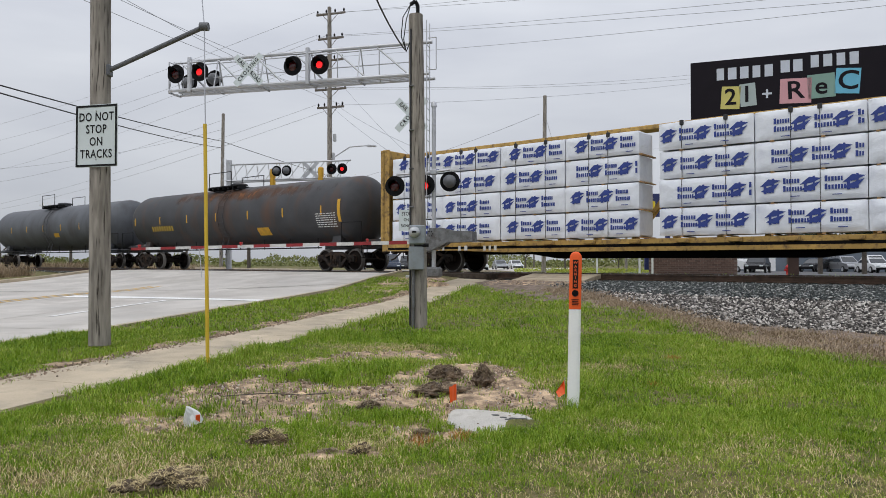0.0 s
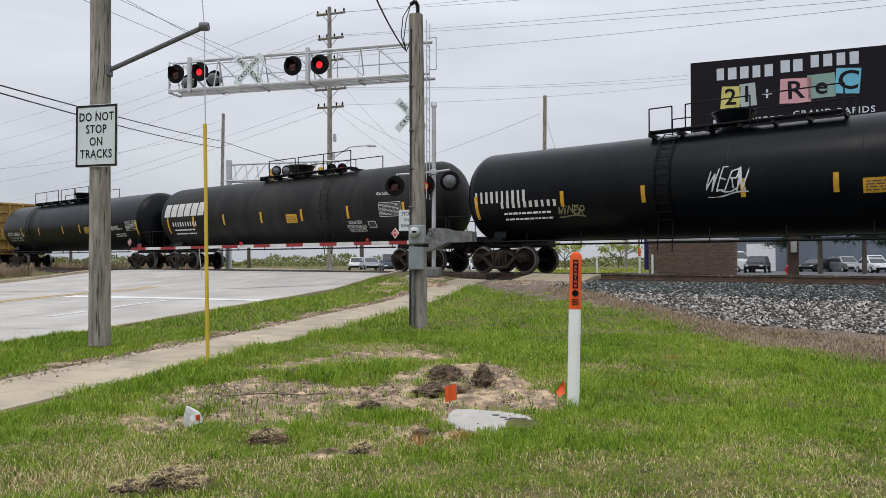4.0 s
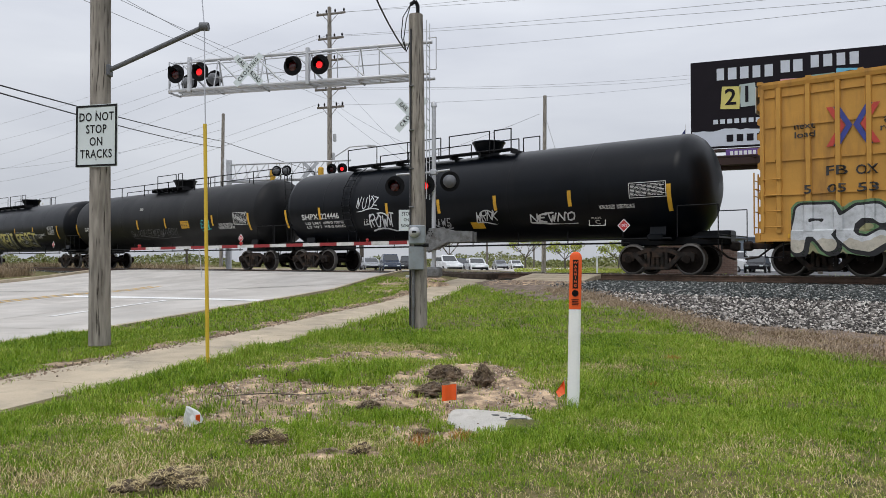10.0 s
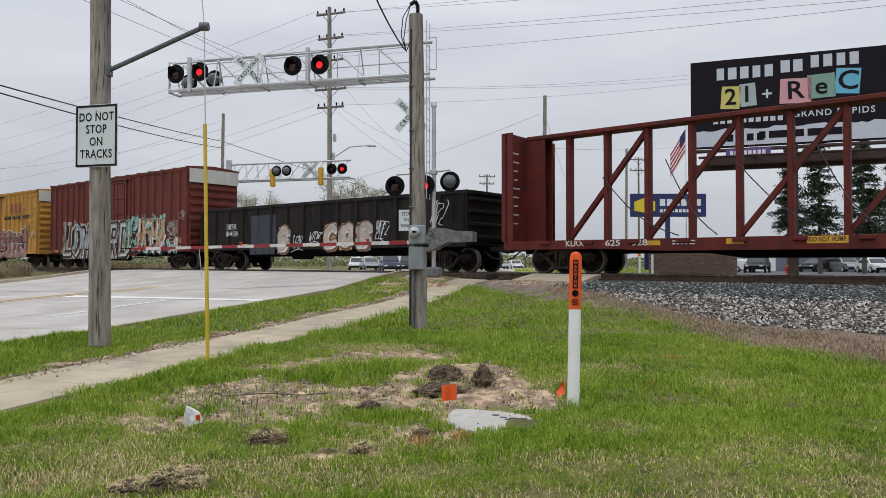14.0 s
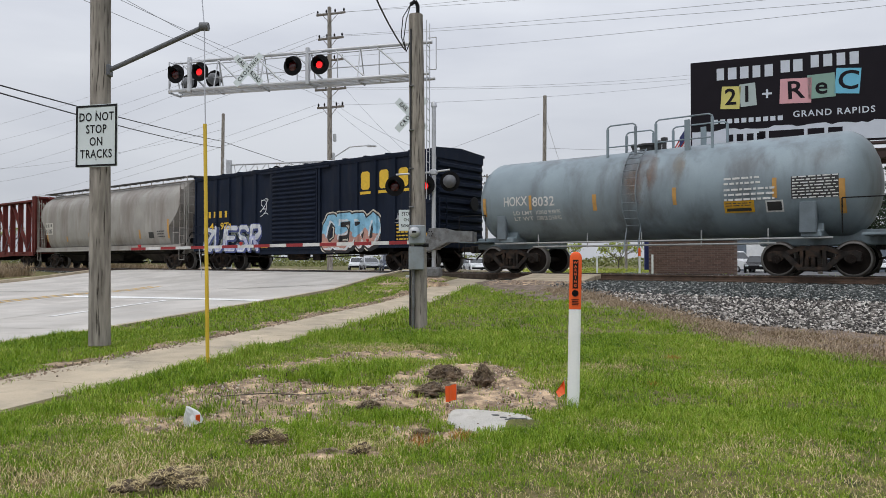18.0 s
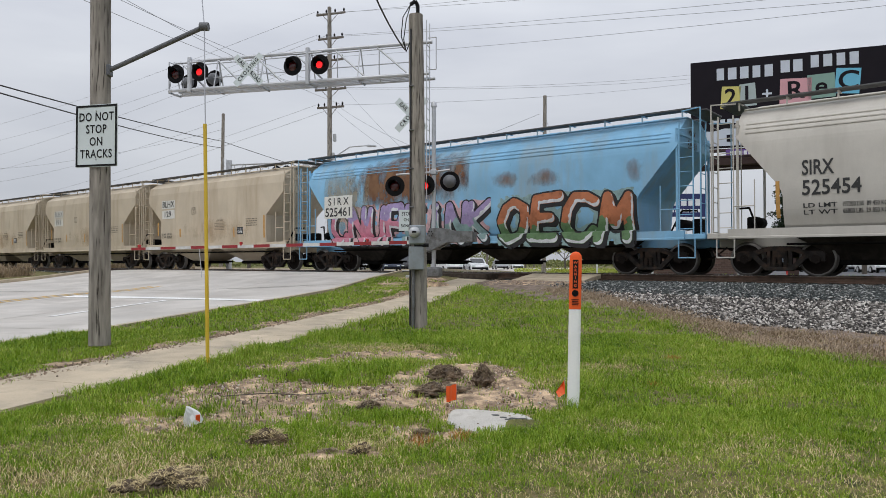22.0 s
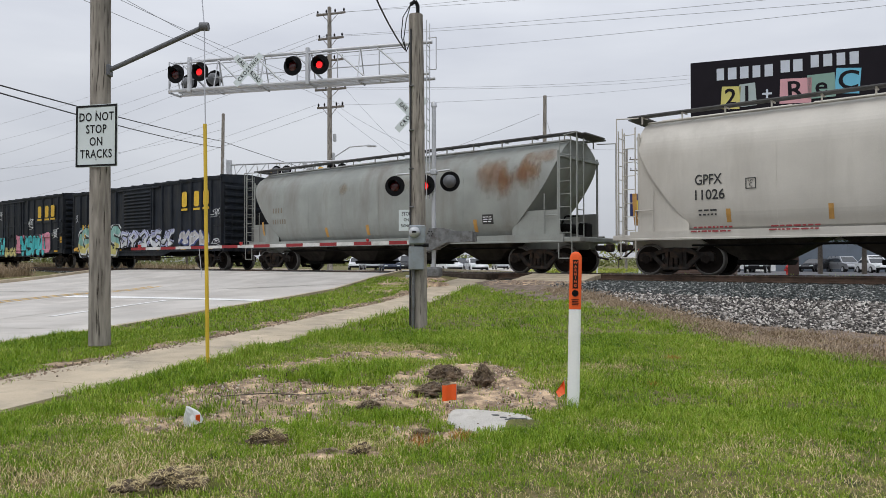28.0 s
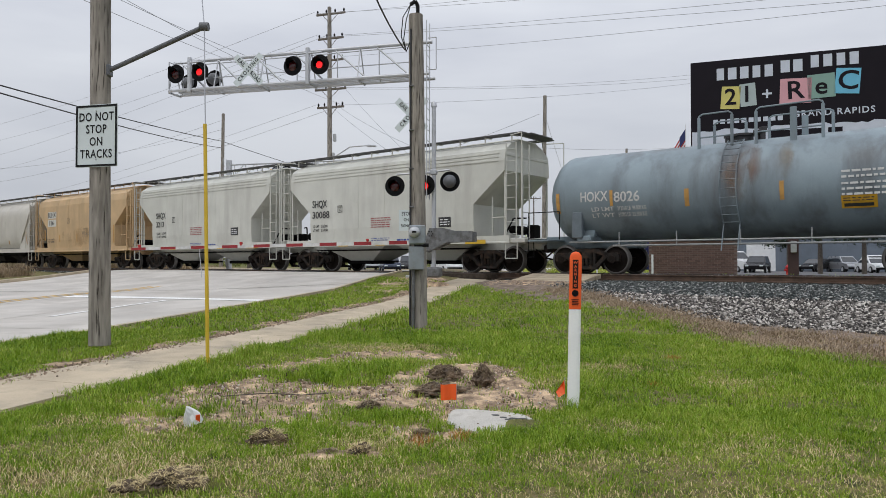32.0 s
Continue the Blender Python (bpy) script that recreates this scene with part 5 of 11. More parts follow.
# ---------------------------------------------------------------- beyond the track
def on_ground(p, lift=0.0):
    p = Vector(p)
    return Vector((p.x, p.y, ground_z(p.x, p.y) + lift))


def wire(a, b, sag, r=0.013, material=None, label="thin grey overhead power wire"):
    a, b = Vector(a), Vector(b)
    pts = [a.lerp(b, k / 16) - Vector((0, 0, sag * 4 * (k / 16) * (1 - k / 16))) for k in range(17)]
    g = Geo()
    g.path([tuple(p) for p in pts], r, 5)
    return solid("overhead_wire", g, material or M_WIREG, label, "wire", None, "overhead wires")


def crossarm(pole, z, w, turn, pins, base):
    m = pose(0, 0, z, 0, 0, turn)
    arm = part("crossarm", Geo().box((0, 0, 0), (w, 0.12, 0.16), 0.02), M_DARKWOOD, pole, "wooden crossarm", m)
    for i in range(pins):
        x = -w / 2 + 0.12 + (w - 0.24) * i / max(1, pins - 1)
        part("insulator", Geo().lathe([(0.08, 0.03), (0.16, 0.07), (0.24, 0.08), (0.32, 0.05), (0.36, 0.02)], 8, "z", (x, 0, 0)), M_SOOT, arm)
    g = Geo()
    for sx in (-1, 1):
        g.tube((sx * w * 0.3, -0.07, 0), (0, -0.16, -0.8), 0.025, 5)
    part("brace", g, M_DARKWOOD, arm)


TP = on_ground((-8.73, 55.00, 1.55))
tall = wood_pole("utility_pole", "tall weathered pole with five crossarms and insulators", TP, 20.6, 0.22, 0.15, (-0.1, 0))
for y, w, pins in ((22, 2.5, 4), (66, 2.2, 4), (105, 2.2, 4), (157, 2.7, 4), (189, 2.3, 5)):
    crossarm(tall, 1.38 + (464 - y) / 1260 * 55 - TP.z, w, -18, pins, TP)
g = Geo()
g.path([(0.1, -0.1, 8.75), (1.6, -0.6, 9.6), (3.0, -1.0, 9.65)], 0.05, 8)
lamp = part("lamp_arm", g, M_ALU, tall, "street lamp arm")
part("lamp_head", Geo().box((3.3, -1.1, 9.6), (0.75, 0.3, 0.16), 0.05), M_ALU, lamp)
g = Geo()
g.box((0.35, -0.1, 10.4), (0.25, 0.25, 0.6), 0.05)
g.box((0.25, -0.1, 8.9), (0.2, 0.2, 0.7), 0.05)
part("cut_out", g, M_STEEL, tall)

for name, p, h, r, lab in (("utility_pole", (-18.71, 60.00, 1.09), 13.4, 0.16, "plain wooden utility pole beyond the crossing"), ("utility_pole", (6.78, 48.00, 1.15), 12.2, 0.15, "bare wooden utility pole behind the track"),
                           ("utility_pole", (19.28, 75.00, 1.02), 13.0, 0.15, "leaning wooden utility pole near a storage sign")):
    wood_pole(name, lab, on_ground(p), h, r, r * 0.8, (0.12, 0), M_WOOD)
for p, h, ws in (((7.43, 120.00, 0.81), 16.0, ((15.6, 2.8), (14.4, 2.6))), ((28.91, 105.00, 0.88), 16.6, ((16.2, 2.8), (14.6, 2.6))), ((19.16, 150.00, 0.67), 15.0, ((14.6, 3.0),))):
    pl_ = wood_pole("utility_pole", "distant utility pole with crossarms", on_ground(p), h, 0.16, 0.12, (0, 0), M_DARKWOOD)
    for z, w in ws:
        crossarm(pl_, z, w, 8, 4, None)

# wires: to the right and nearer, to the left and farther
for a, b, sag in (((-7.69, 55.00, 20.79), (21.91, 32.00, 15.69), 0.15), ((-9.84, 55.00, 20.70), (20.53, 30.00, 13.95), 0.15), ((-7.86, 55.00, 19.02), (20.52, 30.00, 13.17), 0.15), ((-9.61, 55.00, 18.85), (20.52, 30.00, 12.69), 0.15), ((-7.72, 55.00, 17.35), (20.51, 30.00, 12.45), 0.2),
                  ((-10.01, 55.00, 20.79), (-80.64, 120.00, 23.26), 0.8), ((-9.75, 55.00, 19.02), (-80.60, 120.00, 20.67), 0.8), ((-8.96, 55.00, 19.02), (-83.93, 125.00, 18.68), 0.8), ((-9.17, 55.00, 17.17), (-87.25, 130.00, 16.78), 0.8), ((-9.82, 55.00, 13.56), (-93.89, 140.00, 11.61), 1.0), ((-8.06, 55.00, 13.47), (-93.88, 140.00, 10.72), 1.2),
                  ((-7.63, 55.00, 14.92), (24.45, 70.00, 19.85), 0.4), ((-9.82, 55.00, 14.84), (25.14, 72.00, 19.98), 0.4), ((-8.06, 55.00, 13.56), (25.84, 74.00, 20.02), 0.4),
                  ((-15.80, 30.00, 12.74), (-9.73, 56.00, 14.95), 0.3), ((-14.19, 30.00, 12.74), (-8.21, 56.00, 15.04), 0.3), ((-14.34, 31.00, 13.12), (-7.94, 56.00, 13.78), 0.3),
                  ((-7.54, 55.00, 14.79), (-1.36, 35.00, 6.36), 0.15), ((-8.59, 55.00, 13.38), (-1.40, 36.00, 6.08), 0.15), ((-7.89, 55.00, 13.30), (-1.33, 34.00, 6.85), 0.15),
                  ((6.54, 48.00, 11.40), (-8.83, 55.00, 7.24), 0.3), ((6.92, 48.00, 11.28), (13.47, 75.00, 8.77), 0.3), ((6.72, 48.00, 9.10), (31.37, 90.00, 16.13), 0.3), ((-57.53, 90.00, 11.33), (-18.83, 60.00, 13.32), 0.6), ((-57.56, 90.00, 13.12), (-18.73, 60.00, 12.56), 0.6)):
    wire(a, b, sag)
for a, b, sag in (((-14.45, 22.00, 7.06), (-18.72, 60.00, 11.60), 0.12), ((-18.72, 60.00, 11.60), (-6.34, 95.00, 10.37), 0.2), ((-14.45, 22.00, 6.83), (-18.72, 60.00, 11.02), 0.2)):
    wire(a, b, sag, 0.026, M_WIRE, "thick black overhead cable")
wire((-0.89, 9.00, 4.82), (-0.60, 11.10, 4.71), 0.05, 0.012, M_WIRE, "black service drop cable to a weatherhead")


# far-side crossing signal
FS = on_ground((-12.03, 40.00, 1.44))
fs = thing("cantilever_signal", "far aluminium cantilever signal with red flashers over the road", "crossing signal", pose(FS.x, FS.y, FS.z, 0, 0, -14.5), "far crossing signal")
g = Geo()
z0 = 1.38 + (464 - 318) / 1260 * 39 - FS.z
g.tube((0, 0, 0), (0, 0, z0 + 1.2), 0.15, 14)
part("mast", g, M_ALU, fs)
g = Geo()
for y in (-0.3, 0.3):
    g.tube((0, y, z0), (7.4, y, z0), 0.05, 8)
g.tube((0, 0, z0 + 0.95), (7.3, 0, z0 + 0.95), 0.05, 8)
part("chord", g, M_ALU, fs)
g = Geo()
for k in range(10):
    g.tube((0.7 * k + 0.3, -0.3, z0), (0.7 * k + 0.9, 0, z0 + 0.95), 0.022, 6)
    g.tube((0.7 * k + 0.3, 0.3, z0), (0.7 * k + 0.3, 0, z0 + 0.95), 0.018, 6)
part("web", g, M_ALU, fs)
for x, lit in ((3.15, False), (3.75, False), (6.4, False), (7.0, True)):
    flasher(fs, (x, -0.45, z0 + 0.45), lit, -1 if x > 5 else 1, 0.29)
g = Geo()
for e in (-0.16, 0.16):
    g.tube((-0.3, e, 0.5), (-0.3, e, z0 + 1.3), 0.018, 5)
for k in range(14):
    g.tube((-0.3, -0.16, 0.7 + 0.35 * k), (-0.3, 0.16, 0.7 + 0.35 * k), 0.014, 5)
part("ladder", g, M_ALU, fs)
for x in (2.85, 5.7):
    s = part("traffic_light", Geo().box((x, -0.3, z0 + 0.1), (0.27, 0.24, 1.0), 0.05), M_REFLECT, fs, "yellow traffic light housing seen from behind")
g = Geo()
for sgn in (-1, 1):
    g.box((0, 0, 0), (1.2, 0.02, 0.2), 0, pose(5.15, -0.4, z0 + 0.45, 0, 45 * sgn, 0))
part("crossbuck", g, M_ALU, fs, "back of a crossbuck")

# billboard
BL, BR = Vector((12.30, 35.20, 11.26)), Vector((20.15, 32.20, 11.50))
bdir = Vector((BR.x - BL.x, BR.y - BL.y, 0)).normalized()
bturn = math.degrees(math.atan2(bdir.y, bdir.x))
bb = thing("billboard", "large charcoal billboard with coloured panels on a steel column", "billboard", pose(BL.x, BL.y, BL.z, 0, 0, bturn))
BW, BH = 14.6, 4.30
part("face", Geo().box((BW / 2, 0.1, -BH / 2), (BW, 0.2, BH), 0.02), M_CHAR, bb, "charcoal vinyl face")
g = Geo()
pts = [(0.06, -3.62)]
rnd = random.Random(4)
for k in range(60):
    pts.append((0.06 + (BW - 0.12) * k / 59, -3.42 + rnd.uniform(-0.07, 0.07)))
pts += [(BW - 0.06, -4.22), (0.06, -4.22)]
for a, b in zip(pts[1:60], pts[2:61]):
    g.add([(a[0], -0.008, a[1]), (b[0], -0.008, b[1]), (b[0], -0.008, -4.22), (a[0], -0.008, -4.22)], [(0, 1, 2, 3)])
part("pale_band", g, M_VINYLW, bb, "torn-edged pale band")


def tile_panel(x, z, w, h, col, turn, name):
    m = mat(name, col, 0.5, 0, 0.05, 2, 0.02, 30)
    return part("panel", Geo().box((0, 0, 0), (w, 0.012, h)), m, bb, "coloured panel on the billboard", pose(x, -0.012, z, 0, turn, 0))


PX = lambda px: (px - 1222) / 346 * 8.36
tile_panel(PX(1298), -1.88, 0.86, 1.10, (0.62, 0.55, 0.16), 4, "billboard_yellow")
tile_panel(PX(1330), -1.80, 0.72, 1.10, (0.40, 0.47, 0.47), -4, "billboard_grey")
tile_panel(PX(1416), -1.78, 1.35, 1.18, (0.66, 0.34, 0.38), 2, "billboard_pink")
tile_panel(PX(1461), -1.64, 1.15, 1.12, (0.22, 0.36, 0.31), -2, "billboard_green")
tile_panel(PX(1506), -1.50, 1.02, 1.18, (0.14, 0.47, 0.66), 5, "billboard_blue")
for t, px, z, h in (("2", 1298, -1.88, 0.80), ("1", 1328, -1.80, 0.80)):
    part("lettering", letters(t, h), M_CHAR, bb, at=(PX(px), -0.026, z))
part("lettering", letters("+", 0.6), M_VINYLW, bb, "white plus sign", (PX(1365), -0.014, -1.86))
for t, px, z, h, turn in (("R", 1415, -1.78, 0.86, -2), ("e", 1461, -1.67, 0.80, 3), ("C", 1507, -1.50, 0.88, 5)):
    part("lettering", letters(t, h, 1.0, 1.05), M_CHAR, bb, "dark letter on a coloured panel", pose(PX(px), -0.026, z, 0, turn, 0))
def plain_bars(words, x, z, h, mt, y=-0.016):
    """Bars the size of illegible or protected words."""
    k = Geo()
    for w in words:
        k.box((x + w / 2, y, z), (w, 0.008, h))
        x += w + h * 0.45
    part("word_bar", k, mt, bb, "plain bars in place of a name")
def block_word(n, x, z, h, w, mt, seed):
    """One plain bar for each character of a name."""
    rnd = random.Random(seed)
    for i in range(n):
        part("name_bar", Geo().box((x + i * w, -0.016, z), (w * rnd.uniform(0.60, 0.74), 0.008, h * 0.8)), mt, bb, "plain white bar in place of a name" if i == 0 else "")
for n, px0, z, seed in ((5, 1279, -0.70, 1), (2, 1398, -0.58, 2), (4, 1450, -0.46, 3)):
    block_word(n, PX(px0), z, 0.72, 0.54, M_VINYLW, seed)
plain_bars([0.22] * 10, PX(1265), -3.02, 0.22, M_VINYLW)
part("lettering", letters("GRAND RAPIDS", 0.30, 1.2), M_VINYLW, bb, "white place name", (PX(1481), -0.016, -2.90))
plain_bars([0.3, 0.3, 0.3, 0.3], PX(1290), -3.85, 0.34, M_CHAR)
plain_bars([0.28, 1.5, 0.7, 0.6], PX(1350), -3.78, 0.34, M_CHAR)
g = Geo()
g.box((BW / 2, 0.15, -BH - 0.12), (BW, 0.3, 0.14), 0.02)
g.box((BW / 2, -0.75, -BH - 0.55), (BW * 0.95, 0.5, 0.06), 0.01)
for k in range(7):
    g.box((0.8 + 2.1 * k, -0.3, -BH - 0.42), (0.10, 1.2, 0.22), 0.01)
part("catwalk", g, M_BROWN, bb, "dark steel catwalk and rail")
g = Geo()
g.box((7.5, 0.35, -BH - 0.62), (13.5, 0.35, 0.42), 0.02)
g.box((6.5, 0.9, -BH - 0.85), (13, 0.3, 0.3), 0.02)
part("beam", g, M_BROWN, bb)
g = Geo()
z_low = -(BL.z - 0.35)
g.box((PX(1410), 0.4, (z_low - BH) / 2), (0.30, 0.5, -z_low - BH), 0.01)
g.box((PX(1410), 0.12, (z_low - BH) / 2), (0.46, 0.04, -z_low - BH), 0.005)
part("column", g, M_BROWN, bb, "dark red-brown steel column")
g = Geo()
g.box((PX(1410), -0.05, z_low + 1.75), (0.25, 0.12, 0.55), 0.02)
part("meter_box", g, M_STEEL, bb)
pn = part("name_plate", Geo().box((PX(1328), -0.9, -BH - 0.42), (1.95, 0.06, 0.36), 0.01), M_PURPLE, bb, "small purple name plate")
g = Geo()
for k in range(8):
    g.box((PX(1328) - 0.72 + 0.2 * k, -0.935, -BH - 0.42), (0.14, 0.006, 0.20))
part("word_bar", g, M_WHITE, pn, "white bars in place of a name")

# flagpole
fl = on_ground((20.52, 60.00, 1.09))
fpole = thing("flagpole", "thin white flagpole with a striped flag", "flagpole", Matrix.Translation(fl))
part("pole", Geo().tube((0, 0, 0), (0, 0, 12.6), 0.06, 8, 0.03), M_WHITE, fpole)
g = Geo()
for k in range(9):
    z = 12.2 - k * 0.20
    for j in range(6):
        a0, a1 = -0.22 * j, -0.22 * (j + 1)
        d0, d1 = -0.16 * j, -0.16 * (j + 1)
        if k % 2 == 0:
            g.add([(a0, 0.08 * math.sin(j), z + d0 * 2.2), (a1, 0.08 * math.sin(j + 1), z + d1 * 2.2), (a1, 0.08 * math.sin(j + 1), z + d1 * 2.2 - 0.2), (a0, 0.08 * math.sin(j), z + d0 * 2.2 - 0.2)], [(0, 1, 2, 3)])
part("flag_stripe", g, M_REDTAPE, fpole, "red flag stripes")
g2 = Geo()
g2.v, g2.f, g2.s = [(x, y + 0.01, z - 0.2) for x, y, z in g.v], g.f, g.s
part("flag_stripe", g2, M_WHITE, fpole, "white flag stripes")
g = Geo().add([(0, -0.02, 12.3), (-0.5, 0.05, 11.5), (-0.5, 0.05, 10.6), (0, -0.02, 11.4)], [(0, 1, 2, 3)])
part("flag_canton", g, M_NAVY, fpole)

# storage sign
sa = Vector((15.31, 58.00, 6.96))
ss_ = thing("storage_sign", "wide navy sign with a yellow box emblem on posts", "sign", Matrix.Translation((sa.x, sa.y, 0)))
w_, h_ = 134 / 1260 * 58, 41 / 1260 * 58
part("panel", Geo().box((w_ / 2, 0.15, sa.z - h_ / 2), (w_, 0.3, h_), 0.02), M_NAVY, ss_)
g = Geo()
c_, zc_ = 1.15, sa.z - h_ * 0.5
g.prism([(c_ - 0.85, zc_ - 0.45), (c_ - 0.85, zc_ + 0.28), (c_, zc_ + 0.62), (c_ + 0.85, zc_ + 0.28), (c_ + 0.85, zc_ - 0.45), (c_, zc_ - 0.62)], "y", -0.02, -0.002)
part("emblem", g, M_SIGNY, ss_, "yellow box emblem")
g = Geo()
for k in range(6):
    g.box((2.6 + 0.58 * k, -0.01, sa.z - h_ * 0.38), (0.44, 0.012, 0.55))
for k in range(11):
    g.box((2.5 + 0.31 * k, -0.01, sa.z - h_ * 0.74), (0.22, 0.012, 0.26))
part("word_bar", g, M_WHITE, ss_, "white bars in place of a name")
for x in (w_ * 0.22, w_ * 0.50):
    part("post", Geo().box((x, 0.25, sa.z / 2 - 0.2), (0.35, 0.3, sa.z - h_), 0.02), M_NAVY, ss_)

# brick building
bl, br = Vector((15.03, 52.00, 2.99)), Vector((20.68, 50.00, 2.93))
bd_ = (br - bl)
bt_ = math.degrees(math.atan2(bd_.y, bd_.x))
L_ = math.hypot(bd_.x, bd_.y)
gz = ground_z(bl.x, bl.y)
bh = bl.z - gz
bk = thing("brick_building", "low brown brick building with a flat roof", "building", pose(bl.x, bl.y, gz, 0, 0, bt_))
part("wall", Geo().box((L_ / 2, 3, bh / 2 - 0.05), (L_, 6, bh - 0.1)), M_MORTAR, bk)
part("roof", Geo().box((L_ / 2, 3, bh), (L_ + 0.2, 6.2, 0.16), 0.02), M_STEEL, bk, "pale metal roof edge")
rows_, cols_ = 18, 16
bh1 = (bh - 0.12) / rows_
bw1 = L_ / cols_
me_b = Geo().box((0, 0, 0), (bw1 - 0.03, 0.03, bh1 - 0.025), 0.004).mesh("brick", M_BRICK)
for j in range(rows_):
    for i in range(cols_ - (j % 2)):
        part("brick", me_b, None, bk, at=((i + 0.5 + 0.5 * (j % 2)) * bw1, -0.008, (j + 0.5) * bh1 + 0.01))

# blue-grey shed and parking ground
sh0, sh1 = Vector((33.34, 82.00, 4.24)), Vector((50.30, 74.00, 3.97))
sd = sh1 - sh0
sgz = ground_z(sh0.x, sh0.y)
shed = thing("metal_building", "long blue-grey metal-clad building behind parked cars", "building", pose(sh0.x, sh0.y, sgz, 0, 0, math.degrees(math.atan2(sd.y, sd.x))))
SL = math.hypot(sd.x, sd.y) + 8
part("wall", Geo().box((SL / 2, 5, 1.9), (SL, 10, 3.8)), M_METALB, shed)
part("roof", Geo().box((SL / 2, 5, 3.85), (SL + 0.4, 10.4, 0.2), 0.03), M_METALB, shed)
me_s = Geo().box((0, 0, 1.9), (0.06, 0.05, 3.7)).mesh("seam", M_METALB)
for k in range(int(SL / 0.6)):
    part("seam", me_s, None, shed, at=(0.3 + 0.6 * k, -0.02, 0))
part("door", Geo().box((3.0, -0.03, 1.6), (3.0, 0.06, 3.1), 0.01), M_WHITE, shed, "white roller door")
for a, b, lab in (((16.05, 40.00, 0.24), (58.12, 80.00, -0.90), "asphalt yard behind the track"), ((-10.66, 60.00, -0.33), (7.31, 96.00, -1.36), "asphalt car park beyond the crossing")):
    xs_, ys_ = frange(min(a[0], b[0]), max(a[0], b[0]), 20), frange(a[1], b[1], 20)
    k = patch("y", xs_, ys_, lambda u, v: (u, v), ground_z, 0.03, M_PAVEB)
    tagged(part("car_park", k, M_PAVEB), lab, "car park", "", "structure")


def motor_car(p, turn, L, H, paint, label, kind="sedan"):
    car = thing("parked_car", label, "car", Matrix.Translation(on_ground(p)) @ pose(0, 0, 0, 0, 0, turn), "parked cars")
    h = L / 2
    if kind == "suv":
        body = [(-h, 0.35), (-h + 0.05, 0.95), (-h + 0.15, H * 0.62), (h * 0.45, H * 0.62), (h - 0.15, H * 0.52), (h, 0.7), (h, 0.35)]
        cab = [(-h + 0.12, H * 0.61), (-h + 0.45, H - 0.02), (h * 0.18, H), (h * 0.52, H * 0.61)]
    elif kind == "pickup":
        body = [(-h, 0.45), (-h, 1.0), (-0.1, 1.0), (h * 0.5, 1.05), (h - 0.1, 0.98), (h, 0.8), (h, 0.45)]
        cab = [(-0.5, 1.0), (-0.4, H), (h * 0.32, H), (h * 0.58, 1.04)]
    else:
        body = [(-h, 0.35), (-h, 0.8), (-h + 0.25, 0.92), (h * 0.4, 0.92), (h - 0.15, 0.78), (h, 0.6), (h, 0.35)]
        cab = [(-h + 0.5, 0.91), (-h + 1.1, H), (h * 0.1, H), (h * 0.48, 0.91)]
    part("body", Geo().prism(body, "y", -0.88, 0.88), paint, car)
    part("cabin", Geo().loft([[(x, y * (0.84 if z < H * 0.8 else 0.70), z) for x, z in cab] for y in (-1, 1)]), paint, car)
    mx, mz = sum(q[0] for q in cab) / 4, sum(q[1] for q in cab) / 4
    for y in (-1, 1):
        part("side_window", Geo().loft([[(mx + (x - mx) * 0.84, y * (0.84 - 0.14 * (z > mz)) * (0.985 if z > mz else 0.985) + y * k, mz + (z - mz) * 0.72) for x, z in cab] for k in (-0.02, 0.02)]), M_GLASS, car, "dark side window")
    for (xa, za), (xb, zb), sgn in ((cab[0], cab[1], -1), (cab[3], cab[2], 1)):
        part("windscreen", Geo().loft([[(xa + (xb - xa) * t + sgn * o, w * (0.74 - 0.12 * t), za + (zb - za) * t) for t, w in ((0.12, -1), (0.12, 1), (0.9, 1), (0.9, -1))] for o in (-0.02, 0.02)]), M_GLASS, car, "dark glass")
    part("roof", Geo().box(((cab[1][0] + cab[2][0]) / 2, 0, H), (cab[2][0] - cab[1][0], 1.36, 0.05), 0.02), paint, car)
    for x in (-h * 0.62, h * 0.62):
        for y in (-0.86, 0.86):
            wh = part("wheel", Geo().lathe([(-0.1, 0.05), (-0.1, 0.30), (-0.07, 0.33), (0.07, 0.33), (0.1, 0.30), (0.1, 0.05)], 20, "y", smooth=False), M_TYRE, car, at=(x, y, 0.33))
            part("rim", Geo().lathe([(-0.105, 0.21), (-0.115, 0.18), (0.115, 0.18), (0.105, 0.21)], 14, "y", smooth=False), M_ALU, wh)
    for y in (-0.62, 0.62):
        part("tail_lamp", Geo().box((-h - 0.01, y, H * 0.52 if kind == "suv" else 0.75), (0.04, 0.26, 0.16), 0.02), M_REDTAPE, car)
        part("headlight", Geo().box((h - 0.03, y, 0.68), (0.08, 0.34, 0.14), 0.03), M_SIGN, car)
    part("bumper", Geo().box((h + 0.02, 0, 0.45), (0.1, 1.6, 0.2), 0.04), M_SOOT, car)
    return car


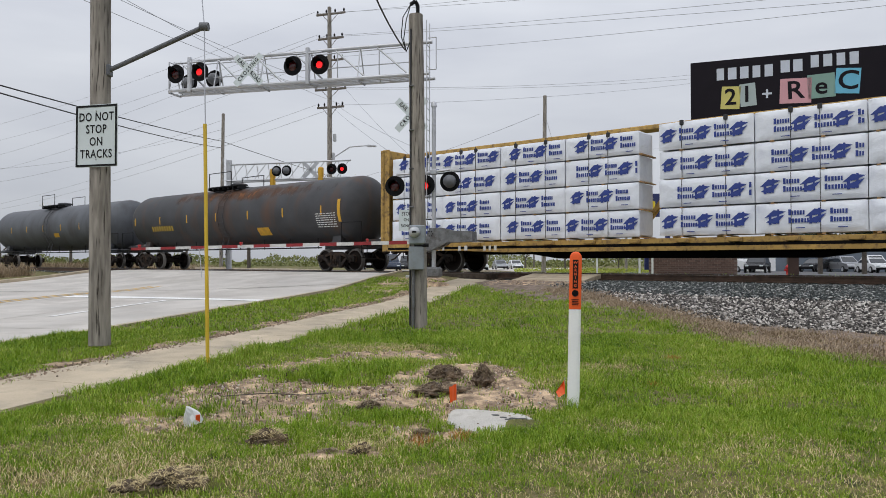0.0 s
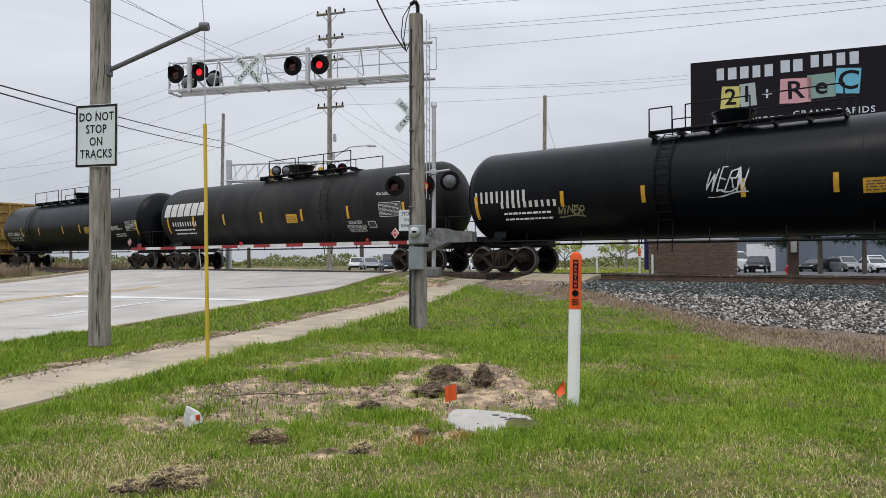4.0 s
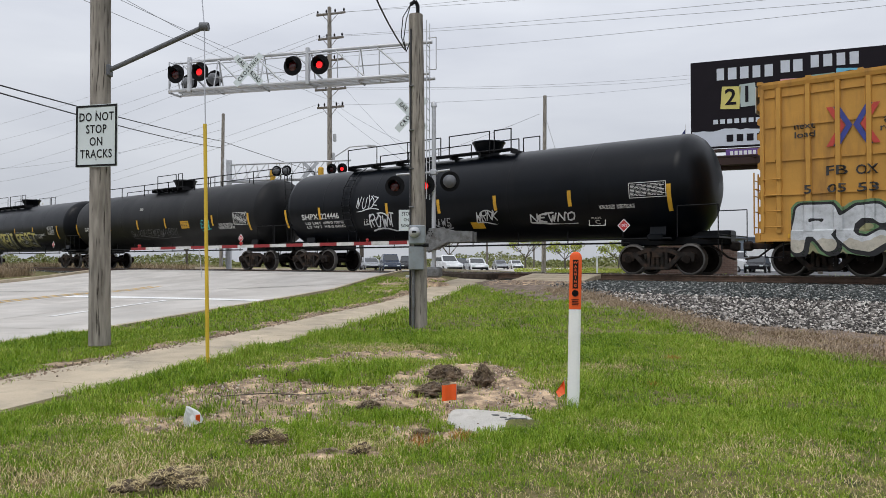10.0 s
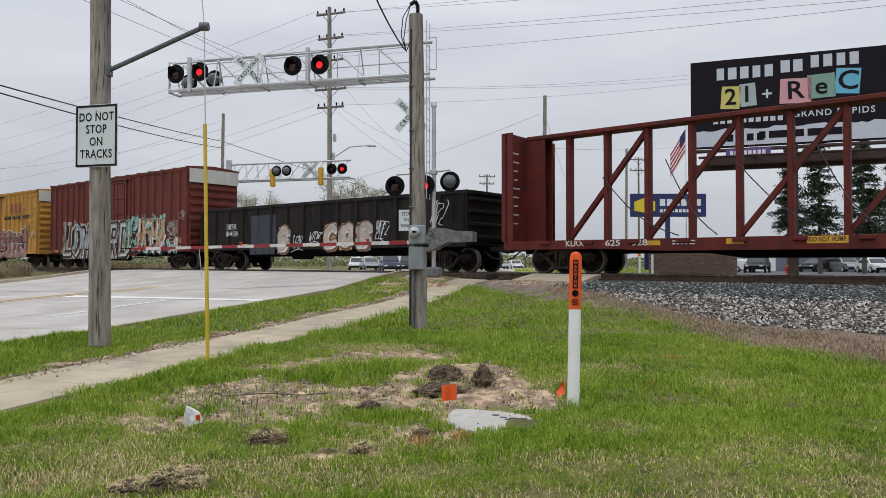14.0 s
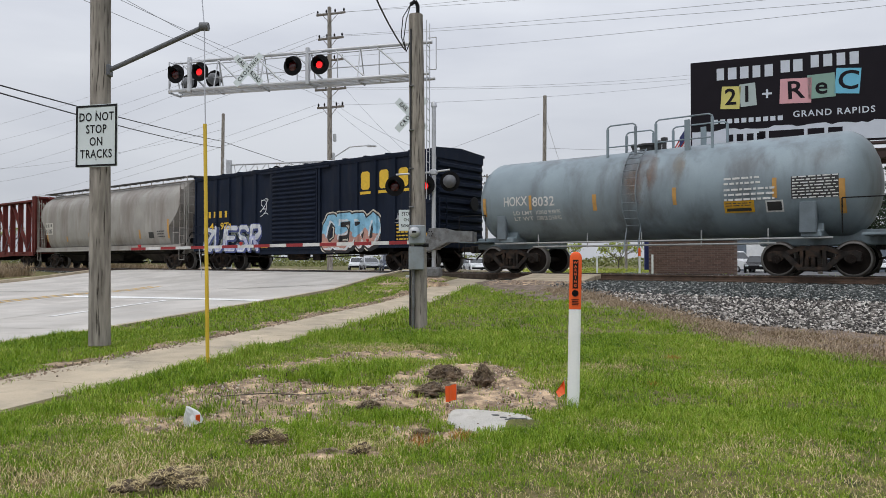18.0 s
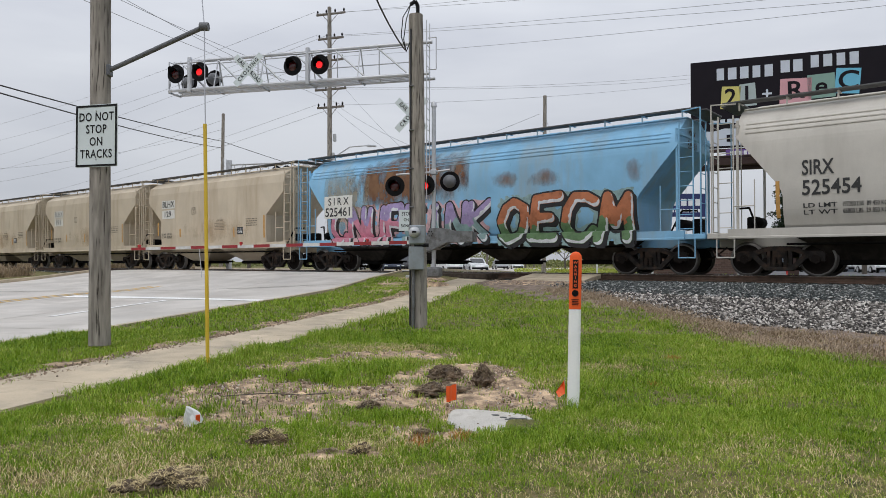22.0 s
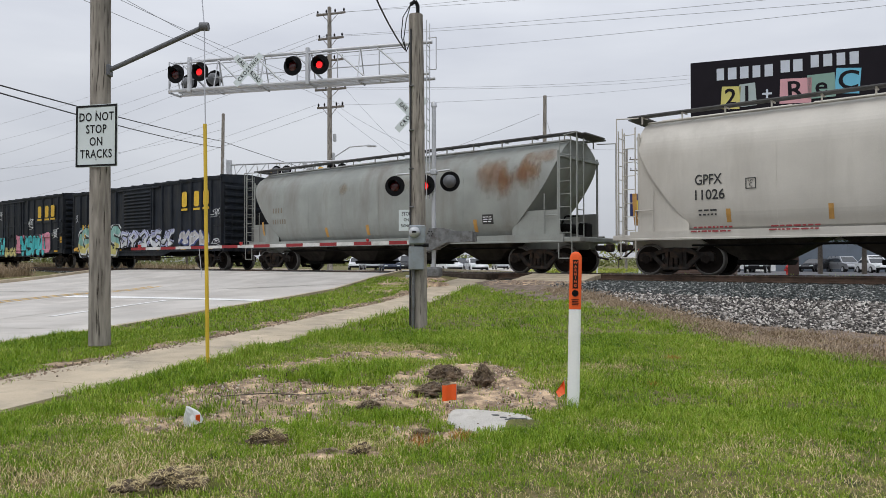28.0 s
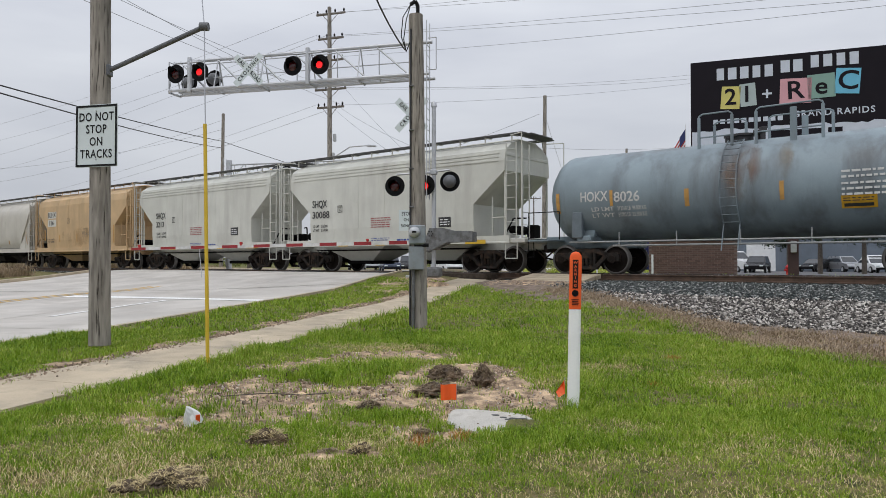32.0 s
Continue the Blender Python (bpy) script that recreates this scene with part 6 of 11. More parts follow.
M_CARK = mat("black_car_paint", (0.012, 0.012, 0.014), 0.2, 0, 0.05, 2, 0, 40, coat=0.25)
M_CARW = mat("white_car_paint", (0.72, 0.73, 0.74), 0.25, 0, 0.03, 2, 0, 40, coat=0.25)
M_CARS = mat("silver_car_paint", (0.38, 0.39, 0.41), 0.3, 0.6, 0.03, 2, 0, 40, coat=0.25)
M_CARB = mat("dark_blue_car_paint", (0.02, 0.032, 0.06), 0.25, 0, 0.03, 2, 0, 40, coat=0.25)
for p, turn, L, H, mt, lab, kd in (((29.6, 67.00, 0.49), 238, 4.3, 1.55, M_CARK, "black hatchback parked behind the track", "suv"), ((29.3, 71.50, 0.38), 285, 5.2, 2.1, M_CARW, "white van parked by a brick building", "suv"),
                                   ((39.8, 76.00, 0.54), 215, 4.3, 1.40, M_CARK, "dark parked sedan under spruces", "sedan"), ((42.0, 74.50, 0.54), 268, 4.6, 1.65, M_CARS, "grey parked sport utility car", "suv"),
                                   ((43.9, 73.00, 0.52), 262, 5.0, 1.75, M_CARW, "white pickup truck parked in a yard", "pickup"), ((41.2, 68.00, 0.57), 262, 4.4, 1.45, M_CARW, "white sedan parked in a yard", "sedan"), ((47.2, 71.00, 0.49), 262, 4.4, 1.45, M_CARK, "black sedan parked in a yard", "sedan"),
                                   ((-7.98, 78.00, 0.76), 285, 4.7, 1.45, M_CARS, "silver parked sedan beyond the crossing", "sedan"), ((-5.52, 74.00, 0.79), 280, 4.7, 1.85, M_CARB, "dark blue parked off-road car", "suv"), ((-3.74, 76.00, 0.78), 275, 4.7, 1.7, M_CARK, "black car parked beyond the crossing", "suv"),
                                   ((0.34, 72.00, 0.69), 290, 4.8, 1.75, M_CARW, "white parked sport utility car", "suv"), ((1.69, 76.00, 0.66), 280, 4.6, 1.45, M_CARB, "dark sedan parked beyond the crossing", "sedan"), ((3.31, 72.00, 0.69), 278, 4.6, 1.48, M_CARW, "white parked sedan beyond the crossing", "sedan"),
                                   ((-9.89, 82.00, 0.73), 275, 4.6, 1.5, M_CARW, "white hatchback parked beyond the crossing", "suv"), ((8.41, 105.00, 0.55), 275, 4.6, 1.5, M_CARS, "distant silver car in a car park", "sedan"), ((11.17, 110.00, 0.51), 275, 4.6, 1.5, M_CARW, "distant white car in a car park", "sedan")):
    motor_car(p, turn, L, H, mt, lab, kd)

# hydrant and marker stakes beyond the rails
hy = thing("fire_hydrant", "red fire hydrant at the edge of a yard", "hydrant", Matrix.Translation(on_ground((22.30, 46.00, 0.72))))
part("barrel", Geo().lathe([(0, 0.2), (0.06, 0.2), (0.08, 0.13), (0.55, 0.13), (0.57, 0.18), (0.63, 0.18), (0.75, 0.1), (0.80, 0.03)], 16, "z"), M_REDTAPE, hy)
part("outlet", Geo().lathe([(-0.24, 0.07), (0.24, 0.07)], 12, "x", (0, 0, 0.45)), M_REDTAPE, hy)
for p, mt, lab in (((9.12, 31.00, 0.94), M_WHITE, "slim white marker stake by the track"), ((7.36, 34.00, 0.95), M_WHITE, "slim white marker stake in grass"), ((8.56, 31.00, 0.99), M_ORANGE, "orange-topped white marker stake by the track")):
    p = on_ground(p)
    st = thing("marker_stake", lab, "marker stake", Matrix.Translation(p), "marker stakes beyond the track")
    part("stake", Geo().box((0, 0, 0.55), (0.09, 0.03, 1.1), 0.01), M_WHITE, st)
    if mt is M_ORANGE:
        part("top", Geo().box((0, 0, 1.2), (0.10, 0.035, 0.35), 0.01), M_ORANGE, st)


# ---------------------------------------------------------------- trees
def leaf_cloud(pts, size, rnd, up=0.3):
    """Small leaf faces at the given points."""
    n = len(pts)
    v = np.empty((n, 4, 3))
    c = np.array(pts)
    a = rng.normal(0, 1, (n, 3))
    a /= np.linalg.norm(a, axis=1)[:, None]
    b = np.cross(a, rng.normal(0, 1, (n, 3)))
    b /= np.linalg.norm(b, axis=1)[:, None]
    sz = size * rng.uniform(0.6, 1.3, n)[:, None]
    v[:, 0], v[:, 1], v[:, 2], v[:, 3] = c - a * sz, c - b * sz * 0.5, c + a * sz, c + b * sz * 0.5
    g = Geo()
    g.v = [tuple(p) for p in v.reshape(-1, 3)]
    g.f = [(4 * i, 4 * i + 1, 4 * i + 2, 4 * i + 3) for i in range(n)]
    g.s = [False] * n
    return g


def spruce(p, h, seed, label="dark green spruce with drooping boughs and gaps"):
    rnd = random.Random(seed)
    t = thing("spruce_tree", label, "tree", Matrix.Translation(on_ground(p)), "spruces behind the track")
    part("trunk", Geo().tube((0, 0, -0.2), (0, 0, h * 0.97), h * 0.017, 10, 0.02), M_BARK, t)
    limbs, pts = Geo(), []
    for k in range(int(h * 15)):
        z = h * (0.24 + 0.74 * rnd.random() ** 0.9)
        a = rnd.uniform(0, 6.28)
        L = (1 - z / h) ** 0.85 * h * 0.235 * rnd.uniform(0.5, 1.1) + 0.10
        tip = Vector((math.cos(a) * L, math.sin(a) * L, z - 0.12 * L + rnd.uniform(-0.1, 0.2)))
        root = Vector((0, 0, z))
        limbs.tube(root, tip, 0.022, 4, 0.006)
        for i in range(int(46 * L) + 14):
            u = rnd.uniform(0.15, 1.02)
            q = root.lerp(tip, u)
            pts.append((q.x + rnd.gauss(0, 0.10), q.y + rnd.gauss(0, 0.10), q.z - abs(rnd.gauss(0, 0.11)) * (1 + u)))
    tagged(part("limb", limbs, M_BARK, t), "", "", "", "stuff")
    part("crown", leaf_cloud(pts, 0.10, rnd), M_NEEDLE, t, "dark needles")


def leafy(p, h, w, seed, leaf, material, density, label, group=""):
    rnd = random.Random(seed)
    t = thing("broadleaf_tree", label, "tree", Matrix.Translation(on_ground(p)), group)
    g, pts = Geo(), []
    g.tube((0, 0, -0.2), (0, 0, h * 0.3), h * 0.025, 8, h * 0.02)

    def grow_limb(a, d, L, r, depth):
        b = a + d * L
        g.tube(a, b, r, 5, r * 0.6)
        if depth == 0:
            for _ in range(density):
                q = a.lerp(b, rnd.uniform(0.2, 1.1))
                pts.append((q.x + rnd.gauss(0, 0.16 * w / 4), q.y + rnd.gauss(0, 0.16 * w / 4), q.z + rnd.gauss(0, 0.16 * w / 4)))
            return
        for _ in range(3):
            nd = (d + Vector((rnd.gauss(0, 0.55), rnd.gauss(0, 0.55), rnd.gauss(0.1, 0.3)))).normalized()
            grow_limb(b, nd, L * rnd.uniform(0.55, 0.85), r * 0.55, depth - 1)

    for i in range(5):
        a = i * 1.257 + rnd.uniform(-0.3, 0.3)
        grow_limb(Vector((0, 0, h * 0.28)), Vector((math.cos(a) * w / h, math.sin(a) * w / h, 0.9)).normalized(), h * 0.26, h * 0.014, 3)
    part("trunk", g, M_BARK, t, "trunk and branching limbs")
    part("crown", leaf_cloud(pts, leaf, rnd), material, t)


for p, h, sd in (((30.11, 62.00, 1.09), 11.2, 1), ((31.80, 60.00, 1.09), 12.6, 2), ((34.33, 58.00, 1.10), 12.0, 3), ((38.13, 60.00, 1.09), 11.5, 4)):
    spruce(p, h, sd)
leafy((-10.85, 95.00, 0.93), 12.6, 6.5, 1, 0.12, M_BLOSSOM, 42, "tree in pale spring blossom beyond the crossing")
leafy((-30.02, 110.00, 0.86), 12.5, 7, 2, 0.12, M_BLOSSOM, 36, "tree in pale spring blossom beyond the road")
leafy((-78.43, 150.00, 0.67), 14.0, 8, 3, 0.15, M_BLOSSOM, 26, "distant tree with thin pale buds")
leafy((-57.64, 160.00, 0.62), 12.0, 8, 4, 0.20, M_LEAF, 3, "distant tree with thin new leaves")
leafy((1.13, 130.00, 0.76), 8.0, 6, 5, 0.16, M_LEAF, 3, "nearly bare tree with first leaves")
leafy((13.90, 120.00, 0.81), 6.5, 6, 6, 0.16, M_LEAF, 6, "small tree with bright new leaves")
leafy((18.85, 110.00, 0.86), 5.5, 6, 7, 0.16, M_LEAF, 7, "small tree with bright new leaves")
leafy((23.44, 95.00, 0.93), 4.6, 5, 8, 0.15, M_LEAF, 7, "small tree with bright new leaves")
leafy((-80.87, 130.00, 0.76), 9.0, 8, 9, 0.18, M_LEAF, 3, "distant tree with thin new leaves")

# shrubs and far tree line
pts = []
rnd = random.Random(9)
for i in range(26000):
    a = rnd.uniform(-0.62, 0.62)
    d = rnd.uniform(150, 240)
    hh = 2.4 + 1.8 * noise.noise((a * 9, 0, 0)) + 1.5 * noise.noise((a * 40, 3, 0))
    pts.append((a * d, d, 0.3 + max(0.2, hh) * rnd.random()))
tagged(part("tree_line", leaf_cloud(pts, 0.34, rnd), M_LEAFD), "far line of shrubs and budding trees", "woods", "", "stuff")
pts = []
for i in range(6000):
    px = rnd.uniform(0.10, 0.29)
    d = rnd.uniform(60, 85)
    pts.append((px * d, d, 0.3 + 0.6 * rnd.random() * (0.6 + 0.6 * noise.noise((px * 60, d * 0.2, 0)))))
tagged(part("shrub", leaf_cloud(pts, 0.085, rnd), M_LEAF), "low green shrubs beyond the track", "shrub", "", "stuff")
# fresh grass beyond the track
n = 26000
s_, q_ = rng.uniform(-6, 20, n), rng.uniform(24.5, 36, n)
x_, y_ = TD.x * s_ + TN.x * q_, TD.y * s_ + TN.y * q_
k_ = (RW.x * x_ + RW.y * y_ > ROAD_R + 0.5)
x_, y_ = x_[k_], y_[k_]
z_ = np.array([ground_z(a, b) for a, b in zip(x_, y_)])
blades("verge_grass", x_, y_, z_, rng.uniform(0.10, 0.28, len(x_)), np.full(len(x_), 0.045), M_GRASS, "fresh green grass beyond the track")
# tall dead grass across the road
n = 15000
u_, w_ = rng.uniform(14, 30, n), rng.uniform(-35, ROAD_L - 3.2, n)
x_, y_ = RW.x * w_ + RD.x * u_, RW.y * w_ + RD.y * u_
q_ = TN.x * x_ + TN.y * y_
k_ = q_ < TQ - 2.6
x_, y_ = x_[k_], y_[k_]
z_ = np.array([ground_z(a, b) for a, b in zip(x_, y_)])
blades("dry_grass", x_, y_, z_, rng.uniform(0.25, 0.80, len(x_)), np.full(len(x_), 0.03), M_DEAD, "tall reddish dead grass across the road", 0.9)
n = 6000
s_, q_ = rng.uniform(46, 75, n), rng.uniform(24.5, 32, n)
x_, y_ = TD.x * s_ + TN.x * q_, TD.y * s_ + TN.y * q_
z_ = np.array([ground_z(a, b) for a, b in zip(x_, y_)])
blades("dry_grass", x_, y_, z_, rng.uniform(0.3, 0.9, len(x_)), np.full(len(x_), 0.05), M_DEAD, "tall dead grass beyond the track", 0.9)

# ---------------------------------------------------------------- the train
# A car's own axes: +x the way it rolls, +y the side towards the camera, z = 0 at the rail tops.
def wash_mat(name, a, c, most, spread=-0.80):
    """A thin stain: streaky, and faded out towards the edges of its patch."""
    m = bpy.data.materials.new(name)
    m.use_nodes = True
    N, L = m.node_tree.nodes, m.node_tree.links
    b = N["Principled BSDF"]
    b.inputs["Roughness"].default_value = 0.9
    co, mp, no, n2, ramp = N.new("ShaderNodeTexCoord"), N.new("ShaderNodeMapping"), N.new("ShaderNodeTexNoise"), N.new("ShaderNodeTexNoise"), N.new("ShaderNodeValToRGB")
    mp.inputs["Scale"].default_value = (1.5, 1, 0.7)
    no.inputs["Scale"].default_value, no.inputs["Detail"].default_value, no.inputs["Roughness"].default_value = 1.1, 9, 0.66
    n2.inputs["Scale"].default_value, n2.inputs["Detail"].default_value = 3.0, 6
    L.new(co.outputs["Object"], mp.inputs[0])
    L.new(mp.outputs[0], no.inputs["Vector"])
    L.new(co.outputs["Object"], n2.inputs["Vector"])
    ramp.color_ramp.elements[0].position, ramp.color_ramp.elements[1].position = 0.35, 0.65
    ramp.color_ramp.elements[0].color, ramp.color_ramp.elements[1].color = (*a, 1), (*c, 1)
    L.new(n2.outputs[0], ramp.inputs[0])
    L.new(ramp.outputs[0], b.inputs["Base Color"])
    sep = N.new("ShaderNodeSeparateXYZ")
    L.new(co.outputs["Generated"], sep.inputs[0])
    edge = None
    for ax in ("X", "Z"):
        u = N.new("ShaderNodeMath")
        u.operation, u.inputs[1].default_value, = "SUBTRACT", 0.5
        L.new(sep.outputs[ax], u.inputs[0])
        v = N.new("ShaderNodeMath")
        v.operation = "MULTIPLY"
        L.new(u.outputs[0], v.inputs[0])
        L.new(u.outputs[0], v.inputs[1])
        if edge is None:
            edge = v
        else:
            w = N.new("ShaderNodeMath")
            w.operation = "ADD"
            L.new(edge.outputs[0], w.inputs[0])
            L.new(v.outputs[0], w.inputs[1])
            edge = w
    k = N.new("ShaderNodeMath")
    k.operation, k.inputs[1].default_value = "MULTIPLY_ADD", -3.0
    gain = N.new("ShaderNodeMath")
    gain.operation, gain.inputs[1].default_value, gain.inputs[2].default_value = "MULTIPLY_ADD", 2.6, spread
    L.new(no.outputs[0], gain.inputs[0])
    L.new(edge.outputs[0], k.inputs[0])
    L.new(gain.outputs[0], k.inputs[2])
    mr = N.new("ShaderNodeMapRange")
    mr.inputs["From Min"].default_value, mr.inputs["From Max"].default_value = 0.0, 0.80
    mr.inputs["To Min"].default_value, mr.inputs["To Max"].default_value = 0.0, most
    L.new(k.outputs[0], mr.inputs["Value"])
    L.new(mr.outputs[0], b.inputs["Alpha"])
    return m


M_TANKB = mat("gloss_black_tank_paint", (0.0020, 0.0032, 0.0055), 0.33, 0, 0.2, 1.2, 0.03, 30, (0.0055, 0.0062, 0.008), 0.30, 1.4, True, spec=0.17)
M_TANKG = mat("worn_grey_black_tank", (0.055, 0.056, 0.060), 0.6, 0, 0.2, 1.2, 0.06, 30, (0.10, 0.055, 0.035), 0.35, 0.9, True, spec=0.3)
M_DARKV = mat("dark_valve_steel", (0.045, 0.043, 0.045), 0.6, 0.2, 0.25, 6, 0.2, 50)
M_WHITEP = mat("dull_pale_pipe", (0.36, 0.37, 0.37), 0.6, 0, 0.15, 4, 0.05, 40)
M_TANKS = mat("pale_blue_grey_tank", (0.215, 0.27, 0.30), 0.5, 0, 0.12, 1.2, 0.05, 30, (0.11, 0.12, 0.13), 0.45, 1.0, True)
M_BLUE = mat("dark_blue_boxcar_paint", (0.0085, 0.0135, 0.027), 0.6, 0, 0.2, 1.5, 0.08, 40, (0.020, 0.023, 0.032), 0.30, 2.4, True, spec=0.12)
M_BLUEB = mat("black_boxcar_paint", (0.0165, 0.0205, 0.0275), 0.55, 0, 0.35, 1.5, 0.08, 40, (0.038, 0.038, 0.038), 0.45, 2.6, True, spec=0.13)
M_TTX = mat("yellow_boxcar_paint", (0.52, 0.275, 0.060), 0.6, 0, 0.1, 1.5, 0.08, 40, (0.30, 0.155, 0.05), 0.36, 2.4, True, spec=0.25)
M_DOORK = mat("black_door_paint", (0.0065, 0.0075, 0.0095), 0.6, 0, 0.3, 1.5, 0.08, 40, (0.016, 0.017, 0.019), 0.3, 2.5, True, spec=0.2)
M_MAROON = mat("maroon_boxcar_paint", (0.150, 0.037, 0.029), 0.6, 0, 0.18, 1.5, 0.08, 40, (0.085, 0.028, 0.023), 0.4, 2.2, True, spec=0.2)
M_GOND = mat("black_gondola_paint", (0.014, 0.0125, 0.0125), 0.7, 0, 0.35, 1.5, 0.15, 30, (0.030, 0.022, 0.019), 0.5, 2.4, True, spec=0.15)
M_BEAM = mat("oxide_red_paint", (0.125, 0.024, 0.019), 0.65, 0, 0.2, 1.5, 0.1, 40, (0.06, 0.022, 0.018), 0.4, 1.8, True, spec=0.2)
M_DECKY = mat("worn_yellow_deck_paint", (0.42, 0.26, 0.065), 0.65, 0, 0.2, 1.8, 0.1, 40, (0.10, 0.055, 0.028), 0.38, 6.0)
M_HGREY = mat("weathered_grey_hopper", (0.33, 0.312, 0.285), 0.65, 0, 0.12, 1.2, 0.08, 30, (0.22, 0.19, 0.165), 0.5, 1.3, True)
M_HTAN = mat("tan_hopper_paint", (0.54, 0.46, 0.345), 0.6, 0, 0.07, 1.2, 0.06, 30, (0.43, 0.345, 0.24), 0.4, 1.2, True)
M_HBUFF = mat("buff_hopper_paint", (0.58, 0.40, 0.22), 0.6, 0, 0.1, 1.2, 0.08, 30, (0.46, 0.32, 0.18), 0.4, 1.2, True)
M_HPALE = mat("pale_grey_hopper", (0.55, 0.52, 0.465), 0.6, 0, 0.07, 1.2, 0.06, 30, (0.46, 0.43, 0.38), 0.4, 1.1, True)
M_HCOOL = mat("cool_grey_hopper", (0.56, 0.56, 0.505), 0.6, 0, 0.07, 1.2, 0.06, 30, (0.45, 0.44, 0.40), 0.4, 1.1, True)
M_HSAGE = mat("sage_grey_hopper", (0.27, 0.285, 0.265), 0.65, 0, 0.12, 1.2, 0.08, 30, (0.20, 0.19, 0.17), 0.4, 1.2, True)
M_HBLUE = mat("sky_blue_hopper", (0.21, 0.44, 0.64), 0.65, 0, 0.1, 1.2, 0.08, 30, (0.27, 0.36, 0.41), 0.4, 1.0, True)
M_RUSTP = wash_mat("bleeding_rust", (0.20, 0.085, 0.030), (0.11, 0.045, 0.02), 0.9)
# chute colour holds both grime and the shade below the car body
M_BAY = mat("grimy_shaded_hopper_chute", (0.050, 0.043, 0.035), 0.85, 0, 0.3, 2.0, 0.15, 40, (0.018, 0.015, 0.013), 0.5, 2.0, True, spec=0.15)
M_WALKD = mat("dark_grated_walkway", (0.085, 0.085, 0.085), 0.8, 0, 0.25, 3, 0.3, 30)
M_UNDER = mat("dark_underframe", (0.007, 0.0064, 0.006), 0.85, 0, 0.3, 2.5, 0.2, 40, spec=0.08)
M_WRAP = mat("white_plastic_wrap", (0.80, 0.83, 0.88), 0.35, 0, 0.05, 2.0, 1.0, 5.5, (0.68, 0.71, 0.78), 0.4, 2.0)
M_INK = mat("blue_print", (0.024, 0.050, 0.25), 0.5, 0, 0.1, 5, 0, 60)
M_STRAPK = mat("black_strap", (0.02, 0.02, 0.022), 0.5, 0, 0.1, 5, 0, 60)
M_LUMBER = mat("sawn_lumber", (0.42, 0.26, 0.12), 0.8, 0, 0.2, 8, 0.2, 60)
M_MARK = mat("white_stencil_paint", (0.62, 0.62, 0.60), 0.6, 0, 0.12, 8, 0, 60, (0.3, 0.3, 0.29), 0.25, 8)
M_MARKK = mat("black_stencil_paint", (0.03, 0.03, 0.03), 0.6, 0, 0.1, 8, 0, 60)
M_MARKY = mat("yellow_stencil_paint", (0.66, 0.42, 0.03), 0.6, 0, 0.12, 8, 0, 60)
M_MARKU = mat("deep_blue_stencil_paint", (0.035, 0.05, 0.26), 0.6, 0, 0.12, 8, 0, 60)
M_MARKV = mat("bright_red_stencil_paint", (0.48, 0.05, 0.035), 0.6, 0, 0.12, 8, 0, 60)
M_MARKR = mat("red_stencil_paint", (0.30, 0.04, 0.045), 0.6, 0, 0.1, 8, 0, 60)


def spray(name, col):
    """Weathered spray paint that lets the car's own paint through in places."""
    m = mat(name, col, 0.6, 0, 0.16, 2.2, 0.02, 50, tuple(c * 0.72 for c in col), 0.35, 3.0)
    N, L = m.node_tree.nodes, m.node_tree.links
    co, no, mr = N.new("ShaderNodeTexCoord"), N.new("ShaderNodeTexNoise"), N.new("ShaderNodeMapRange")
    no.inputs["Scale"].default_value, no.inputs["Detail"].default_value, no.inputs["Roughness"].default_value = 5.0, 7, 0.7
    mr.inputs["From Min"].default_value, mr.inputs["From Max"].default_value = 0.32, 0.50
    mr.inputs["To Min"].default_value, mr.inputs["To Max"].default_value = 0.72, 1.0
    L.new(co.outputs["Object"], no.inputs["Vector"])
    L.new(no.outputs[0], mr.inputs["Value"])
    L.new(mr.outputs[0], N["Principled BSDF"].inputs["Alpha"])
    return m


S_WHITE, S_CYAN = spray("white_spray", (0.60, 0.62, 0.64)), spray("turquoise_spray", (0.07, 0.50, 0.53))
S_PINK, S_VIOLET = spray("pink_spray", (0.58, 0.22, 0.30)), spray("lilac_spray", (0.33, 0.26, 0.46))
S_TAN, S_ORANGE = spray("tan_spray", (0.48, 0.28, 0.13)), spray("orange_spray", (0.46, 0.16, 0.07))
S_GREEN, S_SKY = spray("green_spray", (0.12, 0.22, 0.10)), spray("sky_spray", (0.22, 0.46, 0.62))
S_BLACK, S_YELL = spray("black_spray", (0.012, 0.012, 0.014)), spray("pale_yellow_spray", (0.58, 0.52, 0.18))
S_MAUVE, S_OLIVE = spray("mauve_spray", (0.30, 0.15, 0.12)), spray("olive_spray", (0.26, 0.25, 0.13))
S_GREYL, S_TAUPE = spray("pale_grey_spray", (0.42, 0.41, 0.41)), spray("taupe_spray", (0.27, 0.20, 0.17))
S_CYANL, S_PINKD = spray("pale_turquoise_spray", (0.26, 0.47, 0.43)), spray("dusty_pink_spray", (0.44, 0.24, 0.19))
S_PINKP, S_LILAC = spray("pale_pink_spray", (0.58, 0.38, 0.40)), spray("pale_lilac_spray", (0.42, 0.44, 0.62))
S_INDIGO, S_CAMO = spray("indigo_spray", (0.05, 0.07, 0.20)), spray("khaki_spray", (0.16, 0.18, 0.14))
S_STEEL, S_TEALD = spray("steel_blue_spray", (0.032, 0.038, 0.052)), spray("dark_teal_spray", (0.02, 0.12, 0.14))
S_TEALP = spray("dull_teal_spray", (0.24, 0.36, 0.36))
S_STEELL = spray("dull_steel_spray", (0.13, 0.13, 0.135))
S_CREAM = spray("cream_spray", (0.50, 0.46, 0.38))
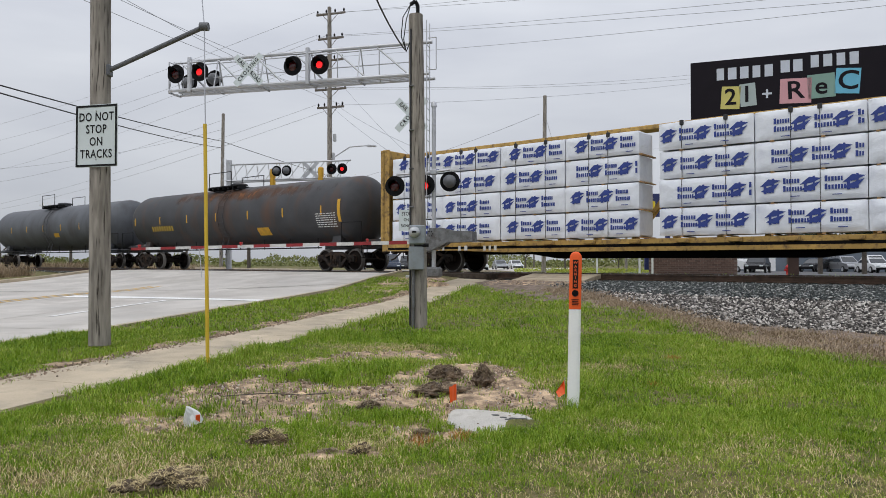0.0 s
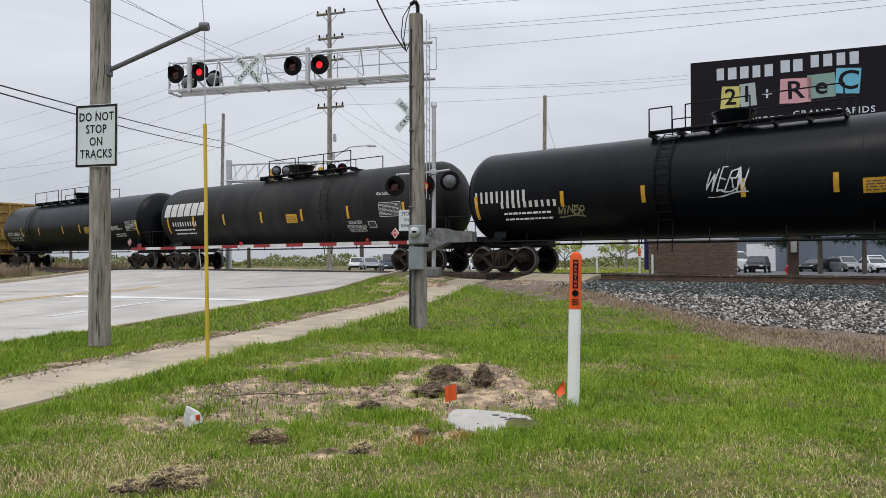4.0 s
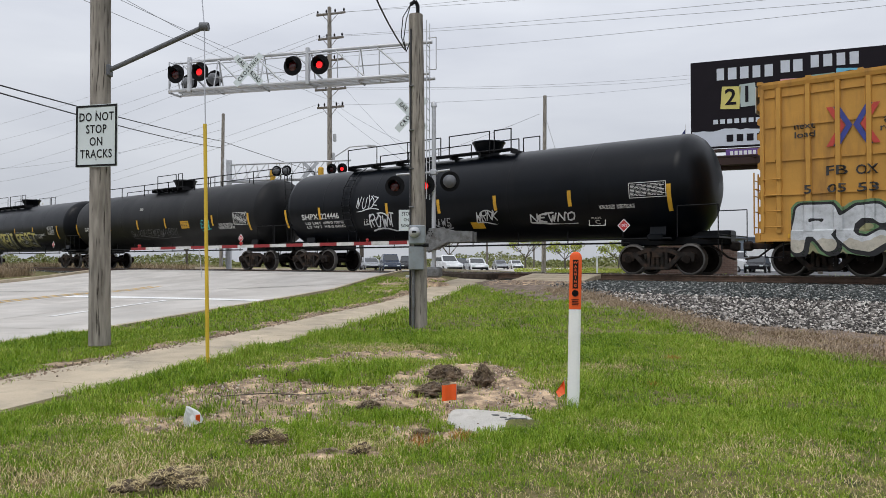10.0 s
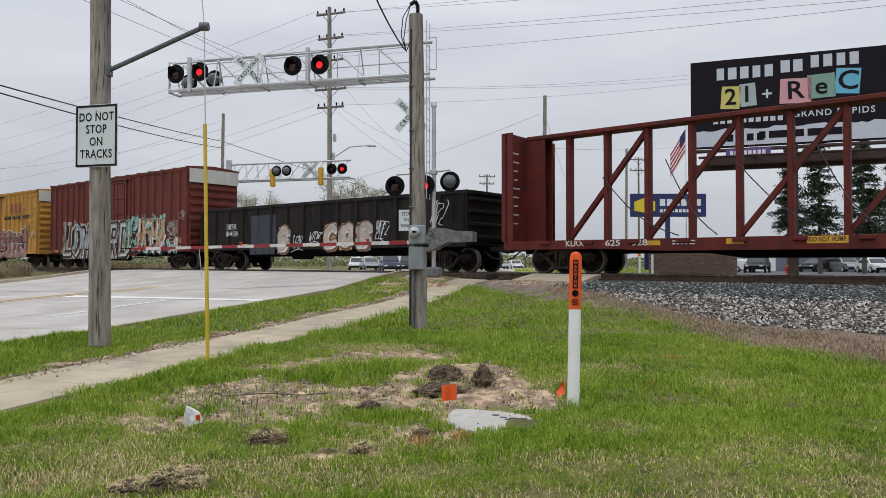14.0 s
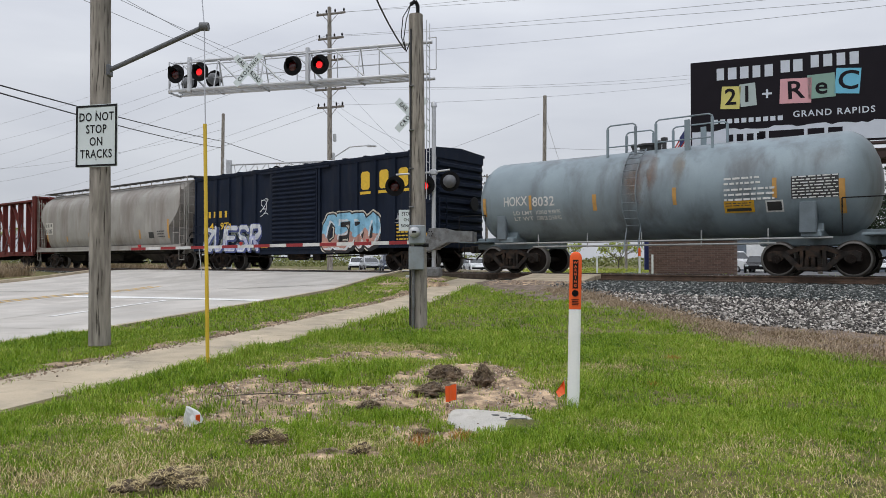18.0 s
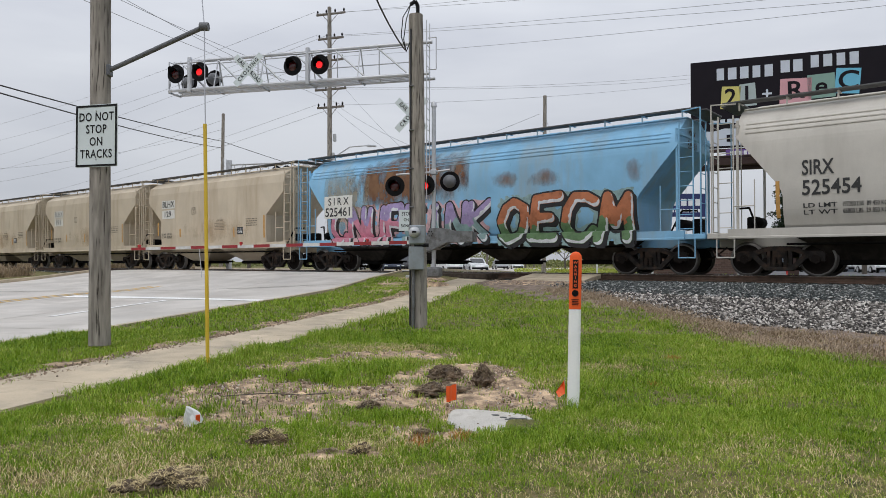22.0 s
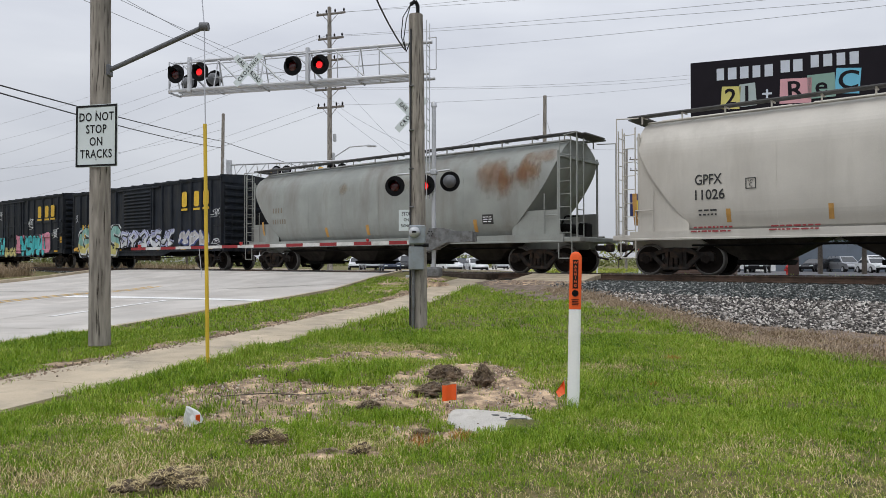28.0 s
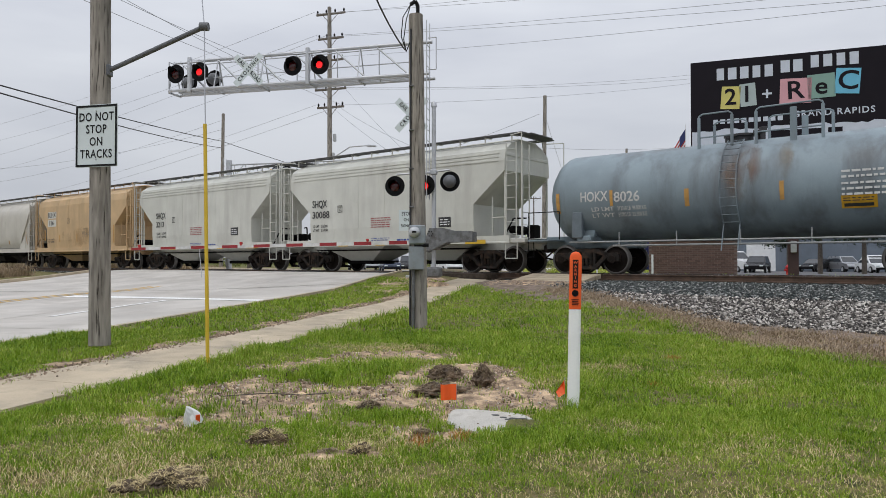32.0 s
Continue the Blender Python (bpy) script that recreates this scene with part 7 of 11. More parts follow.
M_STRIPEO = mat("faded_orange_stripe", (0.50, 0.27, 0.07), 0.6, 0, 0.15, 6, 0.02, 60)
M_RUSTF = wash_mat("faint_rust", (0.34, 0.25, 0.14), (0.28, 0.17, 0.08), 0.42)
M_RUSTT = wash_mat("thin_orange_rust", (0.52, 0.36, 0.19), (0.46, 0.28, 0.13), 0.35, -0.75)
M_RUSTL = wash_mat("light_rust", (0.30, 0.17, 0.075), (0.24, 0.09, 0.03), 0.62)
M_RUSTB = wash_mat("broad_brown_rust", (0.22, 0.115, 0.055), (0.14, 0.062, 0.028), 0.92, -0.30)
M_OVERW = wash_mat("white_overspray", (0.50, 0.53, 0.58), (0.30, 0.33, 0.42), 0.75, -0.72)
M_NAVYW = mat("faded_navy_paint", (0.015, 0.021, 0.042), 0.6, 0, 0.3, 2, 0.05, 40, (0.034, 0.036, 0.042), 0.45, 2.5)
M_DUSTB = wash_mat("buff_dust", (0.40, 0.38, 0.29), (0.32, 0.28, 0.19), 0.55, -0.35)
M_PATCHW = mat("worn_white_patch", (0.68, 0.67, 0.62), 0.65, 0, 0.1, 4, 0.03, 40, (0.44, 0.42, 0.37), 0.3, 4)
M_RUSTD = mat("rusty_brown_door_paint", (0.075, 0.035, 0.018), 0.75, 0, 0.3, 1.6, 0.15, 30, (0.025, 0.015, 0.011), 0.5, 1.8, True)
M_FADE = mat("faded_grey_stencil", (0.20, 0.17, 0.13), 0.7, 0, 0.15, 8, 0, 60)
M_STEELP = mat("dull_blue_grey_box", (0.13, 0.16, 0.18), 0.55, 0, 0.15, 3, 0.05, 40)
M_TANKGL = mat("clean_gloss_black_paint", (0.0022, 0.003, 0.0045), 0.24, 0, 0.15, 1.2, 0.015, 30, spec=0.22)
M_TANKM = mat("dull_black_tank_paint", (0.0078, 0.0082, 0.0092), 0.45, 0, 0.2, 1.2, 0.04, 30, (0.017, 0.0165, 0.0165), 0.45, 1.0, True, spec=0.2)
M_TANKD = mat("dusty_black_tank_paint", (0.010, 0.0098, 0.0095), 0.5, 0, 0.25, 1.2, 0.05, 30, (0.028, 0.026, 0.025), 0.55, 0.9, True, spec=0.2)
M_TANKP = mat("faded_blue_black_tank", (0.095, 0.102, 0.115), 0.55, 0, 0.2, 1.2, 0.06, 30, (0.065, 0.062, 0.064), 0.4, 0.9, True, spec=0.35)
S_BONE, S_UMBER = spray("bone_spray", (0.46, 0.40, 0.34)), spray("umber_spray", (0.15, 0.075, 0.045))
S_NIGHT = spray("blue_black_spray", (0.03, 0.036, 0.055))
S_CHALK = spray("chalk_white_spray", (0.80, 0.81, 0.82))
S_SILVER = spray("silver_spray", (0.34, 0.35, 0.38))


# shared truck meshes
def wheel_geo():
    g = Geo()
    for sy in (-1, 1):
        p = [(0.80, 0.12), (0.80, 0.20), (0.755, 0.24), (0.745, 0.36), (0.765, 0.40), (0.765, 0.405), (0.69, 0.405), (0.69, 0.36), (0.715, 0.24), (0.66, 0.20), (0.66, 0.12)]
        g.lathe([(sy * a, r) for a, r in p], 28, "y")
        g.lathe([(sy * 0.80, 0.085), (sy * 1.02, 0.085)], 14, "y")
        g.lathe([(sy * 0.96, 0.12), (sy * 1.09, 0.115)], 14, "y")
        for i in range(3):
            a = i * 2.094
            g.box((0.055 * math.cos(a), sy * 1.10, 0.055 * math.sin(a)), (0.035, 0.03, 0.035))
    g.tube((0, -0.8, 0), (0, 0.8, 0), 0.085, 12)
    return g


def tread_geo():
    g = Geo()
    for sy in (-1, 1):
        g.lathe([(sy * a, r) for a, r in ((0.80, 0.40), (0.805, 0.445), (0.79, 0.457), (0.70, 0.462), (0.685, 0.487), (0.665, 0.487), (0.66, 0.40))], 36, "y", cap=False)
    return g


def side_frame_geo():
    g = Geo()
    w0, w1 = 0.90, 1.05
    for sx in (-1, 1):
        g.prism([(sx * 1.10, 0.40), (sx * 1.12, 0.62), (sx * 0.98, 0.68), (sx * 0.66, 0.66), (sx * 0.66, 0.56), (sx * 0.76, 0.40)], "y", w0, w1)
        g.prism([(sx * 0.70, 0.66), (sx * 0.30, 0.80), (0, 0.81), (0, 0.69), (sx * 0.28, 0.68), (sx * 0.66, 0.55)], "y", w0, w1)
        g.prism([(sx * 0.76, 0.56), (sx * 0.36, 0.17), (sx * 0.27, 0.26), (sx * 0.62, 0.60)], "y", w0 + 0.01, w1 + 0.02)
        g.box((sx * 0.27, (w0 + w1) / 2, 0.47), (0.09, 0.16, 0.5), 0.01)
    g.box((0, (w0 + w1) / 2, 0.19), (0.74, 0.2, 0.10), 0.02)
    return g


def spring_geo():
    g = Geo()
    for i in range(3):
        x = (i - 1) * 0.15
        for k in range(5):
            g.lathe([(0.245 + k * 0.055, 0.062), (0.265 + k * 0.055, 0.068), (0.285 + k * 0.055, 0.062)], 10, "z", (x, 1.0, 0))
        g.tube((x, 1.0, 0.24), (x, 1.0, 0.53), 0.045, 8)
    return g


def bolster_geo():
    g = Geo()
    g.box((0, 0, 0.60), (0.36, 2.1, 0.22), 0.03)
    g.box((0, 0, 0.76), (0.5, 0.6, 0.14), 0.03)
    return g


ME_WHEEL, ME_TREAD = wheel_geo().mesh("wheelset", M_WHEEL), tread_geo().mesh("tread", M_TREAD)
ME_SIDE, ME_SPRING, ME_BOLSTER = side_frame_geo().mesh("side_frame", M_TRUCK), spring_geo().mesh("spring_nest", M_TRUCK), bolster_geo().mesh("truck", M_TRUCK)
ME_BEAM = Geo().box((0, 0, 0), (0.1, 1.7, 0.14), 0.02).mesh("brake_beam", M_TRUCK)
ME_STRIPE = Geo().box((0, 0, 0), (0.10, 0.012, 0.46)).mesh("stripe", M_REFLECT)
ME_STRIPEH = Geo().box((0, 0, 0), (0.46, 0.012, 0.10)).mesh("stripe", M_REFLECT)
WHEELS = []
SURF = {}


def trucks(car, half, mid=0.0):
    """Two four-wheeled trucks and the couplers' reach; the wheelsets are kept for rolling."""
    for sx in (-1, 1):
        tr = part("truck", ME_BOLSTER, None, car, "grimy cast steel bogie", (mid + sx * half, 0, 0))
        part("side_frame", ME_SIDE, None, tr)
        part("side_frame", ME_SIDE, None, tr, at=pose(0, 0, 0, 0, 0, 180))
        part("spring_nest", ME_SPRING, None, tr)
        for bx in (-0.42, 0.42):
            part("brake_beam", ME_BEAM, None, tr, at=(bx, 0, 0.42))
        for ax in (-0.889, 0.889):
            ws = part("wheelset", ME_WHEEL, None, tr, at=(ax, 0, 0.457))
            WHEELS.append((ws, car, ax, ME_TREAD))


def couplers(car, half, reach, mid=0.0):
    for sx in (-1, 1):
        g = Geo()
        g.box((sx * (half + reach) / 2, 0, 0.84), (reach - half + 0.1, 0.16, 0.18), 0.03)
        g.box((sx * (reach - 0.04), 0.03, 0.84), (0.24, 0.30, 0.28), 0.05)
        g.path([(sx * (half - 0.1), 0.35, 0.80), (sx * (half + 0.25), 0.38, 0.52), (sx * reach, 0.2, 0.46)], 0.03, 6)
        part("coupler", g, M_TRUCK, car, "cast steel coupler with air hose", (mid, 0, 0))


def ladder(car, p, n, gap, width, along, mt, rail=0.022):
    """A ladder from p upwards; along: the direction of its rungs."""
    a = Vector(along) * width / 2
    p = Vector(p)
    g = Geo()
    top = Vector((0, 0, gap * n))
    for sgn in (-1, 1):
        g.tube(p + a * sgn, p + a * sgn + top, rail, 6)
    for i in range(n):
        q = p + Vector((0, 0, gap * (i + 0.5)))
        g.tube(q - a, q + a, 0.014, 5)
    part("ladder", g, mt, car)


def wrap(g, r, zc, lift=0.006, side=1):
    """Bend flat faces in x-z onto the tank's side."""
    out = Geo()
    out.v = [(x, side * (math.sqrt(max(0.01, r * r - (z - zc) ** 2)) + lift + (0.004 if y > 0 else 0)), z) for x, y, z in g.v]
    out.f, out.s = g.f, g.s
    return out


def grid_bar(x, z, w, h, n=5):
    g = Geo()
    vs, fs = [], []
    for i in range(n + 1):
        zz = z - h / 2 + h * i / n
        vs += [(x - w / 2, 0, zz), (x + w / 2, 0, zz)]
        if i:
            fs.append((2 * i - 2, 2 * i - 1, 2 * i + 1, 2 * i))
    return g.add(vs, fs)


def stripes(car, xs, z, y, me=None, r=None, zc=0):
    for x in xs:
        if r is not None:
            part("stripe", wrap(grid_bar(x, z, 0.11, 0.52), r, zc, 0.008), M_REFLECT, car, "yellow reflective stripe")
        else:
            part("stripe", me or ME_STRIPE, None, car, "yellow reflective stripe", (x, y, z))


# ---------------------------------------------------------------- kinds of car
def tank_car(label, L, r, zc, paint, dome=0.0, rails=(2.6, 5.2), ladder_x=2.2, group="tank cars of the train", top_kind="bonnet", low_rail=None):
    """L: tank length over its heads; dome: place of the bonnet along the tank; top_kind: what stands on top."""
    car = thing("tank_car", label, "tank car", None, group)
    h = L / 2
    g = Geo()
    k = 0.85
    prof = [(-h, 0.02)] + [(-h + k * (1 - math.cos(a)), r * math.sin(a)) for a in (0.25, 0.5, 0.8, 1.1, 1.35, 1.5)] + [(-h + k, r)]
    prof += [(x, r) for x in (-h * 0.5, 0, h * 0.5)]
    prof += [(h - k, r)] + [(h - k * (1 - math.cos(a)), r * math.sin(a)) for a in (1.5, 1.35, 1.1, 0.8, 0.5, 0.25)] + [(h, 0.02)]
    g.lathe(prof, 56, "x", (0, 0, zc))
    part("tank", g, paint, car)
    for x in (-h * 0.62, -h * 0.3, h * 0.04, h * 0.36, h * 0.68):
        part("weld_seam", Geo().lathe([(x - 0.03, r + 0.001), (x - 0.015, r + 0.004), (x + 0.015, r + 0.004), (x + 0.03, r + 0.001)], 56, "x", (0, 0, zc), cap=False), paint, car)
    # stub sills, bolsters and end platforms
    for sx in (-1, 1):
        part("stub_sill", Geo().box((sx * (h - 1.3), 0, zc - r - 0.02), (3.4, 0.55, 0.42), 0.03), paint, car)
        bo = part("bolster", Geo().box((sx * (h - 1.5), 0, 1.12), (0.5, 2.5, 0.2), 0.04), paint, car)
        part("end_platform", Geo().box((sx * (h + 0.05), 0, 1.08), (0.75, 2.9, 0.06), 0.01), paint, car)
        for sy in (-1, 1):
            s = Geo()
            s.prism([(sy * 0.98, 1.05), (sy * 1.0, 1.2), (sy * 0.92, zc - r * 0.72), (sy * 0.6, zc - r * 0.72)], "x", sx * (h - 1.5) - 0.25, sx * (h - 1.5) + 0.25)
            part("saddle", s, paint, bo)
        rail = Geo()
        for sy in (-1, 1):
            a, b = sx * (h - 0.75), sx * (h + 0.4)
            rail.path([(a, sy * 1.42, 1.1), (a, sy * 1.42, 2.0), (b, sy * 1.42, 2.0), (b, sy * 1.42, 0.75)], 0.018, 6)
            rail.path([(b, sy * 1.42, 0.55), (b, sy * 1.1, 0.55), (b, sy * 1.1, 1.1)], 0.018, 6)
        rail.path([(sx * (h + 0.4), -1.42, 1.15), (sx * (h + 0.4), 1.42, 1.15)], 0.018, 6)
        part("grab_rail", rail, M_BLACK, car)
    # running pipe below the tank
    pipe = Geo()
    pipe.tube((-h + 2.4, 1.0, zc - r - 0.16), (h - 2.4, 1.0, zc - r - 0.16), 0.03, 6)
    pipe.tube((-h + 1.0, 1.2, zc - r - 0.04), (h - 1.0, 1.2, zc - r - 0.04), 0.028, 6)
    n = int(L / 2.2)
    for i in range(n):
        x = -h + 2.6 + (L - 5.2) * i / (n - 1)
        pipe.tube((x, 1.0, zc - r + 0.25), (x, 1.0, zc - r - 0.2), 0.02, 5)
    part("brake_pipe", pipe, M_WHITEP if top_kind == "valves" else M_BLACK, car)
    # bonnet, platform and railing on top
    top = zc + r
    low = M_BLACK if top_kind != "valves" else paint
    b = Geo()
    if top_kind == "bonnet":
        b.lathe([(top - 0.15, 0.40), (top + 0.12, 0.40), (top + 0.16, 0.46), (top + 0.44, 0.58), (top + 0.47, 0.62), (top + 0.52, 0.62), (top + 0.53, 0.52), (top + 0.46, 0.05)], 24, "z", (dome, 0, 0), False)
        part("bonnet", b, paint, car, "round valve bonnet")
    elif top_kind == "dome":
        b.lathe([(top - 0.15, 0.36), (top + 0.16, 0.36), (top + 0.17, 0.42), (top + 0.22, 0.42), (top + 0.26, 0.30), (top + 0.29, 0.04)], 24, "z", (dome, 0, 0), False)
        part("manway", b, paint, car, "low bolted manway dome")
    else:
        b.lathe([(top - 0.12, 0.26), (top + 0.14, 0.26), (top + 0.15, 0.33), (top + 0.21, 0.33), (top + 0.22, 0.04)], 20, "z", (dome, 0, 0), False)
        part("manway", b, M_DARKV, car, "dark bolted manway cover")
        for vx, vh in ((-0.42, 0.26), (-0.58, 0.34), (0.40, 0.20)):
            v = Geo().lathe([(top - 0.1, 0.07), (top + vh * 0.6, 0.07), (top + vh * 0.62, 0.11), (top + vh, 0.11), (top + vh + 0.02, 0.02)], 10, "z", (dome + vx, 0.15, 0), False)
            part("valve", v, M_DARKV, car)
    a0, a1 = dome - rails[0], dome + rails[1]
    if top_kind == "valves":
        for sy in (-1, 1):
            for xa, xb in ((1.22, 0.29), (-0.36, -2.04)):
                for x in ((xa, xb) if xa > 0 else (xa, -1.32, xb)):
                    part("rail_post", Geo().box((x, sy * 0.72, top + 0.18), (0.17 if x == -1.32 else 0.08, 0.06, 1.05), 0.01), low, car)
                rl = Geo()
                rl.path([(xa, sy * 0.72, top + 0.42), (xa, sy * 0.72, top + 0.74), (xa - 0.1, sy * 0.72, top + 0.80), (xb + 0.1, sy * 0.72, top + 0.80), (xb, sy * 0.72, top + 0.74), (xb, sy * 0.72, top + 0.35)], 0.026, 6)
                rl.tube((xa, sy * 0.72, top + 0.12), (xb, sy * 0.72, top + 0.12), 0.024, 6)
                part("railing", rl, low, car)
    else:
        for sy in (-1, 1):
            part("top_platform", Geo().box(((a0 + a1) / 2, sy * 0.75, top + 0.03), (a1 - a0, 0.45, 0.05), 0.01), M_BLACK, car)
        for i in range(7):
            part("platform_bearer", Geo().box((a0 + (a1 - a0) * i / 6, 0, top - 0.06), (0.08, 1.9, 0.12)), M_BLACK, car)
        rl = Geo()
        for sy in (-1, 1):
            m1 = dome + 1.1
            for p, q in ((a0, dome - 0.9), (dome - 0.7, m1), (m1 + 0.4, a1)):
                if q - p < 0.4:
                    continue
                rl.path([(p, sy * 0.97, top - 0.05), (p, sy * 0.97, top + 0.72), (q, sy * 0.97, top + 0.72), (q, sy * 0.97, top - 0.05)], 0.022, 6)
                k = max(1, int((q - p) / 1.5))
                for i in range(1, k):
                    x = p + (q - p) * i / k
                    rl.tube((x, sy * 0.97, top - 0.05), (x, sy * 0.97, top + 0.72), 0.02, 5)
        part("railing", rl, M_BLACK, car)
    if low_rail:
        rl = Geo()
        for sy in (-1, 1):
            rl.path([(low_rail[0], sy * 0.8, top - 0.12), (low_rail[0], sy * 0.8, top + 0.34), (low_rail[0] - 0.12, sy * 0.8, top + 0.38), (low_rail[1] + 0.12, sy * 0.8, top + 0.38), (low_rail[1], sy * 0.8, top + 0.34), (low_rail[1], sy * 0.8, top - 0.25)], 0.024, 6)
            for k in range(1, 7):
                x = low_rail[0] + (low_rail[1] - low_rail[0]) * k / 7
                rl.tube((x, sy * 0.8, top - 0.2), (x, sy * 0.8, top + 0.38), 0.022, 5)
        part("safety_rail", rl, M_BLACK, car, "low black safety rail")
    lad = Geo()
    if abs(ladder_x) > h:              # a straight ladder behind the tank's end
        for y in (0.35, 0.75):
            lad.tube((ladder_x, y, 1.05), (ladder_x * 0.975, y, top + 0.1), 0.02, 6)
        for i in range(10):
            k = i / 10
            x, z = ladder_x * (1 - 0.025 * k), 1.25 + (top - 1.2) * k
            lad.tube((x, 0.35, z), (x, 0.75, z), 0.014, 5)
    for e in (-0.22, 0.22) if abs(ladder_x) < h else ():
        pts = [(ladder_x + e, (r + 0.10) * math.cos(a), zc + (r + 0.10) * math.sin(a)) for a in (-0.75, -0.4, 0, 0.4, 0.8, 1.15)]
        lad.path([(ladder_x + e, 1.35, 0.7)] + pts, 0.02, 6)
    for i in range(12 if abs(ladder_x) < h else 0):
        a = -0.7 + i * 0.165
        p = ((r + 0.10) * math.cos(a), zc + (r + 0.10) * math.sin(a))
        lad.tube((ladder_x - 0.22, *p), (ladder_x + 0.22, *p), 0.014, 5)
    part("ladder", lad, paint, car)
    SURF[car.name] = lambda x, z: np.sqrt(np.maximum(0.02, r * r - (z - zc) ** 2)) + 0.006
    trucks(car, h - 1.5)
    couplers(car, h + 0.1, h + 0.5)
    return car


def box_car(label, span, H, paint, door, ribs, door_paint=None, louvre=False, end_panel=False, rails=(), stiff=(), inset=1.42, waves=9):
    """span: rear and front end of the body along the car; H: eave height; door: from and to; ribs: places of the side posts."""
    car = thing("boxcar", label, "boxcar", None, "boxcars of the train")
    xa, xb = span
    z0, mid, L = 1.02, (xa + xb) / 2, xb - xa
    a, b = door
    part("body", Geo().box((mid, 0, (z0 + H) / 2), (L, 2.98, H - z0), 0.02), paint, car)
    roof = part("roof", Geo().prism([(-1.54, H), (1.54, H), (1.54, H + 0.05), (0, H + 0.16), (-1.54, H + 0.05)], "x", xa - 0.03, xb + 0.03), paint, car, "ribbed steel roof")
    me_r = Geo().prism([(-1.57, H), (1.57, H), (1.57, H + 0.085), (0, H + 0.20), (-1.57, H + 0.085)], "x", -0.06, 0.06).mesh("roof_rib", paint)
    nr = int(L / 1.1)
    for i in range(nr + 1):
        part("roof_rib", me_r, None, roof, at=(xa + L * i / nr, 0, 0))
    for sy in (-1, 1):
        part("side_sill", Geo().prism([(sy * 1.48, z0 - 0.10), (sy * 1.56, z0 - 0.10), (sy * 1.56, z0 - 0.06), (sy * 1.53, z0 - 0.05), (sy * 1.53, z0 + 0.13), (sy * 1.48, z0 + 0.13)], "x", xa, xb), paint, car)
        part("eave_rail", Geo().prism([(sy * 1.48, H - 0.14), (sy * 1.53, H - 0.13), (sy * 1.56, H - 0.03), (sy * 1.56, H + 0.02), (sy * 1.48, H + 0.02)], "x", xa, xb), paint, car)
    part("door_sill", Geo().prism([(a - 1.6, z0 - 0.10), (b + 1.6, z0 - 0.10), (b + 0.9, z0 - 0.30), (a - 0.9, z0 - 0.30)], "y", 1.40, 1.52), paint, car)
    me = Geo().prism([(-0.075, 0), (0.075, 0), (0.05, 0.085), (-0.05, 0.085)], "z", z0 + 0.13, H - 0.13).mesh("rib", paint)
    for x in ribs:
        part("rib", me, None, car, at=(x, 1.487, 0))
        part("rib", me, None, car, at=pose(x, -1.487, 0, 0, 0, 180))
    for x in (xa + 0.05, xb - 0.05):
        part("corner_post", Geo().box((x, 1.50, (z0 + H) / 2), (0.10, 0.09, H - z0 - 0.24), 0.01), paint, car)
    bays = sorted(list(ribs) + [xa + 0.05, xb - 0.05])
    for p, q in zip(bays, bays[1:]):
        if q - p > 1.7:
            continue
        for z in rails:
            part("side_rail", Geo().box(((p + q) / 2, 1.505, z), (q - p - 0.16, 0.05, 0.05)), paint, car)
        for z in stiff:
            part("stiffener", Geo().prism([(1.485, z - 0.10), (1.545, z - 0.07), (1.545, z + 0.04), (1.485, z + 0.10)], "x", p + 0.15, q - 0.15), paint, car, "pressed stiffener in the side sheet")
    # sliding door between its posts and tracks
    dp = door_paint or paint
    dd = part("door", Geo().box(((a + b) / 2, 1.52, (z0 + H) / 2), (b - a - 0.10, 0.07, H - z0 - 0.22), 0.01), dp, car, "corrugated sliding side door" if louvre else "sliding side door")
    for x in (a - 0.04, b + 0.04):
        part("door_post", Geo().box((x, 1.53, (z0 + H) / 2), (0.12, 0.11, H - z0 - 0.2), 0.01), paint, car)
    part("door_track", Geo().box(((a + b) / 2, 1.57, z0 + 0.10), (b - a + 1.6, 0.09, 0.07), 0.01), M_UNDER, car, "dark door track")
    part("door_track", Geo().box(((a + b) / 2, 1.575, H - 0.16), (b - a + 1.4, 0.10, 0.08), 0.01), dp, car, "upper door track")
    if louvre:
        n = 16
        step = (H - z0 - 0.5) / n
        me_l = Geo().prism([(1.55, 0), (1.63, step * 0.30), (1.63, step * 0.50), (1.55, step * 0.92)], "x", a + 0.14, b - 0.14).mesh("corrugation", dp)
        for i in range(n):
            part("corrugation", me_l, None, dd, at=(0, 0, z0 + 0.22 + step * i))
    else:
        for k in range(5):
            z = z0 + 0.34 + (H - z0 - 0.68) * k / 4
            part("door_rail", Geo().box(((a + b) / 2, 1.565, z), (b - a - 0.30, 0.05, 0.08), 0.01), dp, dd)
        for f in (0.34, 0.67):
            part("door_stile", Geo().box((a + (b - a) * f, 1.575, (z0 + H) / 2), (0.07, 0.05, H - z0 - 0.30), 0.01), dp, dd)
        for f in (0.20, 0.80):
            x = a + (b - a) * f
            part("lock_rod", Geo().tube((x, 1.63, z0 + 0.1), (x, 1.63, H - 0.2), 0.02, 6), dp, dd)
        lk = Geo().box((a + (b - a) * 0.5, 1.62, z0 + 1.15), (0.34, 0.06, 0.20), 0.02)
        lk.tube((a + (b - a) * 0.5, 1.66, z0 + 0.75), (a + (b - a) * 0.5, 1.66, z0 + 1.2), 0.02, 6)
        part("door_lock", lk, dp, dd)
    for x in (a + 0.10, b - 0.10):
        part("door_edge", Geo().box((x, 1.575, (z0 + H) / 2), (0.09, 0.06, H - z0 - 0.26), 0.01), dp, dd)
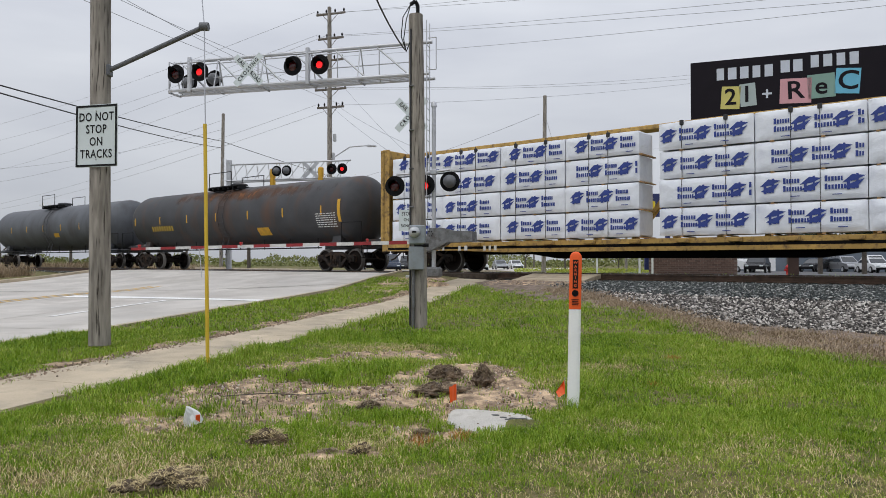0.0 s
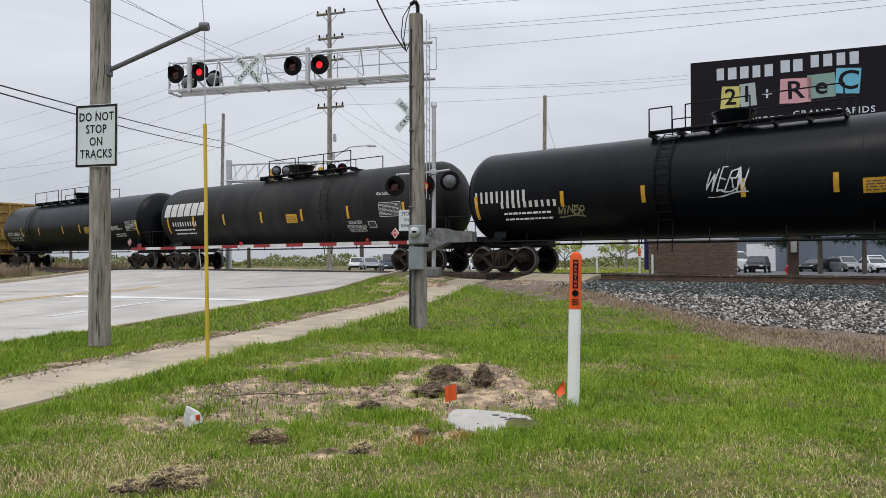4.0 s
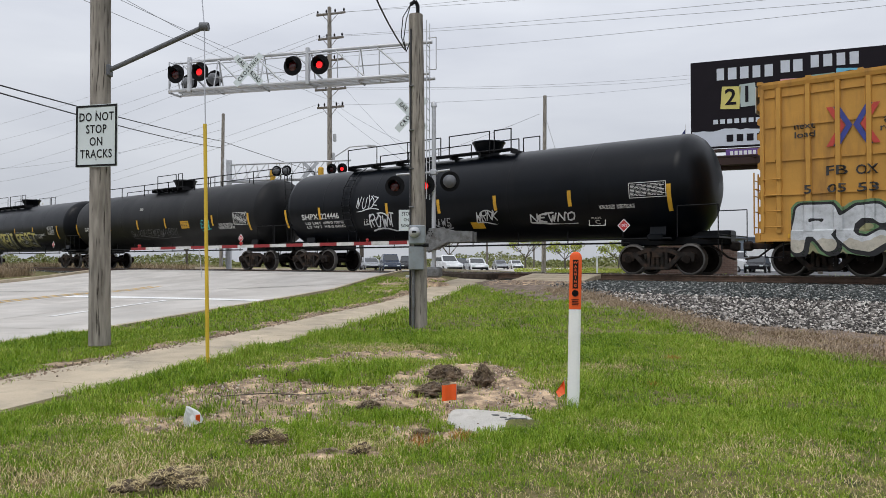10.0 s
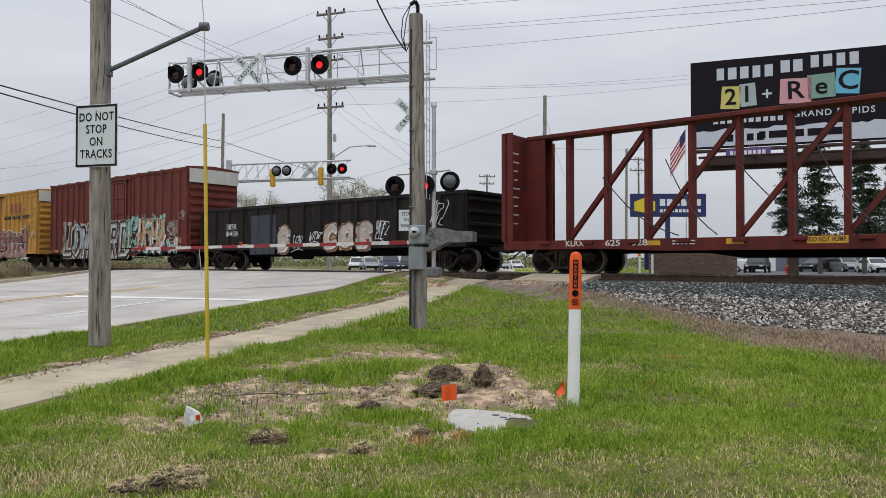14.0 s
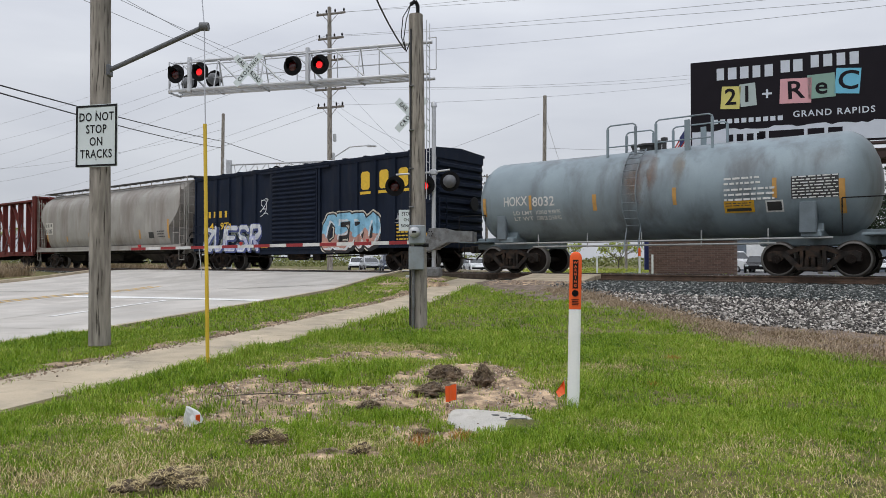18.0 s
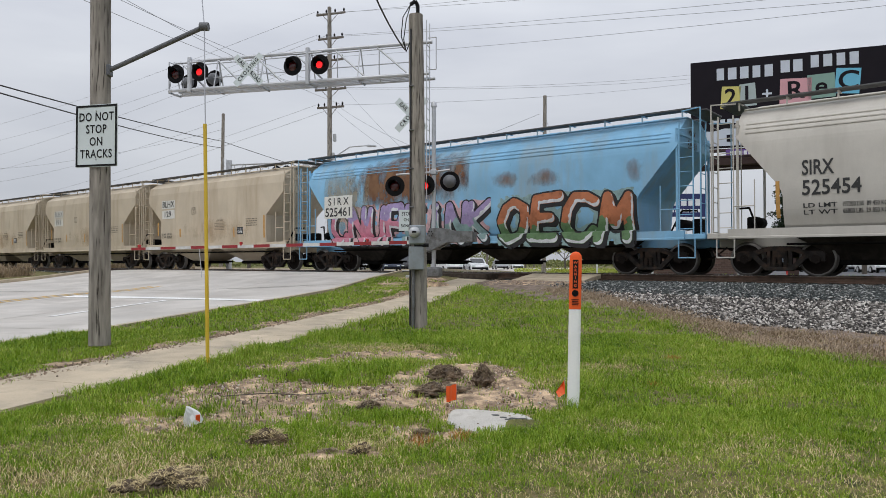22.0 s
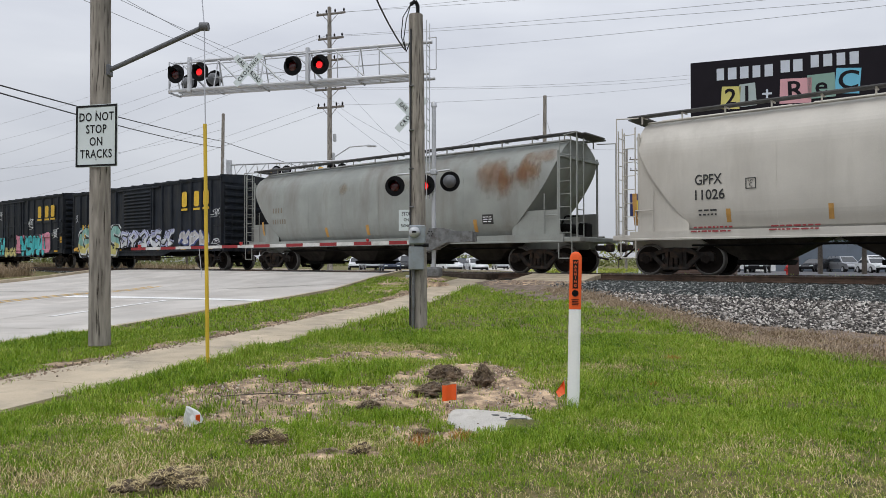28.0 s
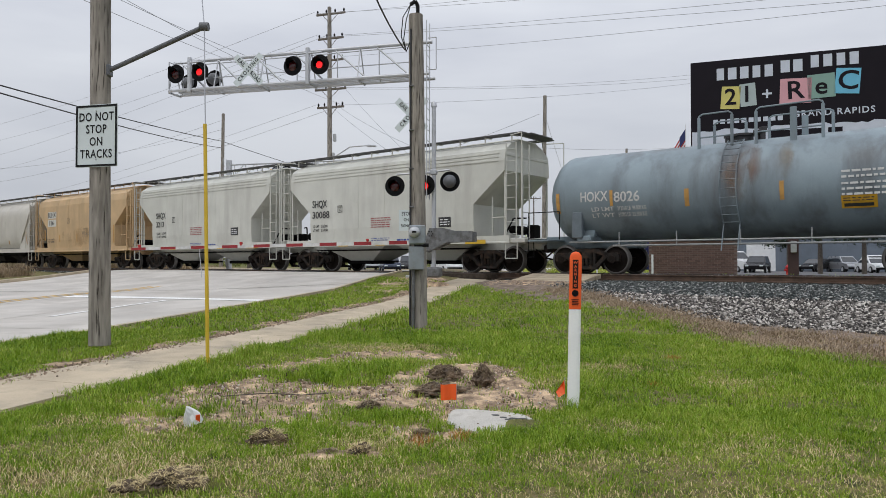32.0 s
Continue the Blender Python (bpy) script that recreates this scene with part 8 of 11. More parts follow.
    for sx, xe in ((-1, xa), (1, xb)):
        step = (H - z0 - 0.50) / waves
        me_c = Geo().prism([(sx * -0.01, -step * 0.40), (sx * 0.11, -step * 0.16), (sx * 0.11, step * 0.16), (sx * -0.01, step * 0.40)], "y", -1.36, 1.36).mesh("corrugation", paint)
        for i in range(waves):
            part("corrugation", me_c, None, car, at=(xe, 0, z0 + 0.15 + step * (i + 0.5)))
        part("end_cap", Geo().box((xe + sx * 0.03, 0, H - 0.14), (0.06, 2.98, 0.30), 0.01), paint, car)
        part("end_sill", Geo().box((xe + sx * 0.08, 0, z0), (0.16, 2.98, 0.26), 0.02), paint, car)
        if end_panel:
            part("end_panel", Geo().box((xe + sx * 0.12, 0, H - 0.36), (0.02, 2.9, 0.70)), M_HCOOL, car, "pale painted panel across the end top")
        ladder(car, (xe + sx * 0.18, 1.25, 1.1), 4, 0.42, 0.42, (0, 1, 0), paint)
        bar = Geo()
        bar.path([(xe + sx * 0.14, -1.3, 2.35), (xe + sx * 0.20, -1.3, 2.35), (xe + sx * 0.20, 1.3, 2.35), (xe + sx * 0.14, 1.3, 2.35)], 0.018, 5)
        part("end_rail", bar, paint, car)
        st = Geo()
        st.path([(xe - sx * 0.1, 1.5, 1.0), (xe - sx * 0.1, 1.5, 0.5), (xe - sx * 0.55, 1.5, 0.5), (xe - sx * 0.55, 1.5, 1.0)], 0.018, 6)
        for k in range(4):
            part("grab_iron", Geo().path([(xe - sx * 0.08, 1.53, 1.3 + 0.42 * k), (xe - sx * 0.10, 1.60, 1.3 + 0.42 * k), (xe - sx * 0.52, 1.60, 1.3 + 0.42 * k), (xe - sx * 0.54, 1.53, 1.3 + 0.42 * k)], 0.016, 5), paint, car)
        part("step", st, M_BLACK, car)
    part("brake_wheel", Geo().lathe([(xa - 0.28, 0.25), (xa - 0.26, 0.28), (xa - 0.24, 0.25)], 16, "x", (0, -0.6, 2.6)), M_BLACK, car)
    u = Geo()
    u.box((mid, 0, 0.86), (L, 0.5, 0.3), 0.03)
    for x in (xa + 2.3, xb - 2.3, mid - 1.2, mid + 1.2):
        u.box((x, 0, 0.88), (0.3, 2.8, 0.22), 0.02)
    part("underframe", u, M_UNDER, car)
    br = Geo()
    br.lathe([(-0.6, 0.0), (-0.6, 0.2), (0.5, 0.2), (0.5, 0.0)], 12, "x", (mid + 0.6, 0.9, 0.66))
    br.box((mid - 0.9, 1.0, 0.62), (0.5, 0.35, 0.34), 0.03)
    br.path([(xa + 2.6, 1.2, 0.70), (mid - 1.1, 1.15, 0.58), (mid + 1.4, 1.15, 0.58), (xb - 2.6, 1.2, 0.70)], 0.025, 6)
    part("brake_gear", br, M_TRUCK, car, "brake cylinder, reservoir and rods below the floor")
    trucks(car, L / 2 - inset, mid)
    couplers(car, L / 2 + 0.1, L / 2 + 0.75, mid)
    stripes(car, [xa + 0.9, xa + 3.2, a - 0.5, b + 0.5, xb - 3.2, xb - 0.9], z0 + 0.04, 1.546, ME_STRIPEH)
    rx = np.array(sorted(ribs))

    def side(x, z):
        x, z = np.asarray(x), np.asarray(z)
        d = np.abs(x[..., None] - rx).min(-1)
        y = np.where(d < 0.09, 1.574, 1.49)
        y = np.where(z < z0 + 0.15, 1.562, y)
        for zz in tuple(rails) + tuple(stiff):
            y = np.where(np.abs(z - zz) < 0.11, np.maximum(y, 1.547), y)
        y = np.where((x > a - 0.12) & (x < b + 0.12), 1.634 if louvre else 1.605, y)
        return y + 0.006

    SURF[car.name] = side
    return car


def hopper_car(label, L, H, paint, bays=3, round_side=0.25, cut=(3.72, 2.46, 1.2), group="covered hoppers of the train", lower=1.25, plain_lines=0, panel=0.0, straight=False):
    """L: length over the end sills; H: roof height; cut: heights between which the ends slope, and how far in."""
    car = thing("hopper_car", label, "hopper car", None, group)
    h = L / 2
    zs = lower
    bt = h - 0.75                      # body top half-length
    zt, zl, slope = cut
    bb = bt - slope                    # body half-length at the sill
    z_kink = zs + (H - zs) * 0.50
    sec = []
    rings = []
    # side profile: width by height
    prof = [(zs, 1.46), (zs + 0.5, 1.50), (z_kink, 1.51), (H - 0.75, 1.49), (H - 0.40, 1.42), (H - 0.15, 1.05), (H, 0.62)]
    if round_side > 0.3:
        prof = [(zs, 1.24), (zs + 0.35, 1.44), (zs + 0.9, 1.51), (z_kink + 0.2, 1.51), (H - 0.9, 1.47), (H - 0.5, 1.30), (H - 0.2, 0.98), (H, 0.58)]

    def half_len(z):
        t = min(1.0, max(0.0, (z - zl) / (zt - zl)))
        if straight:                   # a straight slope that rounds off at its foot
            return bb + (bt - bb) * (t * t / 0.5 if t < 0.25 else t - 0.125) / 0.875
        return bb + (bt - bb) * (1 - (1 - t) ** 1.5 if round_side > 0.3 else t)

    def half_width(z):
        return float(np.interp(z, [p[0] for p in prof], [p[1] for p in prof]))

    for z in (zt, zl):
        if all(abs(z - p[0]) > 0.03 for p in prof):
            prof.append((z, half_width(z)))
            prof.sort()

    g = Geo()
    zz = sorted(set([p[0] for p in prof] + list(np.linspace(zs, H, 34).round(3))))
    px, pw = np.array([p[0] for p in prof]), np.array([p[1] for p in prof])
    soft = [float(np.mean(np.interp(np.clip(z + np.linspace(-0.22, 0.22, 9), zs, H), px, pw))) if zs + 0.1 < z < H - 0.1 else float(np.interp(z, px, pw)) for z in zz]
    prof = list(zip(zz, soft)) if round_side > 0.3 else prof
    for z, w in prof:
        e = half_len(z)
        rings.append([(e, w, z), (-e, w, z), (-e, -w, z), (e, -w, z)])
    g.loft(rings, True, False)
    part("body", g, paint, car)
    rf = Geo()
    rf.box((0, 0, H + 0.02), (2 * bt, 1.24, 0.06), 0.02)
    part("roof", rf, paint, car)
    for sy in (-1, 1):
        part("roof_walk", Geo().box((0, sy * 0.92, H + 0.18), (2 * bt + 0.9, 0.38, 0.05), 0.01), M_WALKD, car, "grated roof walkway")
    for sx in (-1, 1):
        part("roof_walk", Geo().box((sx * (bt + 0.3), 0, H + 0.178), (0.6, 1.44, 0.045), 0.01), M_WALKD, car, "grated roof walkway")
    me_k = Geo().box((0, 1.04, H + 0.05), (0.045, 0.03, 0.24), 0.005).box((0, 0.86, H + 0.145), (0.045, 0.42, 0.03), 0.004).mesh("walk_bracket", paint)
    n = int(L / 1.25)
    for i in range(n + 1):
        for turn in (0, 180):
            part("walk_bracket", me_k, None, car, at=pose(-bt + 2 * bt * i / n, 0, 0, 0, 0, turn))
    for i in range(4):
        part("hatch", Geo().box((-bt + 2 * bt * (i + 0.5) / 4, 0, H + 0.09), (2 * bt / 4 - 0.5, 0.55, 0.10), 0.03), paint, car, "roof loading hatch")
    sl = Geo()
    for sy in (-1, 1):
        sl = Geo().prism([(sy * 1.42, zs - 0.23), (sy * 1.535, zs - 0.23), (sy * 1.535, zs - 0.18), (sy * 1.52, zs - 0.17), (sy * 1.52, zs + 0.03), (sy * 1.42, zs + 0.03)], "x", -L / 2 + 0.55, L / 2 - 0.55)
        part("side_sill", sl, paint, car)
    for k in range(plain_lines):
        z = H - 0.52 - 0.13 * k
        part("side_bead", Geo().box((0, half_width(z) + 0.0, z), (2 * bt - 0.5, 0.05, 0.025)), paint, car)
    # vertical seams
    for i in range(1, 6):
        sm = Geo()
        x = -bb + 2 * bb * i / 6
        for (za, wa), (zb, wb) in zip(prof[:-3], prof[1:-2]):
            sm.loft([[(x - 0.03, wa + 0.001, za), (x + 0.03, wa + 0.001, za), (x + 0.03, wa + 0.006, za), (x - 0.03, wa + 0.006, za)],
                     [(x - 0.03, wb + 0.001, zb), (x + 0.03, wb + 0.001, zb), (x + 0.03, wb + 0.006, zb), (x - 0.03, wb + 0.006, zb)]])
        part("weld_seam", sm, paint, car)
    # ends: sheets, posts, ladders, platforms
    for sx in (-1, 1):
        e = Geo()
        e.box((sx * (bt - 0.02), 0, H - 0.55), (0.10, 2.86, 0.12), 0.02)
        for sy in (-1, 1):
            e.box((sx * (bt - 0.04), sy * 1.40, (1.15 + H - 0.4) / 2), (0.07, 0.05, H - 1.55), 0.01)
        e.box((sx * (h - 0.45), 0, 1.10), (0.95, 2.95, 0.16), 0.02)
        e.box((sx * (bb + 0.6), 0, 1.0), (slope + 1.6, 0.6, 0.42), 0.03)
        part("end_frame", e, paint, car)
        ladder(car, (sx * (h - 0.50), 1.47, 1.12), 8, 0.41, 0.40, (1, 0, 0), paint)
        ladder(car, (sx * (h - 0.12), 1.15, 1.0), 8, 0.42, 0.42, (0, 1, 0), paint)
        gr = Geo()
        gr.path([(sx * (h - 1.25), 1.5, 1.15), (sx * (h - 1.25), 1.5, 2.6)], 0.018, 6)
        gr.path([(sx * (h - 1.25), 1.5, 1.9), (sx * (h - 0.7), 1.5, 1.9)], 0.018, 6)
        gr.path([(sx * (h - 0.1), 1.45, 1.15), (sx * (h - 0.1), 1.45, H + 0.1), (sx * (h - 0.7), 1.2, H + 0.1)], 0.02, 6)
        gr.path([(sx * (h - 0.1), -1.45, 1.15), (sx * (h - 0.1), -1.45, H + 0.1), (sx * (h - 0.7), -1.2, H + 0.1)], 0.02, 6)
        part("grab_rail", gr, paint, car)
        st = Geo()
        st.path([(sx * (h - 0.25), 1.5, 1.05), (sx * (h - 0.25), 1.5, 0.5), (sx * (h - 0.72), 1.5, 0.5), (sx * (h - 0.72), 1.5, 1.05)], 0.02, 6)
        part("step", st, paint, car)
        eq = Geo()
        eq.lathe([(-0.4, 0.0), (-0.4, 0.16), (0.4, 0.16), (0.4, 0.0)], 12, "y", (sx * (h - 1.0), 0.2, 1.5))
        eq.box((sx * (h - 0.75), -0.4, 1.45), (0.3, 0.5, 0.5), 0.04)
        eq.path([(sx * (h - 1.2), 0.9, 1.2), (sx * (h - 0.9), 0.7, 1.9), (sx * (h - 0.5), 0.5, 1.9)], 0.03, 6)
        part("brake_gear", eq, M_UNDER, car)
    if panel:
        zp = zs + (zt - zs) * panel
        for sx in (-1, 1):
            edge = [(sx * (half_len(z) - 0.03), z) for z in np.linspace(zp, zs - 0.1, 10).tolist()]
            for sy in (-1, 1):
                part("end_sheet", Geo().prism([(sx * bt, zs - 0.1), (sx * bt, zp)] + edge, "y", sy * 1.40 - 0.015, sy * 1.40 + 0.015), paint, car, "flat side sheet at the car end")
    # discharge bays
    wbay = 2 * bb / bays
    for i in range(bays):
        x = -bb + wbay * (i + 0.5)
        b = Geo()
        t, u = wbay * 0.485, wbay * 0.14
        b.loft([[(x + t, 1.25, zs - 0.1), (x - t, 1.25, zs - 0.1), (x - t, -1.25, zs - 0.1), (x + t, -1.25, zs - 0.1)],
                [(x + u, 0.55, 0.42), (x - u, 0.55, 0.42), (x - u, -0.55, 0.42), (x + u, -0.55, 0.42)]])
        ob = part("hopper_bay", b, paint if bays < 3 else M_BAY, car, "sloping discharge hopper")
        gt = Geo()
        gt.box((x, 0, 0.37), (2 * u + 0.3, 1.3, 0.14), 0.02)
        gt.tube((x - u - 0.1, -0.9, 0.40), (x - u - 0.1, 0.9, 0.40), 0.04, 6)
        part("outlet_gate", gt, M_UNDER, ob)
    p = Geo()
    p.tube((-bb, 1.1, 0.86), (bb, 1.1, 0.86), 0.03, 6)
    part("brake_pipe", p, M_UNDER, car)
    SURF[car.name] = lambda x, z: np.where(np.asarray(z) < zs + 0.07, 1.54, np.interp(z, [p[0] for p in prof], [p[1] for p in prof])) + 0.008
    trucks(car, h - 1.75)
    couplers(car, h - 0.1, h + 0.4)
    return car


def gondola_car(label, L, H, paint):
    car = thing("gondola_car", label, "gondola car", None, "open cars of the train")
    h, z0 = L / 2, 0.98
    for sy in (-1, 1):
        part("side_wall", Geo().box((0, sy * 1.44, (z0 + H) / 2), (L, 0.06, H - z0)), paint, car)
    fl = Geo()
    fl.box((0, 0, z0 + 0.12), (L, 2.84, 0.1))
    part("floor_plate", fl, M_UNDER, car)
    for sy in (-1, 1):
        part("top_rim", Geo().box((0, sy * 1.45, H), (L + 0.1, 0.18, 0.14), 0.02), paint, car)
        part("side_sill", Geo().box((0, sy * 1.47, z0 + 0.04), (L, 0.12, 0.2), 0.02), paint, car)
    me = Geo().prism([(-0.10, 0), (0.10, 0), (0.07, 0.09), (-0.07, 0.09)], "z", z0 + 0.1, H - 0.06).mesh("rib", paint)
    n = 16
    for sy in (1, -1):
        for i in range(n):
            part("rib", me, None, car, at=pose(-h + 0.15 + (L - 0.3) * i / (n - 1), sy * 1.465, 0, 0, 0, 0 if sy > 0 else 180))
    for sx in (-1, 1):
        e = Geo()
        e.box((sx * (h - 0.03), 0, (z0 + H) / 2), (0.06, 2.9, H - z0), 0.01)
        ew = part("end_wall", e, paint, car)
        for k in range(4):
            part("end_rib", Geo().box((sx * (h + 0.05), 0, z0 + 0.3 + 0.45 * k), (0.12, 2.8, 0.14), 0.03), paint, ew)
        part("end_rim", Geo().box((sx * (h + 0.02), 0, H), (0.14, 2.7, 0.14), 0.02), paint, ew)
        ladder(car, (sx * (h - 0.35), 1.60, 1.0), 4, 0.42, 0.42, (1, 0, 0), paint)
    u = Geo()
    u.box((0, 0, 0.80), (L, 0.55, 0.34), 0.03)
    u.prism([(-3, z0), (3, z0), (2, z0 - 0.3), (-2, z0 - 0.3)], "y", 0.9, 1.0)
    u.lathe([(-0.6, 0.0), (-0.6, 0.2), (0.5, 0.2), (0.5, 0.0)], 12, "x", (1.4, 0.8, 0.70))
    part("underframe", u, M_UNDER, car)
    rx = np.array([-h + 0.15 + (L - 0.3) * i / (n - 1) for i in range(n)])
    SURF[car.name] = lambda x, z: np.where(np.asarray(z) < z0 + 0.17, 1.536, np.where(np.abs(np.asarray(x)[..., None] - rx).min(-1) < 0.11, 1.556, 1.47)) + 0.006
    trucks(car, h - 1.32)
    couplers(car, h + 0.05, h + 0.7)
    return car


def beam_car(label, L, H, paint, deck_paint, bulk_paint, loaded):
    """A centre-beam flat car, empty or loaded with wrapped lumber."""
    car = thing("centerbeam_car", label, "flat car", None, "open cars of the train")
    h, zd = L / 2, 1.05
    part("deck", Geo().box((0, 0, zd - 0.05), (L, 2.5, 0.14), 0.02), deck_paint, car)
    for sy in (-1, 1):
        d = Geo()
        d.prism([(-h, zd + 0.02), (h, zd + 0.02), (h, zd - 0.26), (h - 3.5, zd - 0.26), (h - 5.5, zd - 0.34), (-h + 5.5, zd - 0.34), (-h + 3.5, zd - 0.26), (-h, zd - 0.26)], "y", sy * 1.44 - 0.05, sy * 1.44 + 0.05)
        part("side_sill", d, deck_paint, car)
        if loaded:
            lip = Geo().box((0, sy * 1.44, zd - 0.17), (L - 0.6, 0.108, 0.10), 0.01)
            part("sill_flange", lip, M_UNDER, car, "dark flange low on the side sill")
    me = Geo().box((0, 0, 0), (0.36, 0.10, 0.12), 0.015).mesh("winch", deck_paint)
    for i in range(14):
        part("winch", me, None, car, at=(-h + 1.6 + (L - 3.2) * i / 13, 1.52, zd - 0.05))
    for sx in (-1, 1):
        b = Geo()
        b.box((sx * (h - 0.06), 0, (zd + H) / 2), (0.12, 2.9, H - zd), 0.02)
        bh = part("bulkhead", b, bulk_paint, car, "steel end bulkhead")
        for sy in (-1, -0.33, 0.33, 1):
            part("post", Geo().box((sx * (h + 0.06), sy * 1.38, (zd + H) / 2), (0.18, 0.12, H - zd), 0.02), bulk_paint, bh)
        for k in range(6):
            part("bar", Geo().box((sx * (h + 0.045), 0, zd + 0.3 + (H - zd - 0.4) * k / 5), (0.12, 2.8, 0.12), 0.02), bulk_paint, bh)
        for sy in (-1, 1):
            part("wing", Geo().box((sx * (h - 0.5), sy * 0.25, (zd + H) / 2), (0.75, 0.05, H - zd - 0.1)), bulk_paint, bh)
            part("edge_post", Geo().box((sx * (h - 0.16), sy * 1.42, (zd + H) / 2), (0.30, 0.06, H - zd), 0.01), bulk_paint, bh)
    tr = Geo()
    tr.box((0, 0, H - (0.13 if loaded else 0.06)), (L - 0.3, 0.62, 0.14), 0.02)
    part("top_chord", tr, paint, car)
    n = 15
    post = Geo().box((0, 0, (zd + H) / 2), (0.16, 0.34, H - zd - 0.1), 0.02).mesh("post", paint)
    xs = [-h + 1.7 + (L - 3.4) * i / (n - 1) for i in range(n)]
    for x in xs:
        part("post", post, None, car, at=(x, 0, 0))
    for i in range(0, n - 2, 2):
        a, b = xs[i], xs[i + 2]
        lo, hi = (a, b) if i < n // 2 - 1 else (b, a)
        br = Geo()
        br.loft([[(lo - 0.09, 0.1, zd + 0.1), (lo + 0.09, 0.1, zd + 0.1), (lo + 0.09, -0.1, zd + 0.1), (lo - 0.09, -0.1, zd + 0.1)],
                 [(hi - 0.09, 0.1, H - 0.15), (hi + 0.09, 0.1, H - 0.15), (hi + 0.09, -0.1, H - 0.15), (hi - 0.09, -0.1, H - 0.15)]])
        part("brace", br, paint, car)
    u = Geo()
    u.box((0, 0, 0.82), (L - 0.2, 0.6, 0.34), 0.03)
    u.prism([(-6, 0.8), (6, 0.8), (4, 0.5), (-4, 0.5)], "y", -0.3, 0.3)
    part("underframe", u, M_UNDER, car)
    trucks(car, h - 2.0)
    couplers(car, h + 0.1, h + 0.7)
    SURF[car.name] = lambda x, z: 1.492 + 0 * np.asarray(x)
    if not loaded:
        cb = Geo()
        rnd = random.Random(7)
        for i in range(9):
            x = -h + 3 + i * 2.1
            p0, p1 = Vector((x, 0.2, H - rnd.uniform(1.1, 1.9))), Vector((x - rnd.uniform(1.6, 3.0), 1.40, zd + 0.1))
            pts = [p0.lerp(p1, k / 6) - Vector((0, 0, 0.35 * math.sin(math.pi * k / 6))) for k in range(7)]
            cb.path([tuple(p) for p in pts], 0.018, 5)
        part("tie_down_cable", cb, M_WIRE, car, "slack black tie-down cable")
        return car
    # four layers of wrapped bundles; each bundle printed with a plain mark and bars
    tiers = 4
    ht = (H - 0.25 - zd - 0.1) / tiers
    rnd = random.Random(3)
    spans = [(-10.62 + 2.66 * k, -10.62 + 2.66 * (k + 1)) for k in range(4)] + [(0.62 + 2.49 * k, 0.62 + 2.49 * (k + 1)) for k in range(4)]
    for t in range(tiers):
        zb = zd + 0.08 + t * ht
        for c, (xa, xb) in enumerate(spans):
            x, w = (xa + xb) / 2, xb - xa
            dy = rnd.uniform(-0.03, 0.03)
            sag = 0.10 if c > 3 else 0.0
            y = 1.43 + dy
            # the wrapped side: a lightly puckered sheet over the stack of boards
            nx, nz = 30, 10
            vs = []
            for iz in range(nz + 1):
                for ix in range(nx + 1):
                    u, v = ix / nx, iz / nz
                    edge = min(u, 1 - u, v * 0.5, (1 - v) * 0.5)
                    px, pz = xa + 0.012 + (w - 0.024) * u, zb + 0.015 + (ht - 0.05) * v - (sag if t == tiers - 1 else 0) * v
                    pk = 0.014 * noise.noise((px * 1.6, pz * 4.0, t * 3.0)) + 0.011 * noise.noise((px * 7 + pz * 6, pz * 3, 5.0 + t))
                    vs.append((px, y + pk - 0.05 * max(0.0, 1 - edge * 14), pz))
            fs = [(k * (nx + 1) + i, k * (nx + 1) + i + 1, (k + 1) * (nx + 1) + i + 1, (k + 1) * (nx + 1) + i) for k in range(nz) for i in range(nx)]
            g = Geo()
            g.add(vs, [f[::-1] for f in fs], True)
            g.box((x, 0.84 + dy / 2, zb + ht / 2 - (sag if t == tiers - 1 else 0) / 2), (w - 0.04, 1.09 + dy, ht - 0.05 - (sag if t == tiers - 1 else 0)), 0.03)
            bd = part("lumber_bundle", g, M_WRAP, car, "lumber bundle in printed white wrap")
            ink = Geo()
            yp = y + 0.020
            shift = rnd.random()
            pitch = 0.98
            cx = xb - pitch * shift * 0.6 - 0.05
            cz = zb + ht * rnd.uniform(0.46, 0.54)
            q = ht * 0.30
            while cx - 0.2 > xa:
                if cx < xb - q:
                    # two interlocked diamonds with a pale heart
                    ink.prism([(cx + q, cz - 0.05 * q), (cx + 0.1 * q, cz + 0.75 * q), (cx - q * 1.1, cz + 0.55 * q), (cx - 0.15 * q, cz + 0.1 * q)], "y", yp - 0.004, yp)
                    ink.prism([(cx - q, cz + 0.25 * q), (cx - 0.1 * q, cz - 0.75 * q), (cx + q * 0.9, cz - 0.55 * q), (cx + 0.2 * q, cz - 0.15 * q)], "y", yp - 0.003, yp + 0.001)
                    ink.box((cx + q * 0.45, yp, cz - q * 0.35), (q * 0.28, 0.006, q * 0.9))
                    ink.box((cx - q * 0.35, yp, cz + q * 0.05), (q * 0.22, 0.006, q * 1.5))
                for r in range(2):
                    zz = cz + (0.12 - 0.25 * r) * ht
                    xx = cx - q * 1.35
                    for m in range(6 + r):
                        bw = 0.060 if m == 0 else rnd.uniform(0.036, 0.056)
                        if xx - bw > xa + 0.03 and xx < xb - 0.03:
                            ink.box((xx - bw / 2, yp, zz + (0.015 if m == 0 else 0)), (bw, 0.006, 0.15 if m == 0 else 0.112))
                        xx -= bw + 0.022
                if xa + 0.1 < cx - 0.75 < xb - 0.3:
                    ink.box((cx - 0.62, yp, cz - 0.36 * ht), (0.22, 0.006, 0.02))
                cx -= pitch
            tagged(part("print", ink, M_INK, bd, "blue printed marks"), "", "", "", "stuff")
